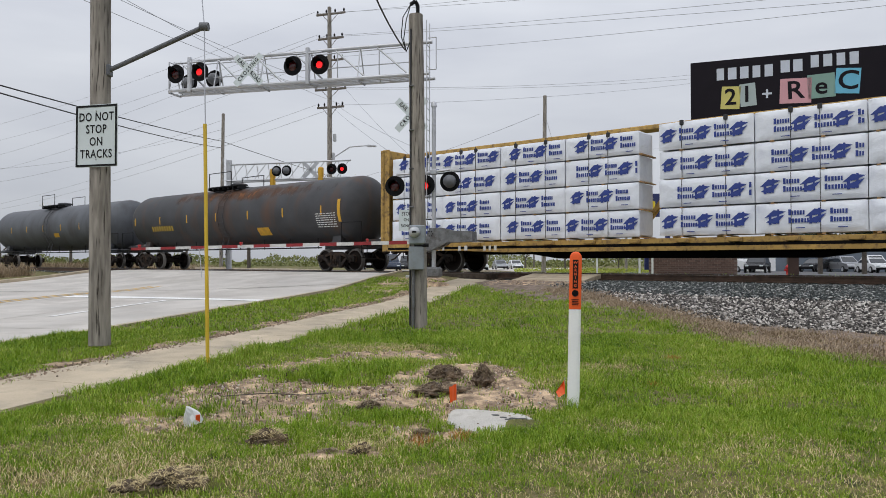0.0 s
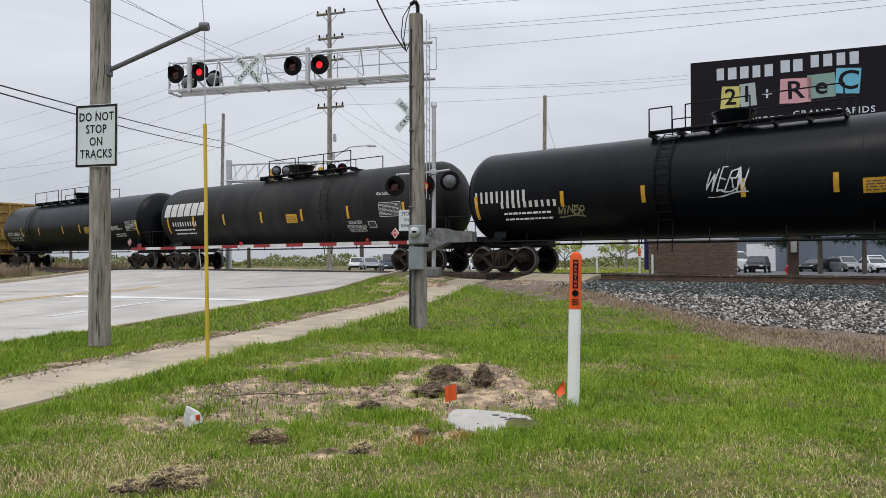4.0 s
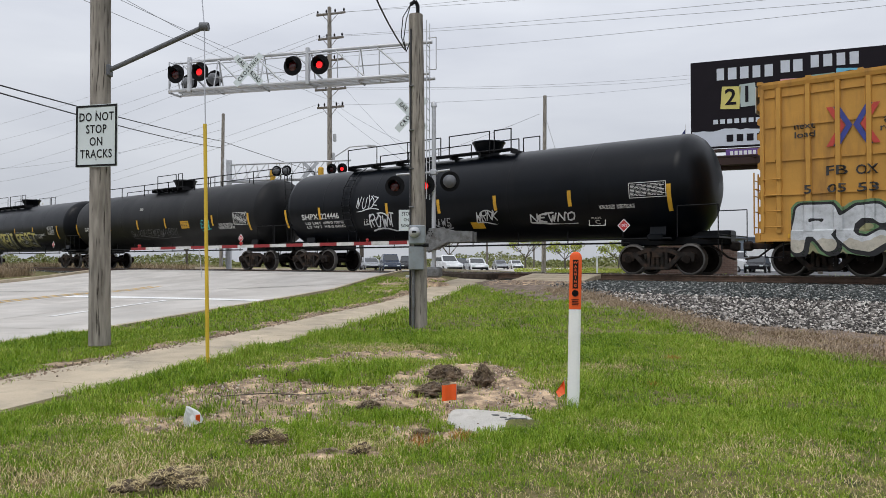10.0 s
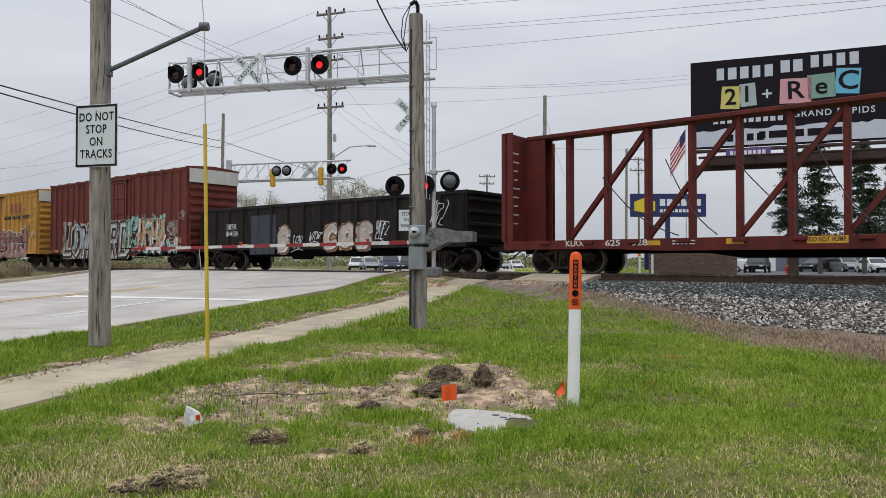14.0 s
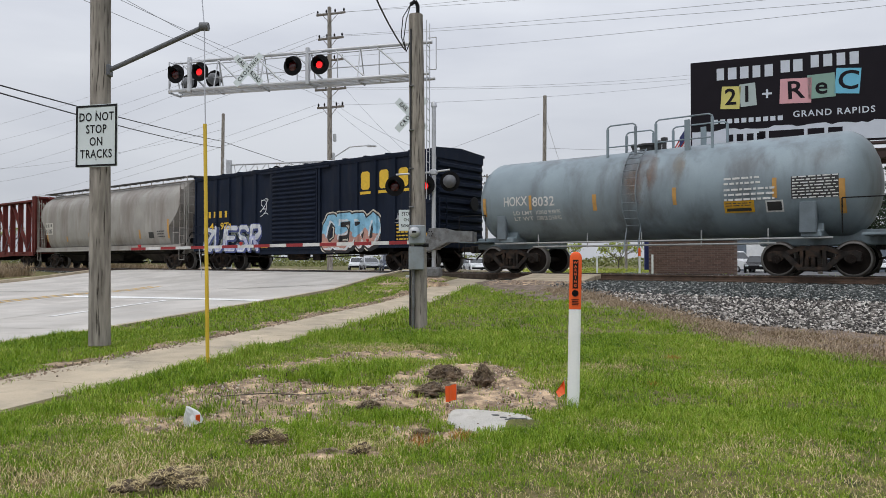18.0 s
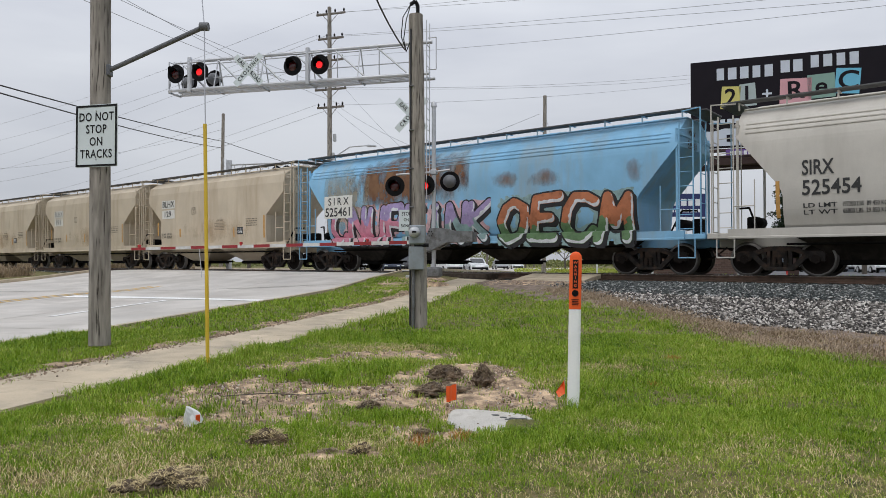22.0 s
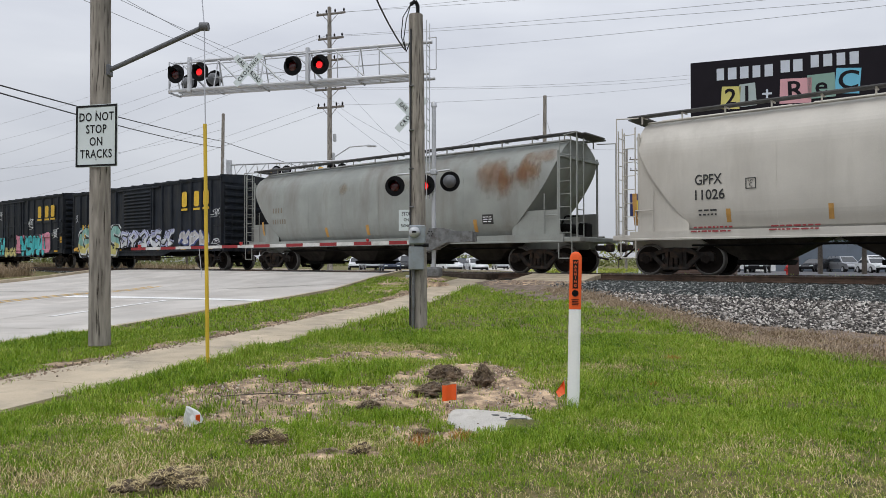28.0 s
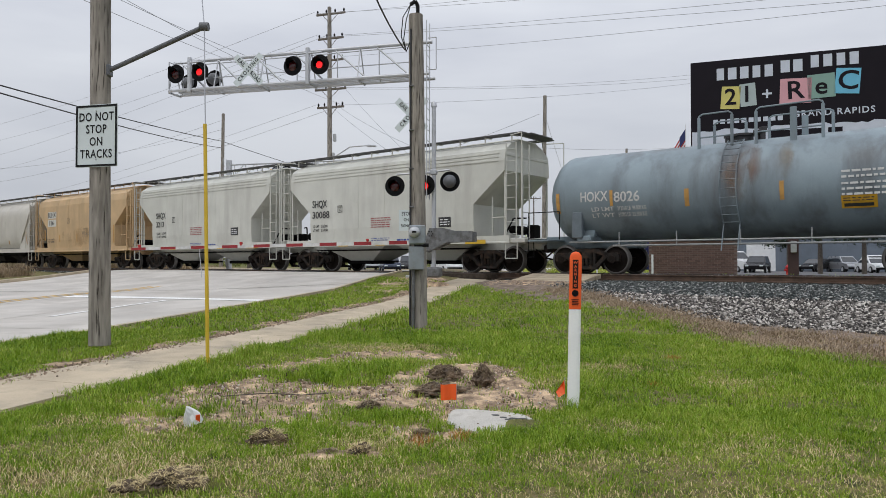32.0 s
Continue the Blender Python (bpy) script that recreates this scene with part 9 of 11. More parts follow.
            for k in (0.28, 0.74) if c % 2 else (0.40, 0.66):
                part("strap", Geo().box((xa + w * k, y + 0.014, zb + ht / 2 - 0.01), (0.016, 0.008, ht - 0.06)), M_STRAPK, bd)
            if t == tiers - 1:
                for k in (0.28, 0.74) if c % 2 else (0.40, 0.66):
                    part("corner_guard", Geo().box((xa + w * k, y - 0.01, zb + ht - 0.06 - sag), (0.11, 0.07, 0.14), 0.01), M_STRAPK, bd, "black strap corner guard")
        st = Geo()
        for c in range(18):
            st.box((-10.4 + 1.22 * c, 0.84, zb - 0.012), (0.09, 1.1, 0.035))
        part("bearer", st, M_LUMBER, car)
    return car



# ---------------------------------------------------------------- paint on the cars' sides
GLYPHS = {
    "A": (((0, 0), (0.45, 1), (0.55, 1), (1, 0)), ((0.2, 0.4), (0.8, 0.4))),
    "C": (((1, 0.85), (0.75, 1), (0.3, 1), (0, 0.7), (0, 0.3), (0.3, 0), (0.75, 0), (1, 0.15)),),
    "E": (((1, 1), (0, 1), (0, 0), (1, 0)), ((0, 0.52), (0.75, 0.52))),
    "G": (((1, 0.85), (0.7, 1), (0.3, 1), (0, 0.7), (0, 0.3), (0.3, 0), (0.8, 0), (1, 0.25), (1, 0.45), (0.55, 0.45)),),
    "H": (((0, 0), (0, 1)), ((1, 0), (1, 1)), ((0, 0.5), (1, 0.5))),
    "K": (((0, 0), (0, 1)), ((1, 1), (0.1, 0.5), (1, 0))),
    "M": (((0, 0), (0.1, 1), (0.5, 0.4), (0.9, 1), (1, 0)),),
    "N": (((0, 0), (0, 1), (1, 0), (1, 1)),),
    "O": (((0.5, 1), (0.1, 0.85), (0, 0.5), (0.1, 0.15), (0.5, 0), (0.9, 0.15), (1, 0.5), (0.9, 0.85), (0.5, 1)),),
    "P": (((0, 0), (0, 1), (0.8, 1), (1, 0.75), (0.8, 0.48), (0, 0.48)),),
    "R": (((0, 0), (0, 1), (0.8, 1), (1, 0.75), (0.8, 0.5), (0, 0.5)), ((0.45, 0.5), (1, 0))),
    "S": (((1, 0.85), (0.7, 1), (0.25, 1), (0, 0.78), (0.25, 0.55), (0.75, 0.47), (1, 0.25), (0.75, 0), (0.2, 0), (0, 0.15)),),
    "T": (((0, 1), (1, 1)), ((0.5, 1), (0.5, 0))),
    "U": (((0, 1), (0, 0.2), (0.3, 0), (0.7, 0), (1, 0.2), (1, 1)),),
    "w": (((0, 0.9), (0.25, 0), (0.5, 0.7), (0.75, 0), (1, 1)),),
    "i": (((0.4, 0), (0.5, 0.7), (0.6, 0.2)), ((0.45, 0.95), (0.55, 0.95))),
    "L": (((0, 1), (0, 0), (1, 0)),),
    "D": (((0, 0), (0, 1), (0.65, 1), (1, 0.7), (1, 0.3), (0.65, 0), (0, 0)),),
    "V": (((0, 1), (0.5, 0), (1, 1)),),
    "z": (((0, 1), (1, 0.9), (0, 0.1), (1, 0)),),
    "x": (((0, 0), (1, 1)), ((0, 1), (1, 0))),
    "y": (((0, 1), (0.5, 0.45), (1, 1)), ((0.5, 0.45), (0.35, -0.1))),
}


def stroke_field(U, V, word, x0, x1, z0, z1, rnd, skew, wob):
    """Distance from each cell to the nearest stroke, and which letter it belongs to."""
    best, who = np.full(U.shape, 9.0), np.zeros(U.shape, int)
    n = len(word)
    w = (x1 - x0) / n
    for k, ch in enumerate(word):
        if ch == " ":
            continue
        lz, hz = z0 + rnd.uniform(0, wob), z1 - rnd.uniform(0, wob)
        if ch == "~":
            a, b = rnd.uniform(-0.15, 0.15), rnd.uniform(-0.15, 0.15)
            shapes = rnd.choice((
                (((0.1, 0.05), (0.9, 0.0 + a), (0.65, 0.35), (0.95, 0.7), (0.4 + b, 1), (0.05, 0.75)),),
                (((0.0, 1), (0.25 + a, 0.55), (0.1, 0.1), (0.6, 0), (1, 0.35 + b)), ((0.55, 0.95), (0.8, 0.6), (0.6, 0.4))),
                (((0.5, 1), (0.0, 0.6 + a), (0.5, 0.3), (1, 0.65), (0.5, 1)), ((0.5, 0.3), (0.3 + b, 0))),
                (((0, 0.2), (0.45, 0.9 + a), (0.6, 0.3), (1.05, 1)), ((0.6, 0.05), (1, 0.1))),
                (((1, 0.9), (0.35, 1), (0.0, 0.5 + b), (0.4, 0.0), (0.75, 0.25 + a)), ((0.55, 0.62), (1, 0.5), (0.95, 0.1))),
            ))
        else:
            shapes = GLYPHS[ch]
        for line in shapes:
            pts = [(x0 + w * (k + 0.14 + 0.72 * a) + skew * (b - 0.5) + rnd.uniform(-wob, wob) * 0.4, lz + (hz - lz) * b + rnd.uniform(-wob, wob) * 0.3) for a, b in line]
            for (ax, az), (bx, bz) in zip(pts, pts[1:]):
                dx, dz = bx - ax, bz - az
                t = np.clip(((U - ax) * dx + (V - az) * dz) / (dx * dx + dz * dz + 1e-9), 0, 1)
                d = np.hypot(U - ax - t * dx, V - az - t * dz)
                who = np.where(d < best, k, who)
                best = np.minimum(best, d)
    return best, who


def nodes(x0, x1, z0, z1, cell):
    nx, nz = max(3, int(abs(x0 - x1) / cell)), max(3, int((z1 - z0) / cell))
    return np.meshgrid(np.linspace(0, x0 - x1, nx + 1), np.linspace(0, z1 - z0, nz + 1))


def rough_field(U, V, scale, seed):
    return np.array([[noise.noise((a * scale, b * scale, seed)) for a in U[0]] for b in V[:, 0]])


def paint_field(car, x0, z0, U, V, F, mt, lift, label, name="graffiti"):
    """A draped coat of paint wherever the field is positive, with its outline cut smoothly through the cells."""
    f = SURF[car.name]
    nz, nx = U.shape[0] - 1, U.shape[1] - 1
    e = float(U[0, 1]) * 0.6
    X, Z = x0 - U, z0 + V
    Y = np.maximum(np.maximum(f(X - e, Z), f(X + e, Z)), np.maximum(f(X, Z - e), f(X, Z + e))) + lift
    ins = F > 0
    count = ins[:-1, :-1].astype(int) + ins[1:, :-1] + ins[:-1, 1:] + ins[1:, 1:]
    g = Geo()
    vs, fs = [], []
    P = np.stack([X, Y, Z], -1)
    jj, ii = np.nonzero(count == 4)
    w = nx + 1
    if len(jj):
        k = jj * w + ii
        used, inv = np.unique(np.stack([k, k + 1, k + w + 1, k + w], 1), return_inverse=True)
        vs = [tuple(p) for p in P.reshape(-1, 3)[used].tolist()]
        fs = [tuple(r) for r in inv.reshape(-1, 4).tolist()]
    for j, i in zip(*[q.tolist() for q in np.nonzero((count > 0) & (count < 4))]):
        c = ((j, i), (j, i + 1), (j + 1, i + 1), (j + 1, i))
        poly = []
        for m in range(4):
            p, q = c[m], c[(m + 1) % 4]
            fp, fq = float(F[p]), float(F[q])
            if fp > 0:
                poly.append(tuple(P[p].tolist()))
            if (fp > 0) != (fq > 0):
                t = fp / (fp - fq)
                poly.append(tuple((P[p] * (1 - t) + P[q] * t).tolist()))
        if len(poly) > 2:
            fs.append(tuple(range(len(vs), len(vs) + len(poly))))
            vs += poly
    if fs:
        g.v, g.f, g.s = vs, fs, [False] * len(fs)
        part(name, g.mesh(name, mt, False), None, car, label)


def piece(car, x0, z1, x1, z0, word, fills, edge, seed, thick=0.12, cloud=None, cell=0.036, shade=None, label="sprayed graffiti lettering", split=0.5, shine=True, halo=None, drop=0.05, line=0.34):
    """A large sprayed piece: thick outlined letters in two tones with a dropped block shadow, glints and a ragged cloud."""
    W, H = x0 - x1, z1 - z0
    cell = min(cell, max(0.022, thick * H * 0.5))
    U, V = nodes(x0, x1, z0, z1, cell)
    m = thick * H
    span = (m * 0.4, W - m * 0.4, m * 1.35, H - m * 1.35)

    def field(du, dv):
        return stroke_field(U + du, V + dv, word, *span, random.Random(seed), 0.10 * H, 0.07 * H)[0]

    wob = rough_field(U, V, 2.2, seed)
    wob2 = rough_field(U, V, 7.0, seed + 3)
    D = field(0, 0) + wob * 0.03
    rim = np.minimum(np.minimum(U, W - U), np.minimum(V, H - V))
    t = max(0.04, m * line)
    if cloud:
        paint_field(car, x0, z0, U, V, np.minimum(m * 2.1 + wob * 0.3 + wob2 * 0.10 - D, rim - 0.03 - 0.16 * (wob + 0.3)), cloud, 0.0, label)
    if halo:
        paint_field(car, x0, z0, U, V, m + t * 2.0 + wob2 * 0.02 - D, halo, 0.001, label)
    dark = np.maximum(m + t - D, m + t * 0.8 - field(-drop * H, drop * H) - wob * 0.03) if drop else m + t - D
    paint_field(car, x0, z0, U, V, dark + wob2 * 0.01, edge, 0.002, label)
    paint_field(car, x0, z0, U, V, m - D, fills[0], 0.004, label)
    if len(fills) > 1:
        low = H * split - V + wob * 0.22 * H + wob2 * 0.06 * H
        paint_field(car, x0, z0, U, V, np.minimum(m - D, low), fills[1], 0.006, label)
    if shine:
        paint_field(car, x0, z0, U, V, np.minimum(m * 0.93 - D, field(0.03 * H, -0.05 * H) + wob * 0.03 - m * 0.93 + wob2 * 0.05), S_WHITE, 0.008, label)


def haze(car, x0, z1, x1, z0, mt, seed):
    """A ragged sprayed ground that lettering stands on."""
    U, V = nodes(x0, x1, z0, z1, 0.04)
    rim = np.minimum(np.minimum(U, x0 - x1 - U), np.minimum(V, z1 - z0 - V))
    paint_field(car, x0, z0, U, V, rim - 0.10 + 0.22 * rough_field(U, V, 2.0, seed) + 0.10 * rough_field(U, V, 6.0, seed + 1), mt, 0.0, "ragged sprayed paint patch")


def blobs(car, x0, z1, x1, z0, n, fills, edge, halo, seed, cell=0.04, lines_of=None, band=False, label="sprayed bubble lettering"):
    """Fat round-topped bubble shapes standing side by side, outlined, with scribbled inner lines."""
    rnd = random.Random(seed)
    W, H = x0 - x1, z1 - z0
    U, V = nodes(x0, x1, z0, z1, cell)
    wob, wob2 = rough_field(U, V, 1.8, seed), rough_field(U, V, 6.0, seed + 1)
    w = W / n
    ds = []
    for k in range(n):
        hw, top = w * rnd.uniform(0.50, 0.64), H * rnd.uniform(0.74, 0.97)
        r = hw * rnd.uniform(0.7, 0.95)
        cx, cz = w * (k + 0.5) + rnd.uniform(-0.04, 0.04) * w, top / 2 - 0.2
        qx, qz = np.abs(U - cx - 0.08 * (V - cz)) - (hw - r), np.abs(V - cz) - (top / 2 + 0.2 - r)
        ds.append(np.hypot(np.maximum(qx, 0), np.maximum(qz, 0)) + np.minimum(np.maximum(qx, qz), 0) - r + wob * 0.09 + wob2 * 0.02)
    best = np.minimum.reduce(ds)
    rim = np.minimum(np.minimum(U, W - U) - 0.05, V - 0.05) + wob * 0.12 + wob2 * 0.02
    paint_field(car, x0, z0, U, V, np.minimum(0.0 - best, rim - 0.05), halo, 0.0, label)
    paint_field(car, x0, z0, U, V, np.minimum(-0.06 - best, rim - 0.02), edge, 0.002, label)
    F = np.full(U.shape, -1.0)
    for k in range(n):
        later = np.minimum.reduce(ds[k + 1:]) if k < n - 1 else np.full(U.shape, 9.0)
        F = np.maximum(F, np.minimum(-0.11 - ds[k], later))
    F = np.minimum(F, rim)
    paint_field(car, x0, z0, U, V, F, fills[0], 0.004, label)
    paint_field(car, x0, z0, U, V, np.minimum(F, 0.42 * wob + 0.4 * wob2 - 0.14 + 0.3 * (0.5 - V / H)), fills[1], 0.006, label)
    if band:
        mid = V - 0.46 * H - 0.10 * wob
        inside = np.minimum(-0.08 - best, rim)
        paint_field(car, x0, z0, U, V, np.minimum(0.07 - np.abs(mid) + 0.05 * wob2, inside), edge, 0.008, label)
        paint_field(car, x0, z0, U, V, np.minimum(0.022 - np.abs(mid), inside), halo, 0.010, label)
        shard = 0.05 - np.abs(((U * 1.9 + 0.6 * np.floor(U * 1.3)) % 1.0) - 0.5 - 0.35 * V / H)
        paint_field(car, x0, z0, U, V, np.minimum(np.minimum(shard, 0.42 * H - V), inside), edge, 0.008, label)
    for k, mt in enumerate(lines_of or ()):
        r2 = random.Random(seed + 9 + k)
        S = np.full(U.shape, 9.0)
        for q in range(3 * n):
            cx, cz = r2.uniform(0.1, W - 0.1), r2.uniform(0.05, 0.6) * H
            ra, rb, t0 = r2.uniform(0.06, 0.22), r2.uniform(0.06, 0.3), r2.uniform(0, 6.28)
            arc = np.arctan2((V - cz) / rb, (U - cx) / ra) - t0
            S = np.where(np.cos(arc) > -0.2, np.minimum(S, np.abs(np.hypot((U - cx) / ra, (V - cz) / rb) - 1) * min(ra, rb)), S)
        paint_field(car, x0, z0, U, V, np.minimum(0.026 - S + wob2 * 0.012, F + 0.05), mt, 0.008 + 0.002 * k, label)


def scrawl(car, x0, z1, x1, z0, word, mt, seed, width=0.03, cell=0.016):
    """A thin hurried tag: leaning letters run together, a long stroke under them and a few dots."""
    rnd = random.Random(seed)
    W, H = x0 - x1, z1 - z0
    U, V = nodes(x0, x1, z0, z1, cell)
    D = stroke_field(U, V, word, 0.03 * W, 0.97 * W, 0.20 * H, 0.97 * H, rnd, 0.22 * H, 0.16 * H)[0]
    sweep = [(W * t, H * (0.10 + 0.10 * math.sin(4.5 * t + seed) - 0.05 * t)) for t in (0.05, 0.25, 0.45, 0.65, 0.85, 0.96)]
    hook = [(W * (0.5 + 0.3 * math.cos(a + seed)), H * (0.55 + 0.4 * math.sin(a + seed))) for a in (0, 0.5, 1.0, 1.5, 2.0, 2.5)]
    for line in (sweep, hook):
        for (ax, az), (bx, bz) in zip(line, line[1:]):
            dx, dz = bx - ax, bz - az
            t = np.clip(((U - ax) * dx + (V - az) * dz) / (dx * dx + dz * dz + 1e-9), 0, 1)
            D = np.minimum(D, np.hypot(U - ax - t * dx, V - az - t * dz))
    for k in range(2):
        D = np.minimum(D, np.hypot(U - W * rnd.uniform(0.1, 0.9), V - H * rnd.uniform(0.05, 0.95)) - 0.008)
    paint_field(car, x0, z0, U, V, max(0.013, width * 0.62) - D, mt, 0.006, "thin sprayed tag")


def rings(car, x0, z1, x1, z0, mt, seed, n=40):
    """Sprayed bubbles: small rings and dots."""
    rnd = random.Random(seed)
    W, H = x0 - x1, z1 - z0
    U, V = nodes(x0, x1, z0, z1, 0.03)
    F = np.full(U.shape, -1.0)
    for k in range(n):
        cx, cz, r = rnd.uniform(0.1, W - 0.1), rnd.uniform(0.1, H - 0.1), rnd.uniform(0.05, 0.16)
        d = np.hypot(U - cx, V - cz)
        F = np.maximum(F, (r - d) if k % 3 == 0 else 0.026 - np.abs(d - r))
    paint_field(car, x0, z0, U, V, F, mt, 0.003, "sprayed bubbles")


STAINS = {}


def smear(car, x0, z1, x1, z0, mt, seed, cut=0.0, scale=1.6, cell=0.05, label="rust stain"):
    """A faded stain that runs downwards; its edges thin out."""
    STAINS[car.name] = STAINS.get(car.name, 0) + 1
    return plate(car, x0, z1, x1, z0, mt, "stain", label, 0.001 + 0.0015 * STAINS[car.name])


def plate(car, x0, z1, x1, z0, mt, name="plate", label="", lift=0.004):
    """A flat painted or fixed panel between two corners."""
    f = SURF[car.name]
    nx, nz = max(2, int(abs(x0 - x1) / 0.12)), max(2, int((z1 - z0) / 0.12))
    g = Geo()
    vs = []
    for j in range(nz + 1):
        for i in range(nx + 1):
            x, z = x0 + (x1 - x0) * i / nx, z0 + (z1 - z0) * j / nz
            vs.append((x, float(f(np.array([x]), np.array([z]))[0]) + lift, z))
    g.add(vs, [(j * (nx + 1) + i, j * (nx + 1) + i + 1, (j + 1) * (nx + 1) + i + 1, (j + 1) * (nx + 1) + i) for j in range(nz) for i in range(nx)])
    return part(name, g, mt, car, label)


def digits(car, x0, z1, x1, z0, n, mt, seed=1, lift=0.008):
    """A line of n plain character-sized bars in place of a car's number or owner's mark."""
    rnd = random.Random(seed)
    f = SURF[car.name]
    w = (x0 - x1) / n
    zh = (z1 - z0) * 0.08
    z0, z1 = z0 + zh, z1 - zh
    for i in range(n):
        k = w * rnd.uniform(0.38, 0.54)
        x = x0 - w * (i + 0.5)
        ya, yb = [float(f(np.array([x]), np.array([z]))[0]) + lift for z in (z0, z1)]
        g = Geo()
        g.add([(x + k / 2, ya, z0), (x - k / 2, ya, z0), (x - k / 2, yb, z1), (x + k / 2, yb, z1)], [(0, 1, 2, 3)])
        part("number_bar", g, mt, car, "plain bar in place of a number" if i == 0 else "")


def lines(car, x0, z1, x1, z0, n, mt, seed=1):
    """Small unreadable data lines as bars."""
    rnd = random.Random(seed)
    f = SURF[car.name]
    g = Geo()
    h = (z1 - z0) / n
    for i in range(n):
        z = z1 - h * (i + 0.5)
        x = x0
        while x > x1 + 0.05:
            w = min(rnd.uniform(0.05, 0.2), x - x1)
            y = float(f(np.array([x - w / 2]), np.array([z]))[0]) + 0.008
            g.add([(x, y, z - h * 0.2), (x - w, y, z - h * 0.2), (x - w, y, z + h * 0.2), (x, y, z + h * 0.2)], [(0, 1, 2, 3)])
            x -= w + 0.04
    return tagged(part("data_text", g, mt, car, "small plain bars of data lettering"), "", "", "", "stuff")


def side_letters(car, text, x0, z1, x1, z0, mt, spacing=1.0, lift=0.010):
    """Readable lettering fitted between two corners."""
    g = letters(text, z1 - z0, spacing)
    xs = [p[0] for p in g.v]
    k = (x0 - x1) / (max(xs) - min(xs))
    f = SURF[car.name]
    vs = []
    for a, b, c in g.v:
        x, z = (x0 + x1) / 2 - (a - (max(xs) + min(xs)) / 2) * k, (z0 + z1) / 2 + c
        vs.append((x, float(f(np.array([x]), np.array([z]))[0]) + lift, z))
    g.v = vs
    return part("lettering", g, mt, car, "stencilled lettering")


def plate_square(car, x0, z1, x1, z0, mt):
    """A thin painted square round a word and a letter."""
    f = SURF[car.name]
    y = float(f(np.array([(x0 + x1) / 2]), np.array([(z0 + z1) / 2]))[0]) + 0.012
    g = Geo()
    for a, b, c, d in ((x0, z1, x1, z1 - 0.025), (x0, z0 + 0.025, x1, z0), (x0, z1, x0 - 0.025, z0), (x1 + 0.025, z1, x1, z0)):
        g.add([(a, y, d), (c, y, d), (c, y, b), (a, y, b)], [(0, 1, 2, 3)])
    part("plate_outline", g, mt, car)
    w, h = x0 - x1, z1 - z0
    side_letters(car, "PLATE", x0 - w * 0.22, z1 - h * 0.18, x1 + w * 0.22, z1 - h * 0.36, mt)
    side_letters(car, "C", x0 - w * 0.36, z1 - h * 0.46, x1 + w * 0.36, z0 + h * 0.16, mt)


def load_lines(car, x0, z1, x1, z0, limit, light, mt):
    """The two stencilled lines of load limit and light weight."""
    h = (z1 - z0) * 0.40
    m = x0 + (x1 - x0) * 0.42
    for z, word, number in ((z1, "LD LMT", limit), (z0 + h, "LT WT", light)):
        side_letters(car, word, x0, z, m, z - h, mt)
        side_letters(car, number, m - 0.12, z, x1, z - h, mt)


def streak(car, x0, z1, x1, z0, mt=None):
    plate(car, x0, z1, x1, z0, mt or M_REFLECT, "stripe", "yellow reflective stripe")


def block_mark(car, x0, z1, x1, z0, n, mt, under=True):
    """Bold plain shapes in place of an owner's emblem: one chamfered block for each character."""
    f = SURF[car.name]
    w = (x0 - x1) / n
    h = z1 - z0
    for i in range(n):
        c, k = x0 - w * (i + 0.5), w * 0.29
        y = max(float(f(np.array([c + q * k]), np.array([z0 + h / 2]))[0]) for q in (-1, -0.5, 0, 0.5, 1)) + 0.006
        zm = z0 + h / 2
        g = Geo()
        e = k * 0.82
        ch = min(e, h) * 0.35
        g.add([(c + e, y, z0 + ch), (c + e - ch, y, z0), (c - e + ch, y, z0), (c - e, y, z0 + ch), (c - e, y, z1 - ch), (c - e + ch, y, z1), (c + e - ch, y, z1), (c + e, y, z1 - ch)], [tuple(range(8))])
        if under:
            g.add([(c + k, y, z0 - 0.18), (c - k, y, z0 - 0.18), (c - k, y, z0 - 0.07), (c + k, y, z0 - 0.07)], [(0, 1, 2, 3)])
        part("emblem", g, mt, car, "plain bold emblem shape")


def name_blocks(car, x0, z1, x1, z0, n, mt):
    """A maker's name as one slanted plain block for each character, draped on the tank."""
    f = SURF[car.name]
    w = (x0 - x1) / n
    for i in range(n):
        g = Geo()
        vs = []
        for k in range(7):
            z = z0 + (z1 - z0) * k / 6
            lean = 0.07 * (k / 6 - 0.5)
            for x in (x0 - w * (i + 0.06) - lean, x0 - w * (i + 0.90) - lean):
                vs.append((x, float(f(np.array([x]), np.array([z]))[0]) + 0.008, z))
        g.add(vs, [(2 * k, 2 * k + 1, 2 * k + 3, 2 * k + 2) for k in range(6)])
        part("name_block", g, mt, car, "plain slanted block in place of a name" if i == 0 else "")


def placard(car, x, z):
    f = SURF[car.name]
    y = max(1.50, float(f(np.array([x]), np.array([z]))[0]) + 0.02)
    g = Geo().prism([(x - 0.2, z), (x, z + 0.2), (x + 0.2, z), (x, z - 0.2)], "y", y - 0.012, y)
    p = part("placard", g, M_WHITE, car, "red and white diamond hazard placard")
    part("placard_field", Geo().prism([(x - 0.17, z), (x, z + 0.17), (x + 0.17, z), (x, z - 0.17)], "y", y + 0.001, y + 0.003), M_REDTAPE, p)
    gl = letters("1075", 0.085)
    gl.v = [(x - a, y + 0.005, z + c) for a, b, c in gl.v]
    part("number", gl, M_WHITE, p, "white number on the placard")


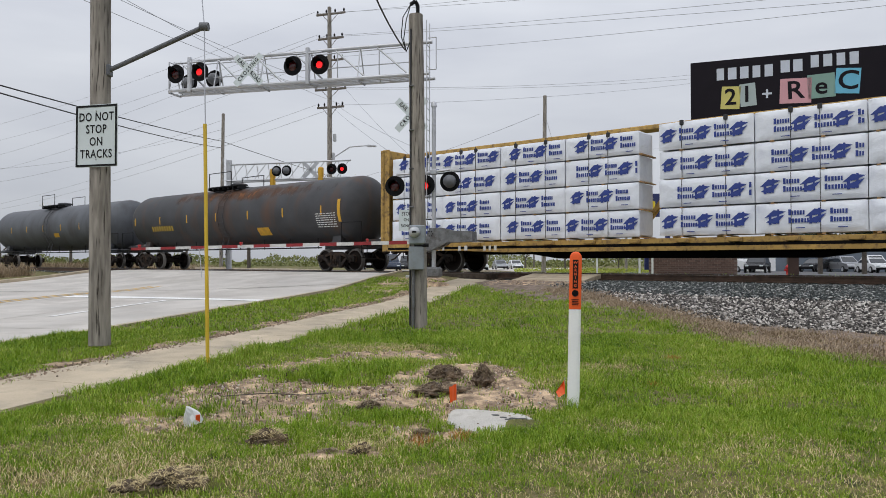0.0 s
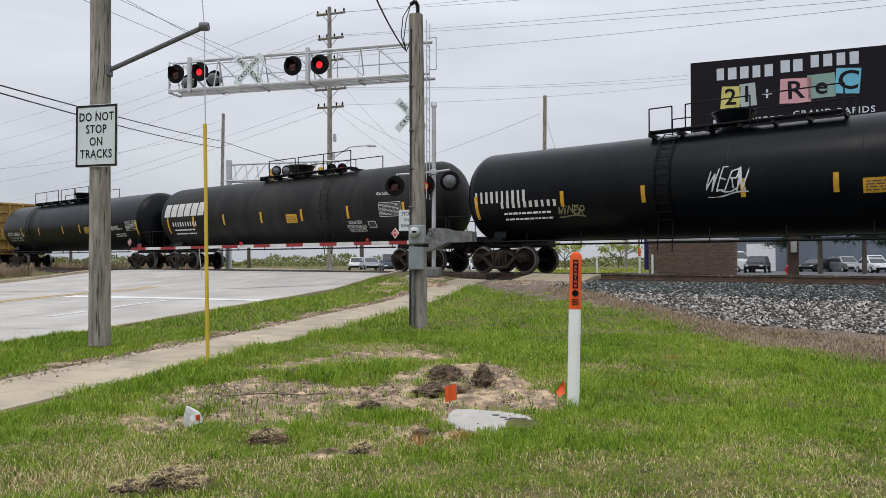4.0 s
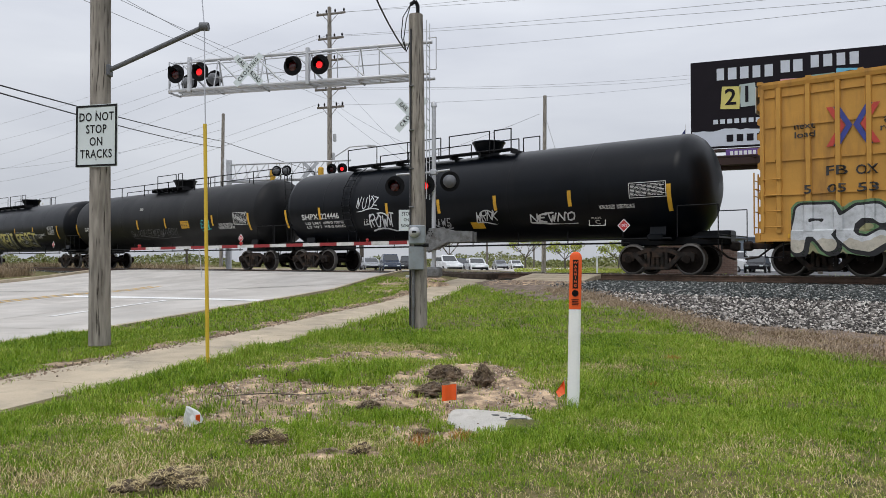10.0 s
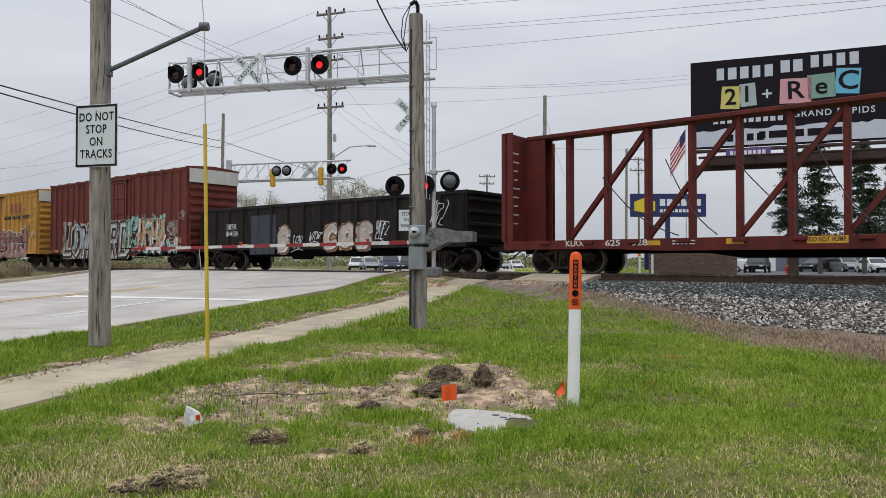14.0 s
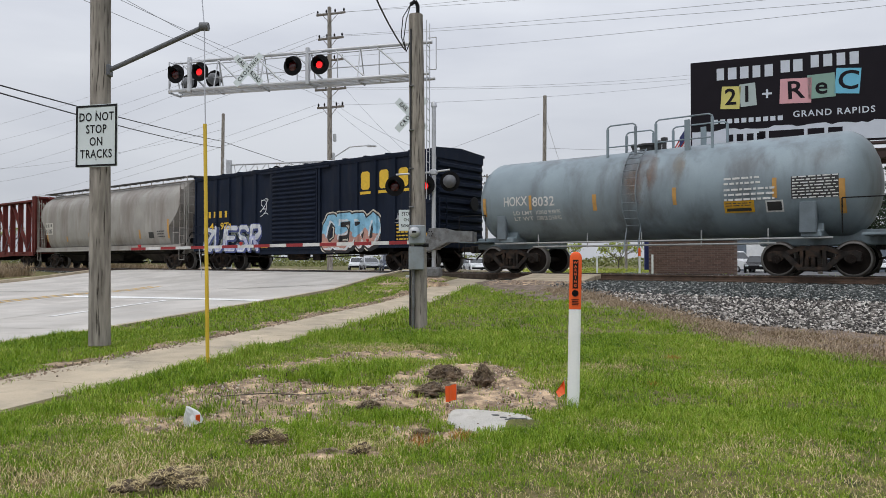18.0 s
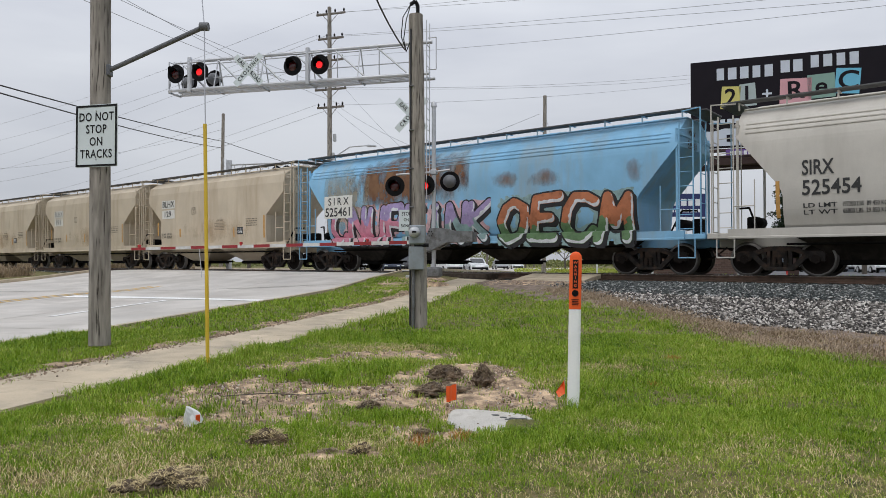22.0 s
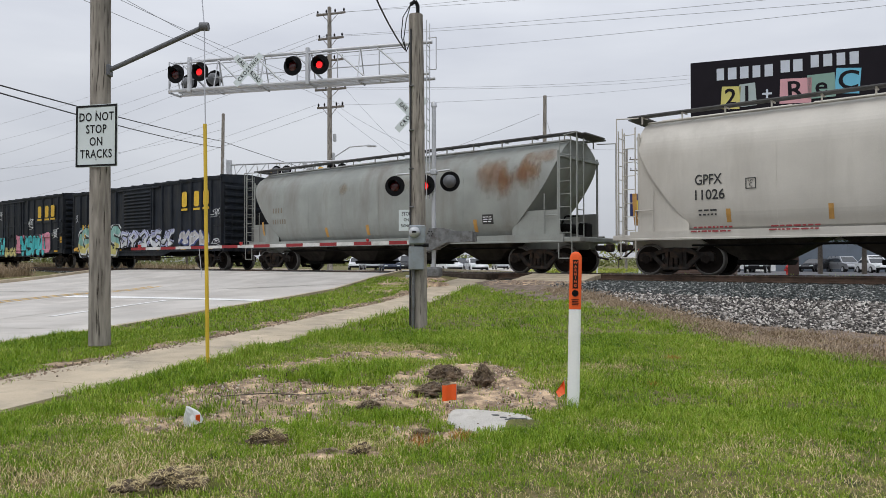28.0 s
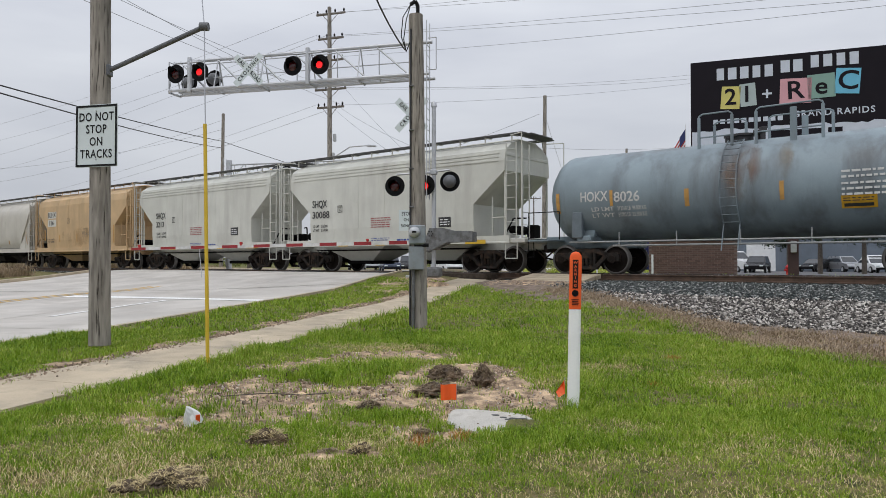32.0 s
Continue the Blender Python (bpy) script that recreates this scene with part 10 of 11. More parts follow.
def data_table(car, x0, z1, x1, z0, seed):
    """A ruled panel of small white figures."""
    for a, b, c, d in ((x0, z1, x1, z1 - 0.02), (x0, z0 + 0.02, x1, z0), (x0, z1, x0 - 0.02, z0), (x1 + 0.02, z1, x1, z0)):
        plate(car, a, b, c, d, M_MARK, "table_rule", "white ruled line")
    lines(car, x0 - 0.05, z1 - 0.05, x1 + 0.05, z0 + 0.05, 9, M_MARK, seed)


def lpg_marks(car, seed, streaks, number=None, label=-2.88, gas=None, table=(-7.73, 2.65, -8.83, 2.13), diamond=-8.11):
    """Stripes, data and labels that the black tank cars share."""
    if number:
        name, figures, x0, x1, limit, light = number
        m = x0 + (x1 - x0) * 0.46
        side_letters(car, name, x0, 2.38, m, 2.15, M_MARK)
        side_letters(car, figures, m - 0.15, 2.38, x1, 2.15, M_MARK)
        load_lines(car, x0 - 0.15, 2.06, x1 - 0.2, 1.80, limit, light, M_MARK)
    else:
        digits(car, 7.86, 2.42, 5.63, 2.17, 10, M_MARK, seed)
        lines(car, 7.72, 2.10, 5.89, 1.74, 2, M_MARK, seed)
    for x in streaks:
        streak(car, x + 0.07, 2.64, x - 0.06, 1.86 if abs(x) > 7.9 else 2.14)
    if label is not None:
        plate(car, label, 2.45, label - 0.72, 2.08, M_REFLECT, "label_plate", "yellow emergency label")
        lines(car, label - 0.06, 2.40, label - 0.66, 2.12, 4, M_MARKK, seed + 3)
    for text, x0, x1, z1 in gas or (("NON-ODORIZED", -6.09, -6.95, 2.42), ("LIQUEFIED PETROLEUM GAS", -5.72, -7.33, 2.29)):
        side_letters(car, text, x0, z1, x1, z1 - 0.12, M_MARK)
    if gas is None:
        lines(car, -6.45, 2.01, -7.53, 1.79, 2, M_MARK, seed + 5)
    data_table(car, *table, seed + 7)
    placard(car, diamond, 1.48)


# ---------------------------------------------------------------- make up the train
# front to rear: each car and the place of its centre along the track at the start
TRAIN = []


def put(car, centre):
    TRAIN.append((car, centre))
    return car


LPG = "black cylindrical tank car with yellow reflective stripes"
T0 = put(tank_car("worn dark grey tank car rolling over the crossing", 17.6, 1.45, 2.60, M_TANKP, 0.6, (1.2, 1.2), 0.0, top_kind="dome"), 48.6)
T1 = put(tank_car("worn grey tank car with rusty top and small railing", 18.0, 1.45, 2.60, M_TANKG, 0.6, (1.2, 1.2), 0.0, top_kind="dome"), 29.5)
LB = put(beam_car("yellow flat car stacked with white-wrapped lumber bundles", 22.0, 4.72, M_DECKY, M_DECKY, M_DECKY, True), 7.9)
C2 = put(tank_car(LPG, 19.4, 1.58, 2.70, M_TANKB, 0.4, (2.6, 4.9), 4.9), -14.2)
C3 = put(tank_car(LPG + " and white name blocks", 19.1, 1.58, 2.70, M_TANKD, -0.4, (4.2, 1.8), -3.65), -34.5)
C4 = put(tank_car(LPG + " and scrawled tags", 19.4, 1.58, 2.70, M_TANKB, 0.6, (3.0, 2.2), 2.2), -54.7)
C5 = put(tank_car("clean glossy black tank car with yellow stripes", 19.8, 1.58, 2.70, M_TANKGL, -1.2, (1.4, 6.2), 5.6), -75.0)
C6 = put(tank_car(LPG + " and yellow graffiti", 19.4, 1.58, 2.70, M_TANKB, -0.35, (1.5, 5.4), 4.8), -95.7)
C7 = put(tank_car(LPG + " and faint silver graffiti", 18.8, 1.58, 2.70, M_TANKM, -0.5, (1.3, 1.7), -10.0, low_rail=(7.2, -10.0)), -115.1)
C8 = put(tank_car(LPG + " and white tags", 18.5, 1.58, 2.70, M_TANKB, -0.95, (1.6, 6.4), 4.89), -134.65)
C9 = put(box_car("yellow boxcar with black doors and graffiti along the bottom", (-8.05, 7.26), 5.10, M_TTX, (-2.08, 1.62), (6.80, 6.10, 5.42, 4.74, 3.97, 3.25, 2.56, -3.03, -3.73, -4.45, -5.15, -5.81, -6.49, -7.23), M_DOORK, end_panel=True, rails=(2.15, 3.05, 3.95, 4.75)), -152.7)
C10 = put(box_car("maroon boxcar with large grey and turquoise graffiti", (-7.64, 7.76), 5.15, M_MAROON, (-1.63, 2.10), (7.00, 6.25, 5.48, 4.75, 4.03, 3.36, 2.64, -2.05, -2.42, -3.10, -3.80, -4.54, -5.32, -6.16, -6.98), end_panel=True), -170.6)
C11 = put(gondola_car("rusty black open gondola with orange and white graffiti", 16.25, 2.87, M_GOND), -187.6)
C12 = put(beam_car("empty oxide red centerbeam flat car with bulkheads", 22.8, 4.75, M_BEAM, M_BEAM, M_BEAM, False), -208.7)
C13 = put(hopper_car("weathered grey covered hopper car with ribbed sides", 17.6, 4.62, M_HGREY, 3, 0.4, (3.3, 2.2, 1.0)), -229.4)
C14 = put(box_car("dark blue boxcar with corrugated door and blue graffiti", (-7.66, 7.68), 4.50, M_BLUE, (-1.45, 1.66), (6.83, 5.83, 4.83, 3.87, 2.82, -2.65, -3.68, -4.68, -5.70, -6.72), louvre=True, inset=1.75), -246.6)
C15 = put(tank_car("pale blue-grey tank car with rusty ladder and stripes", 12.4, 1.42, 2.47, M_TANKS, 0.18, (1.3, 1.6), 0.2, top_kind="valves"), -261.9)
C16 = put(hopper_car("tan two-bay covered hopper car with white panels", 12.6, 4.66, M_HTAN, 2, 0.2, (3.5, 2.5, 1.2)), -274.7)
C17 = put(hopper_car("tan two-bay covered hopper car with white panels", 12.6, 4.66, M_HTAN, 2, 0.2, (3.5, 2.5, 1.2)), -287.4)
C18 = put(hopper_car("tan two-bay covered hopper car with white panels", 12.6, 4.66, M_HTAN, 2, 0.2, (3.5, 2.5, 1.2)), -300.0)
C19 = put(hopper_car("sky blue covered hopper with rust and pink graffiti", 17.4, 4.66, M_HBLUE, 4, 0.4, (3.75, 2.05, 1.25), plain_lines=3, straight=True), -315.1)
C20 = put(hopper_car("pale grey covered hopper with yellow stripes", 17.4, 4.66, M_HPALE, 4, 0.4, (3.80, 2.05, 1.20), plain_lines=3, straight=True), -332.6)
C21 = put(box_car("black boxcar with rusty brown door and white graffiti", (-7.66, 7.62), 4.62, M_BLUEB, (-1.40, 1.62), (7.00, 6.00, 5.10, 4.30, 3.40, 2.50, -1.75, -2.42, -3.53, -4.70, -5.81, -6.99), M_RUSTD, stiff=(2.10, 2.97)), -349.7)
C22 = put(box_car("black boxcar with turquoise and pink graffiti", (-7.66, 7.60), 4.60, M_BLUEB, (-1.48, 1.48), (7.17, 6.12, 5.31, 4.48, 3.66, 2.59, -1.80, -2.57, -3.49, -4.80, -6.07, -6.99), stiff=(2.10, 2.97)), -366.3)
C23 = put(box_car("black boxcar with corrugated door and teal graffiti", (-7.62, 7.67), 4.50, M_BLUEB, (-1.50, 1.50), (6.69, 5.85, 4.98, 4.10, 3.27, 2.40, -2.40, -3.30, -4.20, -5.10, -6.00, -6.80), louvre=True, inset=1.8), -383.0)
C24 = put(hopper_car("sage grey covered hopper with rust stains on top", 17.3, 4.40, M_HSAGE, 4, 0.4, (4.0, 1.5, 1.75), panel=0.3), -400.9)
C25 = put(hopper_car("pale grey covered hopper with round sides", 18.6, 4.62, M_HPALE, 4, 0.4, (4.0, 1.5, 1.5), panel=1.0), -420.0)
C26 = put(hopper_car("buff two-bay covered hopper car with white panels", 12.6, 4.66, M_HBUFF, 2, 0.2, (3.5, 2.5, 1.2)), -435.7)
C27 = put(hopper_car("cool grey two-bay covered hopper car", 12.6, 4.62, M_HCOOL, 2, 0.2, (3.5, 2.4, 1.3), plain_lines=3), -448.3)
C28 = put(hopper_car("cool grey two-bay covered hopper car", 12.6, 4.62, M_HCOOL, 2, 0.2, (3.5, 2.4, 1.3), plain_lines=3), -460.85)
C29 = put(tank_car("pale blue-grey tank car with rusty ladder and stripes", 12.4, 1.42, 2.47, M_TANKS, 0.18, (1.3, 1.6), 0.2, top_kind="valves"), -473.9)

# grey tanks in front
lines(T1, -6.69, 2.45, -7.89, 1.82, 7, M_MARK, 2)
digits(T1, 6.36, 2.28, 4.27, 1.98, 9, M_MARKY, 3)
plate(T1, -2.54, 1.95, -3.40, 1.60, M_REFLECT, "label_plate", "yellow label plate")
for k in range(7):
    streak(T1, 8.0 - 2.5 * k, 2.75, 7.92 - 2.5 * k, 2.35)
streak(T1, -8.02, 2.97, -8.19, 2.04)
smear(T1, 6.5, 4.02, -7.8, 3.2, M_RUSTP, 3, 0.12)
for k in range(7):
    streak(T0, 8.0 - 2.5 * k, 2.75, 7.92 - 2.5 * k, 2.35)
plate(T0, -1.0, 2.2, -1.7, 1.95, M_REFLECT, "label_plate", "yellow label plate")
USUAL = (8.80, 5.45, 2.76, -0.06, -2.30, -5.32, -8.90)
lpg_marks(C2, 11, (9.16, 6.05, 3.33, -0.06, -2.30, -5.32, -8.90), ("CTCX", "137612", 8.31, 6.36, "165800 LBS  75 200 KG", "97200 LBS  44 100 KG"))
lpg_marks(C3, 22, (8.20, 5.90, 3.37, 0.54, -2.21, -5.02, -8.02), None, -1.18, (("NON-ODORIZED", -6.61, -7.48, 3.08), ("LIQUEFIED", -4.95, -5.70, 2.03), ("PETROLEUM GAS", -4.81, -5.87, 1.86), ("NOT ODORIZED", -4.86, -5.80, 1.72)), (-6.75, 2.68, -7.88, 2.13), -7.55)
lpg_marks(C4, 33, USUAL)
lpg_marks(C5, 44, USUAL, ("CBTX", "787681", 7.86, 5.63, "164200 LBS", "98800 LBS"))
lpg_marks(C6, 55, (8.30, 5.59, 3.44, 1.33, -1.63, -4.49, -8.00), None, 2.28, (("LIQUEFIED PETROLEUM GAS", -4.74, -6.20, 2.20), ("NOT - ODORIZED", -4.76, -5.66, 2.04)), (-6.66, 2.63, -7.55, 2.13), -7.42)
lpg_marks(C7, 66, (8.67, 6.90, 4.68, 1.64, -1.12, -5.32, -8.15), ("GATX", "4994", 7.68, 6.14, "165800 LBS  75 200 KG", "97200 LBS  44 100 KG NEW"), -2.55, (("NON ODORIZED", -5.80, -6.90, 2.22), ("LIQUEFIED PETROLEUM GAS", -5.72, -7.00, 2.08)), (-7.00, 2.69, -8.05, 2.12), -7.54)
lpg_marks(C8, 77, (8.72, 6.55, 2.74, 0.2, -2.26, -5.10, -8.31), ("SHPX", "224446", 7.69, 5.42, "168900 LB  72900 KG", "94100 LB  45400 KG"), None, (("NON-ODORIZED", -6.09, -6.60, 2.12), ("LIQUEFIED PETROLEUM GAS", -6.66, -7.23, 2.12)), (-7.09, 2.74, -8.23, 2.28), -6.90)
plate_square(C7, 5.11, 2.44, 4.86, 2.19, M_MARK)
plate_square(C8, 4.07, 2.12, 3.78, 1.84, M_MARK)
plate_square(C8, -5.61, 1.84, -6.18, 1.51, M_MARK)
plate_square(C6, 5.34, 2.38, 5.08, 2.14, M_MARK)
lines(C7, 1.46, 3.32, 1.12, 3.14, 3, M_MARK, 67)
for ca, x0, x1 in ((C3, -6.01, -6.43),):
    plate(ca, x0, 2.00, x1, 1.74, M_MARK, "label_plate", "black and white label")
    plate(ca, x0 - 0.03, 1.97, x1 + 0.03, 1.77, M_MARKK, "label_bar", "dark field of a label", 0.008)
name_blocks(C3, 8.50, 3.33, 4.92, 2.68, 6, M_MARK)
plate_square(C2, 5.97, 2.38, 5.66, 2.10, M_MARK)
name_blocks(C6, 8.69, 3.22, 5.23, 2.62, 6, M_MARK)
digits(C4, 8.89, 2.81, 6.77, 2.35, 10, M_MARK, 31)
scrawl(C4, 0.92, 3.01, -0.23, 2.17, "wERN", S_WHITE, 4)
scrawl(C4, 5.70, 2.20, 4.70, 1.80, "wiNER", S_OLIVE, 5)
scrawl(C5, -3.83, 2.14, -4.60, 1.67, "wSEMR", S_SILVER, 6, 0.015)
piece(C6, 3.66, 2.40, -1.18, 1.24, "THE GREAT", (S_YELL, S_OLIVE), S_BLACK, 7, 0.062, None, halo=S_SILVER, shine=False, line=0.9)
piece(C6, -1.60, 2.38, -4.72, 1.34, "RESET", (S_YELL, S_OLIVE), S_BLACK, 8, 0.068, None, halo=S_SILVER, shine=False, line=0.9)
scrawl(C7, 2.66, 2.13, -2.31, 1.62, "SwiTENEOSENCENwiKRSOT", S_STEELL, 9, 0.016)
scrawl(C7, -4.28, 2.47, -5.13, 1.91, "ERA", S_CYAN, 10)
scrawl(C8, 4.41, 3.04, 3.11, 2.36, "wUyz", S_WHITE, 11)
scrawl(C8, 3.82, 2.33, 2.41, 1.57, "ROwT", S_WHITE, 12, 0.045)
scrawl(C8, -1.33, 2.19, -2.33, 1.68, "wRNK", S_WHITE, 13)
scrawl(C8, -3.45, 2.00, -5.28, 1.61, "NEwNO", S_WHITE, 14, 0.04)
scrawl(C8, 0.74, 1.97, -0.24, 1.58, "yiwS", S_SILVER, 15)
plate(C8, -1.05, 1.78, -1.60, 1.56, M_REFLECT, "label_plate", "yellow label plate")

# yellow boxcar
block_mark(C9, -3.77, 4.39, -5.81, 3.70, 3, M_MARKR, False)
side_letters(C9, "Railcar Pooling Experts", -2.73, 3.63, -7.03, 3.28, M_MARKK)
side_letters(C9, "any", 4.42, 3.96, 4.07, 3.78, M_MARKK)
side_letters(C9, "road", 4.50, 3.75, 4.00, 3.58, M_MARKK)
for sx in (-1, 1):
    for inner, mt in ((0.01, M_MARKU), (0.17, M_MARKV)):
        bend = Geo()
        for sz in (-1, 1):
            xa, xb, z = 5.085 + sx * inner, 5.085 + sx * (inner + 0.30), 3.80
            bend.prism([(xa, z), (xa + sx * 0.14, z), (xb + sx * 0.12, z + sz * 0.50), (xb - sx * 0.02, z + sz * 0.50)], "y", 1.530, 1.534)
        part("emblem_stroke", bend, mt, C9, "painted chevron of a cross-shaped emblem")
side_letters(C9, "next", 6.42, 3.97, 5.93, 3.81, M_MARKK)
side_letters(C9, "load", 6.42, 3.75, 5.93, 3.59, M_MARKK)
side_letters(C9, "FB", 5.69, 2.80, 5.21, 2.56, M_MARKK)
side_letters(C9, "OX", 5.03, 2.78, 4.55, 2.54, M_MARKK)
side_letters(C9, "5", 6.20, 2.34, 6.02, 2.12, M_MARKK)
side_letters(C9, "05", 5.66, 2.34, 5.24, 2.12, M_MARKK)
side_letters(C9, "53", 5.00, 2.33, 4.54, 2.11, M_MARKK)
side_letters(C9, "1", 4.24, 2.32, 4.12, 2.10, M_MARKK)
piece(C9, 6.52, 1.95, 1.11, 0.52, "RCTEK", (S_WHITE, S_CREAM), S_BLACK, 16, 0.125, S_OLIVE, split=0.3, shine=False, halo=S_GREEN)
blobs(C9, -2.12, 2.83, -6.68, 0.63, 5, (S_MAUVE, S_PINKD), S_BLACK, S_WHITE, 17, 0.036, (S_BLACK, S_PINKP, S_PINKP), True)
scrawl(C9, 0.91, 1.61, 0.22, 0.80, "iz", S_WHITE, 19)
lines(C9, -0.43, 2.89, -1.12, 2.72, 1, M_MARK, 3)
lines(C9, -6.63, 2.89, -7.19, 2.10, 9, M_MARKK, 4)
side_letters(C9, "XNH52", -6.05, 0.86, -6.42, 0.72, M_MARKK)
scrawl(C9, -7.42, 3.72, -7.60, 3.45, "SN", S_MAUVE, 41, 0.02)
scrawl(C9, -7.30, 2.55, -7.58, 2.02, "Ui", S_CREAM, 42, 0.04)
scrawl(C9, -0.40, 2.10, -1.10, 1.55, "REA", S_WHITE, 43, 0.02)
scrawl(C9, -1.25, 2.25, -1.85, 1.85, "wi", S_YELL, 44, 0.03)
plate(C9, -5.57, 1.62, -6.04, 1.30, M_MARKK, "label_plate", "black and white label")
lines(C9, -5.60, 1.58, -6.00, 1.34, 3, M_WHITE, 6)

# maroon boxcar
side_letters(C10, "72  08", 6.08, 2.83, 4.96, 2.59, M_MARK)
plate_square(C10, 4.60, 2.90, 4.32, 2.60, M_MARK)
lines(C10, 6.13, 2.00, 5.77, 0.87, 9, M_MARK, 7)
piece(C10, 5.90, 2.72, -2.25, 0.56, "LOwCARD", (S_SILVER, S_TAUPE), S_BLACK, 20, 0.052, None, 0.03, None, halo=S_CREAM, drop=0.03, line=1.15, split=0.35)
rings(C10, -1.59, 2.98, -5.68, 0.85, S_CYANL, 5, 70)
piece(C10, -1.59, 2.82, -3.28, 0.76, "~~", (S_CYANL, S_GREEN), S_BLACK, 21, 0.06, S_CYANL)
piece(C10, -2.88, 2.82, -5.68, 0.73, "~~~~", (S_TAN, S_ORANGE), S_BLACK, 22, 0.052, S_CYANL, split=0.3)
rings(C10, -5.74, 2.52, -7.15, 0.83, S_CYANL, 6, 22)
scrawl(C10, -5.94, 2.55, -6.96, 1.77, "wERS", S_MAUVE, 23, 0.07)
scrawl(C10, -6.01, 1.77, -6.90, 0.86, "SzEN", S_WHITE, 24)
scrawl(C10, -7.00, 3.03, -7.45, 2.51, "Ow", S_SILVER, 25, 0.02)
lines(C10, 2.2, 3.02, 1.3, 2.90, 1, M_MARK, 8)
lines(C10, -4.35, 2.20, -4.95, 1.75, 4, M_MARK, 9)
plate(C10, -6.55, 1.62, -7.10, 1.36, S_TAN, "label_plate", "tan label plate")
plate(C10, -6.58, 1.22, -7.12, 1.06, M_REFLECT, "stripe", "yellow reflective plate")
lines(C10, -5.25, 1.5, -5.62, 1.0, 5, M_MARK, 10)

# gondola
side_letters(C11, "ITFX", 5.90, 2.14, 5.28, 1.89, M_MARK)
side_letters(C11, "804134", 6.02, 1.82, 5.17, 1.57, M_MARK)
smear(C11, 4.17, 2.49, 2.39, 0.72, S_STEEL, 4, -0.25, 1.2, 0.05, "faded blue-grey patch of paint")
piece(C11, -0.69, 2.03, -1.63, 0.76, "C", (S_BONE,), S_UMBER, 26, 0.14, S_TAN)
piece(C11, -1.69, 2.09, -2.55, 0.81, "O", (S_BONE,), S_UMBER, 27, 0.15, S_TAN)
piece(C11, -2.67, 2.05, -3.54, 0.79, "S", (S_BONE,), S_UMBER, 28, 0.14, S_TAN)
piece(C11, 2.27, 2.03, 1.40, 0.69, "G", (S_BONE,), S_UMBER, 29, 0.13, S_TAN)
scrawl(C11, 1.33, 1.58, 0.47, 0.81, "SENT", S_WHITE, 30, 0.02)
scrawl(C11, 0.19, 1.69, -0.68, 1.14, "wATR", S_WHITE, 31, 0.02)
scrawl(C11, -3.73, 2.02, -4.43, 1.12, "yNEz", S_WHITE, 32, 0.025)
streak(C11, 4.80, 1.21, 4.36, 1.07)
streak(C11, 1.96, 1.18, 1.53, 1.04)
streak(C11, 0.02, 1.17, -0.40, 1.03)
streak(C11, -4.72, 1.19, -5.16, 1.05)
scrawl(C11, -6.44, 2.67, -7.34, 1.39, "wRz", S_WHITE, 33, 0.025)

# empty centerbeam
for word, x_a, x_b in (("KLRX", 9.06, 8.42), ("625", 7.71, 7.22), ("328", 6.84, 6.37)):
    side_letters(C12, word, x_a, 1.04, x_b, 0.86, M_MARK)
streak(C12, 6.39, 1.01, 5.98, 0.87)
streak(C12, 4.12, 1.03, 3.66, 0.88)
streak(C12, 2.11, 1.05, 1.16, 0.86)
side_letters(C12, "DO NOT HUMP", 2.05, 1.02, 1.21, 0.90, M_MARKK)
streak(C12, -1.55, 1.04, -2.05, 0.88)
streak(C12, -4.33, 1.03, -4.78, 0.85)
lines(C12, 5.62, 1.03, 4.97, 0.86, 2, M_MARK, 13)
g = Geo()
rnd = random.Random(14)
for k in range(18):
    wd = rnd.uniform(0.35, 0.75)
    g.box((11.27, -0.2 - 0.05 * rnd.random(), 4.3 - 0.15 * k), (0.006, wd, 0.06))
for k in range(9):
    g.box((11.27, 0.95, 4.1 - 0.3 * k), (0.006, rnd.uniform(0.2, 0.5), 0.05))
part("data_text", g, M_MARK, C12, "small white bars of warning lettering")

# hoppers and boxcars behind
plate(C13, 7.36, 2.86, 6.30, 2.12, M_HPALE, "number_patch", "pale painted patch")
digits(C13, 7.28, 2.81, 6.38, 2.57, 4, M_MARKK, 15)
digits(C13, 7.28, 2.48, 6.38, 2.17, 5, M_MARKK, 16)
streak(C13, 7.16, 2.37, 7.00, 1.69, M_STRIPEO)
streak(C13, 4.48, 1.96, 4.34, 1.62, M_STRIPEO)
streak(C13, 1.59, 2.09, 1.43, 1.55, M_STRIPEO)
streak(C13, -4.12, 2.13, -4.29, 1.64, M_STRIPEO)
streak(C13, -6.97, 2.61, -7.13, 1.62, M_STRIPEO)
plate(C13, -5.12, 1.98, -5.62, 1.65, M_MARKK, "label_plate", "black and white label")
lines(C13, -5.98, 2.07, -6.67, 1.65, 3, M_MARKK, 17)

block_mark(C14, -3.61, 3.96, -6.62, 3.24, 3, M_MARKY)
digits(C14, 6.66, 2.84, 4.90, 2.48, 4, M_MARKY, 18)
side_letters(C14, "141", 6.66, 2.24, 5.85, 1.92, M_MARKY)
side_letters(C14, "970", 5.55, 2.24, 4.70, 1.92, M_MARKY)
piece(C14, 6.96, 2.14, 2.40, 0.80, "zUESR", (S_WHITE, S_LILAC), S_INDIGO, 34, 0.075, S_CAMO)
piece(C14, -1.60, 2.46, -4.95, 0.74, "CERO", (S_SKY, S_PINKD), S_BLACK, 35, 0.10, None, split=0.45, halo=S_CREAM)
scrawl(C14, 2.54, 3.31, 1.94, 2.44, "Sz", S_WHITE, 36)
scrawl(C14, -5.76, 2.28, -6.33, 1.85, "wRO", S_SILVER, 37, 0.02)
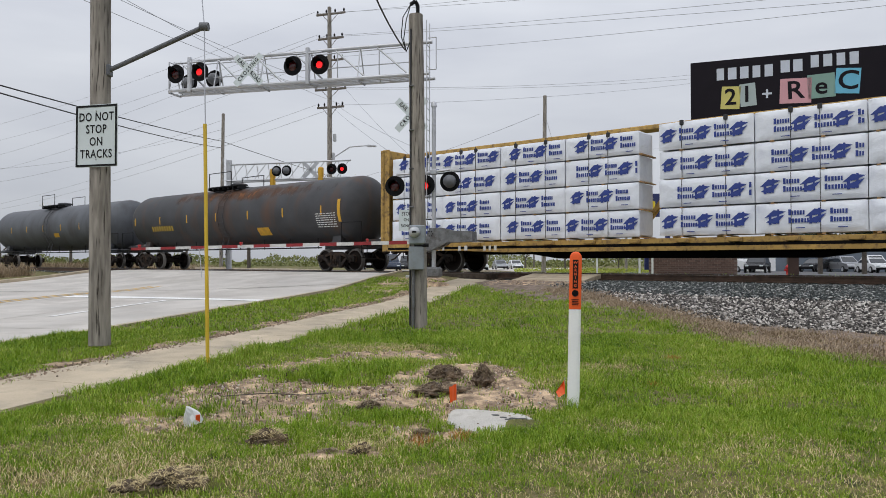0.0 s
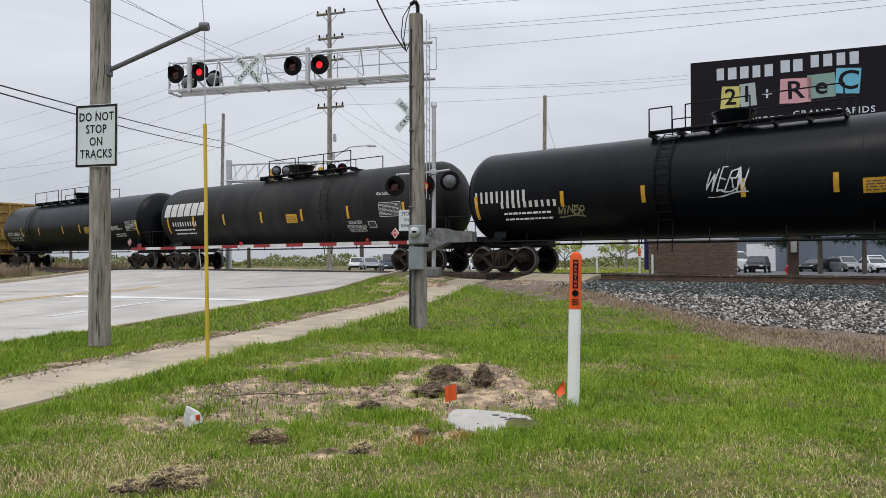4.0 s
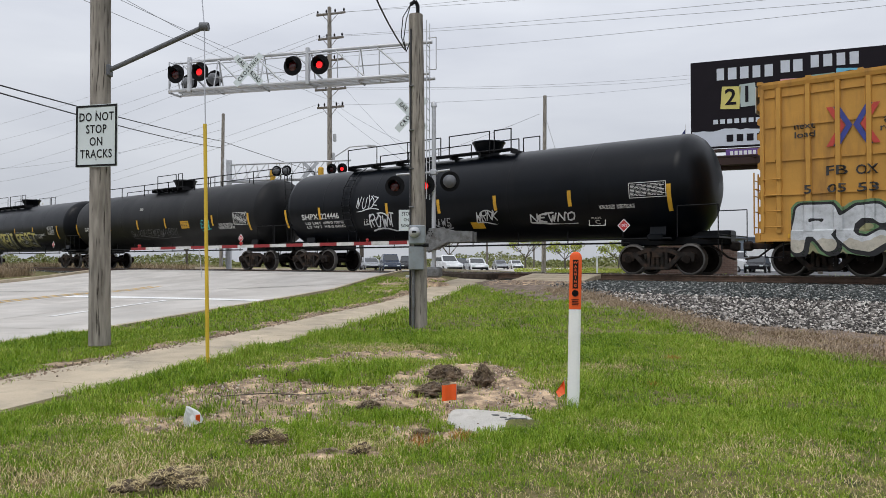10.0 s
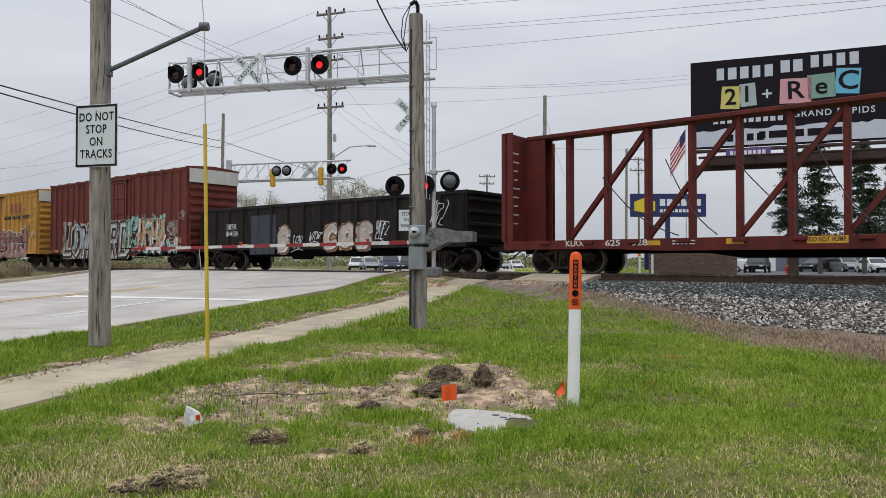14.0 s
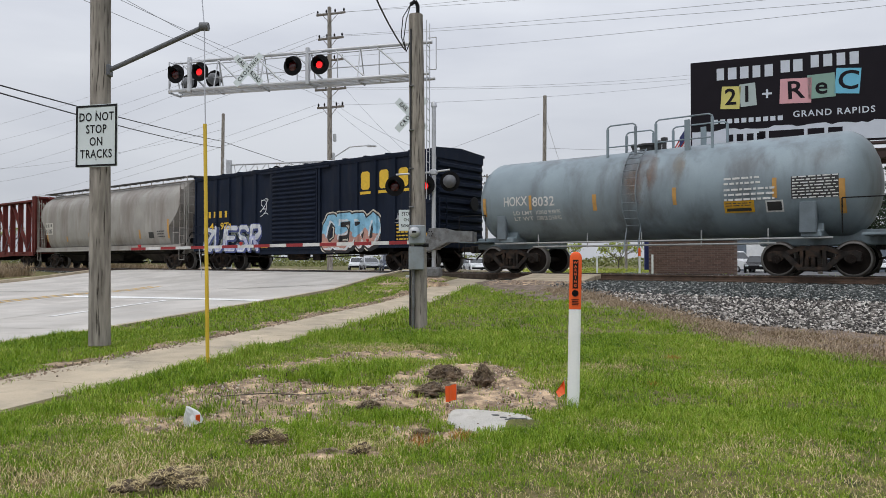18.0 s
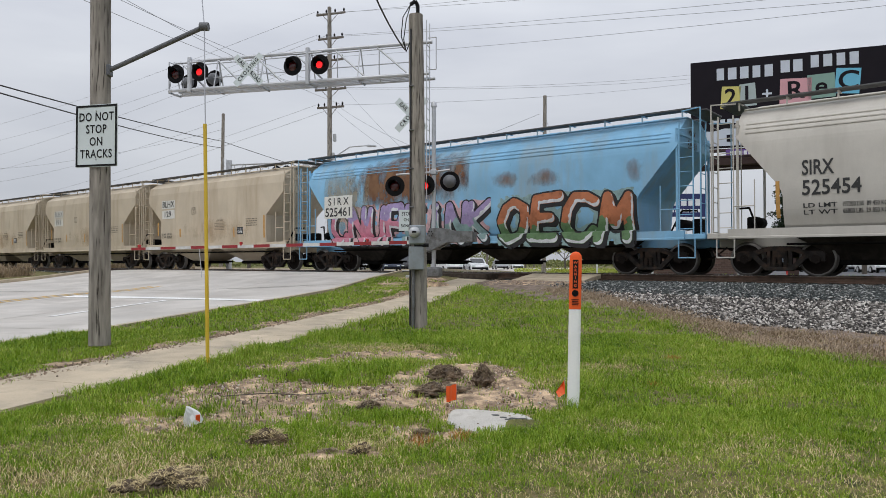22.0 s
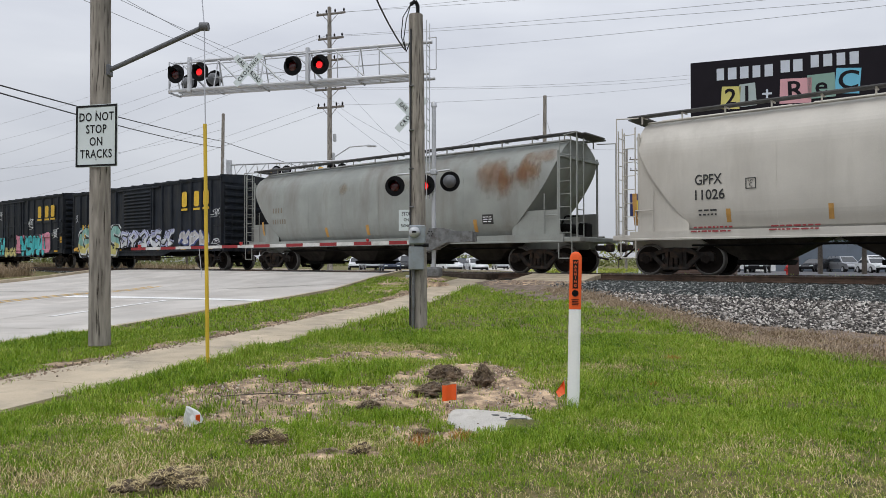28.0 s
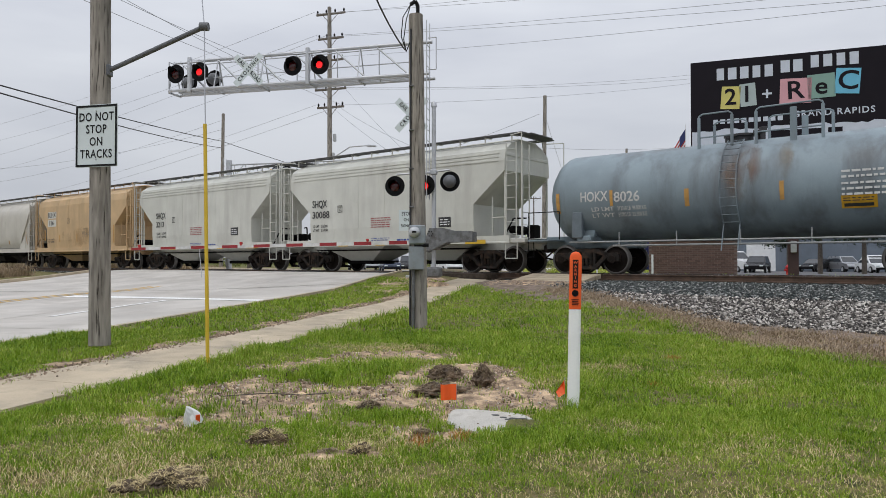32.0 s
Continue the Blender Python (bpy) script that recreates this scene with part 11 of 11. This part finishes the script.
lines(C14, -5.76, 1.85, -6.35, 1.05, 6, M_MARKY, 20)
plate(C14, -6.90, 1.46, -7.39, 1.22, M_REFLECT, "stripe", "yellow reflective plate")

for car, number in ((C15, "8032"), (C29, "8026")):
    side_letters(car, "HOKX", 4.70, 2.55, 3.78, 2.24, M_MARK)
    side_letters(car, number, 3.58, 2.50, 2.76, 2.19, M_MARK)
    load_lines(car, 4.35, 2.07, 2.58, 1.76, "212010 LB  96 800 KG", "51000 LB  23 500 KG", M_MARK)
    lines(car, -2.56, 2.74, -3.51, 2.46, 2, M_MARK, 23)
    lines(car, -2.56, 2.43, -3.87, 2.02, 3, M_MARK, 24)
    plate(car, -2.54, 2.06, -3.33, 1.74, M_REFLECT, "label_plate", "yellow emergency label")
    lines(car, -2.58, 2.02, -3.28, 1.90, 2, M_MARKK, 26)
    plate(car, -2.60, 1.86, -3.25, 1.78, M_MARKK, "label_bar", "plain dark bar on the label", 0.008)
    plate(car, -3.62, 2.03, -4.06, 1.72, M_MARK, "label_plate", "black and white label")
    plate(car, -3.66, 1.99, -4.02, 1.76, M_MARKK, "label_bar", "dark field of a label", 0.008)
    plate(car, -4.27, 2.62, -5.38, 2.04, M_MARKK, "data_panel", "dark data panel with white lines")
    lines(car, -4.30, 2.64, -5.37, 2.02, 8, M_MARK, 25)
    streak(car, 1.42, 2.48, 1.29, 1.98, M_STRIPEO)
    streak(car, -1.11, 2.53, -1.22, 2.03, M_STRIPEO)
    streak(car, -3.81, 2.62, -3.92, 2.08, M_STRIPEO)
    streak(car, -5.38, 2.49, -5.52, 1.62, M_STRIPEO)
    streak(car, 5.57, 2.57, 5.45, 1.94, M_STRIPEO)
    streak(car, 3.72, 2.58, 3.62, 2.10, M_STRIPEO)
    smear(car, 0.55, 3.84, -0.45, 1.9, M_RUSTL, 5)
    smear(car, -0.2, 3.86, -0.75, 2.3, M_RUSTL, 5)
    smear(car, -1.0, 3.84, -1.5, 2.2, M_RUSTF, 5)
    part("tool_box", Geo().box((4.88, 1.24, 1.55), (0.36, 0.2, 0.84), 0.03), M_STEELP, car, "grey steel box on the tank side")
    part("tool_box", Geo().box((-4.64, 1.24, 1.55), (0.42, 0.2, 0.84), 0.03), M_STEELP, car, "grey steel box on the tank side")

for car, s, number, limit in ((C16, 1, "126", "233000"), (C17, 2, "191", "223200"), (C18, 3, "129", "233100"), (C26, 4, "136", "233200")):
    plate(car, 4.26, 3.56, 3.05, 3.14, M_PATCHW, "number_panel", "white number panel")
    plate(car, 4.22, 3.06, 3.05, 2.62, M_PATCHW, "number_panel", "white number panel")
    side_letters(car, "BLHX", 4.20, 3.51, 3.10, 3.19, M_MARKK)
    side_letters(car, number, 3.98, 2.99, 3.37, 2.69, M_MARKK)
    plate_square(car, 1.50, 3.10, 1.18, 2.76, M_FADE)
    side_letters(car, "WARNING", -0.55, 2.42, -1.12, 2.32, M_FADE)
    plate(car, -2.24, 2.01, -2.69, 1.67, M_MARKK, "label_plate", "black and white label")
    lines(car, -2.29, 1.95, -2.64, 1.72, 4, M_WHITE, s)
    streak(car, -4.18, 2.50, -4.28, 1.48, M_STRIPEO)
    streak(car, -1.94, 2.00, -2.03, 1.56, M_STRIPEO)
    streak(car, 0.29, 2.04, 0.19, 1.57, M_STRIPEO)
    streak(car, 2.60, 2.07, 2.48, 1.64, M_STRIPEO)
    streak(car, 4.67, 2.44, 4.55, 1.75, M_STRIPEO)
    lines(car, -0.45, 2.27, -1.25, 1.90, 5, M_FADE, s + 4)
    lines(car, -2.90, 2.42, -3.72, 2.02, 4, M_FADE, s + 5)
    load_lines(car, 4.27, 1.86, 3.30, 1.60, limit, "52900", M_MARKK)
    smear(car, 3.0, 2.6, -3.6, 1.3, M_RUSTT, 20 + s)

smear(C19, 5.45, 4.42, -0.55, 2.45, M_RUSTB, 6)
smear(C19, 6.90, 4.30, 4.30, 1.20, M_DUSTB, 6)
smear(C19, -1.32, 3.50, -2.63, 2.79, M_RUSTL, 7)
smear(C19, -2.55, 3.43, -4.48, 2.76, M_RUSTL, 7)
smear(C19, -6.25, 3.53, -7.06, 2.62, M_RUSTL, 8)
plate(C19, 6.86, 3.08, 5.22, 2.16, M_PATCHW, "number_patch", "pale worn painted patch", 0.0105)
for text, zt in (("SIRX", 4.18), ("525461", 3.86)):
    gl = letters(text, 0.24)
    gl.v = [(-7.965 - 0.004, 0.25 - a * 0.8, zt + c) for a, b, c in gl.v]
    part("lettering", gl, M_MARKK, C19, "stencilled number on the end sheet")
side_letters(C19, "S I R X", 6.62, 2.99, 5.42, 2.68, M_MARKK, 1.0, 0.014)
side_letters(C19, "525461", 6.80, 2.58, 5.36, 2.22, M_MARKK, 1.0, 0.014)
piece(C19, 6.52, 2.72, 2.42, 0.96, "CNUP", (S_VIOLET, S_PINK), S_BLACK, 38, 0.085, S_PINKP, split=0.6)
piece(C19, 2.54, 2.65, -1.49, 0.93, "KiNK", (S_VIOLET, S_TEALP), S_BLACK, 39, 0.085, S_PINKP)
piece(C19, -1.69, 2.70, -6.74, 0.80, "OECM", (S_ORANGE, S_GREEN), S_BLACK, 40, 0.088, S_TEALP, split=0.42)

for car, d1, d2 in ((C20, 28, 29),):
    side_letters(car, "SIRX", 6.28, 2.99, 5.54, 2.60, M_MARKK)
    side_letters(car, "525454", 6.28, 2.47, 4.94, 2.08, M_MARKK)
    load_lines(car, 6.26, 1.89, 4.40, 1.60, "197200 LBS  89 450 KG", "65800 LBS  29 850 KG", M_MARKK)
    streak(car, 6.92, 2.51, 6.82, 1.54, M_STRIPEO)
    streak(car, 3.88, 1.99, 3.77, 1.51, M_STRIPEO)
    streak(car, -1.05, 1.96, -1.18, 1.48, M_STRIPEO)
    streak(car, -3.77, 1.98, -3.88, 1.50, M_STRIPEO)
    streak(car, 1.52, 1.95, 1.43, 1.55, M_STRIPEO)
    streak(car, -6.57, 2.46, -6.72, 1.50, M_STRIPEO)
    lines(car, 3.81, 1.28, 2.74, 1.14, 1, M_MARKK, 31)
    lines(car, -4.34, 1.75, -4.86, 1.63, 1, M_MARKK, 32)

plate(C21, 4.26, 2.35, 1.72, 0.74, M_NAVYW, "paint_patch", "faded navy repaint", 0.002)
smear(C21, 3.95, 2.45, 1.70, 0.74, M_OVERW, 1)
smear(C21, 5.20, 1.90, 3.20, 0.74, M_OVERW, 1)
smear(C21, 1.60, 4.25, -1.38, 2.10, M_RUSTP, 1)
for x_a, z_a, w_a, h_a in ((1.20, 1.66, 0.42, 0.16), (-0.35, 1.42, 0.40, 0.18), (0.30, 2.75, 0.50, 0.10), (-0.70, 2.60, 0.36, 0.14), (0.95, 2.20, 0.22, 0.10), (2.35, 2.35, 0.22, 0.20)):
    plate(C21, x_a, z_a, x_a - w_a, z_a - h_a, S_CREAM if z_a > 1.9 else M_NAVYW, "paint_patch", "scraped paint patch", 0.05 if x_a < 1.7 else 0.006)
block_mark(C21, -3.62, 4.03, -6.90, 3.31, 3, M_MARKY)
digits(C21, 6.84, 2.74, 5.10, 2.44, 4, M_MARKY, 33)
side_letters(C21, "137", 6.84, 2.12, 6.02, 1.77, M_MARKY)
side_letters(C21, "941", 5.80, 2.12, 4.94, 1.77, M_MARKY)
blobs(C21, -1.44, 3.00, -7.16, 0.72, 5, (S_CHALK, S_WHITE), S_NIGHT, S_CHALK, 41, 0.030, (S_GREYL, S_NIGHT))
plate(C21, -6.04, 1.93, -6.83, 1.13, M_BLUE, "data_panel", "dark blue data panel", 0.03)
plate(C21, -5.10, 1.59, -5.86, 1.11, S_CREAM, "paint_patch", "dirty cream paint patch")
scrawl(C21, 4.14, 2.24, 1.83, 0.83, "UANER", S_SILVER, 43, 0.035)
scrawl(C21, 2.49, 3.02, 1.83, 2.32, "Sz", S_SILVER, 44)
lines(C21, -6.21, 2.03, -6.77, 1.67, 3, M_MARKY, 35)

block_mark(C22, -3.72, 4.00, -6.90, 3.25, 3, M_MARKY)
digits(C22, 6.68, 2.76, 4.92, 2.42, 4, M_MARKY, 36)
side_letters(C22, "138", 6.68, 2.08, 5.90, 1.74, M_MARKY)
side_letters(C22, "034", 5.70, 2.08, 4.92, 1.74, M_MARKY)
haze(C22, 5.90, 1.66, 4.30, 0.95, S_CREAM, 61)
haze(C22, -0.85, 2.20, -2.05, 0.90, S_PINK, 62)
haze(C22, -4.30, 2.30, -6.05, 0.88, S_PINK, 63)
piece(C22, -1.46, 2.26, -5.24, 0.72, "VSMA", (S_CYAN,), S_BLACK, 45, 0.105, None, shine=False)
piece(C22, 4.85, 2.16, 0.98, 0.68, "OSTH", (S_CYAN,), S_BLACK, 58, 0.10, S_TEALD, shine=False)
scrawl(C22, -2.66, 3.32, -3.55, 2.53, "wENT", S_WHITE, 48, 0.03)
scrawl(C22, -6.22, 2.49, -7.09, 1.90, "EHOwE", S_WHITE, 49, 0.035)
scrawl(C22, 2.52, 3.90, 1.74, 3.31, "iR", S_WHITE, 50)
piece(C22, 1.05, 1.44, -0.97, 0.70, "~~~", (S_YELL,), S_OLIVE, 51, 0.10, S_YELL, shine=False)
plate(C22, -7.22, 1.96, -7.53, 1.59, M_REFLECT, "stripe", "yellow reflective plate")
scrawl(C23, 7.35, 3.27, 7.05, 2.76, "PS", S_SILVER, 55)

block_mark(C23, -4.09, 3.92, -6.91, 3.15, 3, M_MARKY)
digits(C23, 6.57, 2.62, 5.15, 2.28, 4, M_MARKY, 38)
piece(C23, 6.80, 2.50, 1.90, 0.62, "GENS", (S_CYANL, S_YELL), S_BLACK, 52, 0.115, S_TEALD, split=0.4, line=0.4, halo=S_WHITE)
for word, x_a, x_b in (("14", 6.45, 6.05), ("15", 5.62, 5.20), ("23", 4.80, 4.33)):
    side_letters(C23, word, x_a, 2.10, x_b, 1.72, M_MARKY)
plate(C23, 7.43, 1.25, 6.95, 1.03, M_REFLECT, "stripe", "yellow reflective plate")
piece(C23, 1.97, 2.18, -3.54, 1.09, "~~~~~", (S_LILAC, S_WHITE), S_BLACK, 53, 0.09, S_LILAC)
piece(C23, -3.86, 2.04, -6.77, 1.14, "~~~", (S_GREYL,), S_INDIGO, 54, 0.13)
scrawl(C23, -6.84, 2.97, -7.54, 2.53, "SwO", S_WHITE, 56, 0.02)
scrawl(C23, -6.84, 1.54, -7.61, 1.22, "ORw", S_WHITE, 57, 0.02)

smear(C24, -4.02, 4.10, -7.86, 2.44, M_RUSTL, 10)
smear(C24, -6.37, 4.18, -8.17, 3.50, M_RUSTL, 10)
smear(C24, -5.58, 3.82, -7.66, 2.82, M_RUSTL, 10)
smear(C24, -0.70, 3.68, -3.67, 2.79, M_RUSTF, 11, 0.05)
smear(C24, 2.35, 3.67, 1.43, 3.02, M_RUSTF, 12, 0.0)
digits(C24, 6.46, 2.77, 5.72, 2.51, 4, M_FADE, 39)
digits(C24, 6.46, 2.27, 5.50, 2.03, 6, M_FADE, 40)
streak(C24, 7.17, 2.17, 7.06, 1.45, M_STRIPEO)
streak(C24, 0.70, 1.85, 0.54, 1.44, M_STRIPEO)
streak(C24, -1.91, 1.82, -2.06, 1.43, M_STRIPEO)
streak(C24, -4.54, 1.86, -4.69, 1.42, M_STRIPEO)
streak(C24, 3.07, 1.81, 2.92, 1.41, M_STRIPEO)
plate(C24, -4.93, 2.02, -5.39, 1.69, M_MARKK, "label_plate", "black and white label")
lines(C24, -4.97, 1.97, -5.35, 1.74, 3, M_WHITE, 41)

side_letters(C25, "GPFX", 6.81, 2.82, 6.07, 2.53, M_MARKK)
side_letters(C25, "11026", 6.81, 2.39, 6.00, 2.11, M_MARKK)
lines(C25, 6.73, 1.89, 6.20, 1.65, 2, M_MARKK, 44)
streak(C25, 8.67, 2.42, 8.54, 1.47, M_STRIPEO)
streak(C25, 5.98, 1.85, 5.86, 1.48, M_STRIPEO)
streak(C25, 3.46, 1.87, 3.34, 1.48, M_STRIPEO)
lines(C25, 6.92, 1.42, 5.83, 1.18, 2, M_MARKR, 45)
lines(C25, 4.86, 1.40, 3.67, 1.19, 2, M_MARKR, 46)
plate_square(C25, 5.45, 2.66, 5.18, 2.36, M_MARKK)
streak(C25, -5.24, 1.87, -5.37, 1.58, M_STRIPEO)
streak(C25, -8.13, 2.41, -8.21, 1.54, M_STRIPEO)

for car, s in ((C27, 1), (C28, 2)):
    x_a = 3.84 if s == 1 else 4.10
    side_letters(car, "SHQX", x_a, 2.93, x_a - 0.90, 2.63, M_MARKK)
    side_letters(car, "3213" if s == 1 else "30088", x_a, 2.47, x_a - (0.74 if s == 1 else 1.04), 2.18, M_MARKK)
    load_lines(car, x_a - 0.04, 1.92, x_a - 0.93, 1.64, "232100" if s == 1 else "232200", "53900" if s == 1 else "53700", M_MARKK)
    plate_square(car, x_a - 1.53, 2.68, x_a - 1.80, 2.40, M_MARKK)
    lines(car, 0.70, 2.13, -0.36, 1.70, 5, M_MARKR, 52)
    plate(car, -2.70, 2.00, -3.26, 1.64, M_MARKK, "label_plate", "black and white label")
    lines(car, -2.77, 1.95, -3.20, 1.69, 3, M_WHITE, 53)
    streak(car, 2.48, 1.16, 1.93, 1.01, M_MARKY)
    streak(car, 0.40, 1.15, -0.09, 1.02, M_MARKY)
    streak(car, -1.63, 1.14, -2.12, 1.01, M_MARKY)
    streak(car, -3.93, 1.15, -4.80, 1.01, M_MARKY)
    lines(car, -0.71, 1.30, -1.54, 1.14, 1, M_INK, 54)
    lines(car, 0.62, 1.34, -0.33, 1.19, 2, M_INK, 55)
block_mark(LB, 9.6, 0.98, 9.0, 0.90, 1, M_MARK, False)
digits(LB, 8.47, 0.98, 7.89, 0.78, 3, M_MARK, 56)
digits(LB, 7.40, 0.97, 6.84, 0.77, 2, M_MARK, 57)
digits(LB, 6.29, 0.96, 5.62, 0.76, 3, M_MARK, 58)


def travel(t):
    """How far the train has rolled after t seconds."""
    return 15.081 * t - 2.944 * (t / 32) ** 2


def motions():
    turn = TRACK_TURN
    for car, c in TRAIN:
        rows = []
        for k in range(17):
            t = k * 2.0
            p = along(c + travel(t), TQ, RAIL_TOP)
            rows.append((t, pose(p.x, p.y, p.z, 0, 0, turn)))
        walk(car, rows)
    # wheels roll while their car passes before the camera, a turn of about 63 degrees in each thirtieth of a second
    centre = dict((car.name, c) for car, c in TRAIN)
    for ws, car, ax, tread in WHEELS:
        at = ws.location.copy()
        tr = part("tread", tread, None, ws, "worn bright wheel tread")
        c = centre[car.name] + (ws.parent.location.x + ax)
        rows, k = [], 0
        inside = [f for f in range(961) if -42 < c + travel(f / 30) < 66]
        f0, f1 = (inside[0], inside[-1]) if inside else (0, 0)
        base = travel(f0 / 30)
        for f in sorted({0, 960} | set(range(f0, f1 + 1))):
            roll = (travel(min(max(f, f0), f1) / 30) - base) / 0.457
            rows.append((f / 30, Matrix.Translation(at) @ Matrix.Rotation(roll, 4, "Y")))
        walk(ws, rows)
    # the marker flag flutters on its wire
    rows = []
    for k in range(161):
        t = k * 0.2
        a = float(np.interp(t, (0, 2, 7, 12, 20, 24, 30, 32), (62, 42, 42, 10, 56, 40, 18, 5))) + 7 * math.sin(5.9 * t) * math.sin(math.pi * t)
        rows.append((t, pose(0, 0, 0, 0, 0, a)))
    walk(FLAG_CLOTH, rows)

motions()
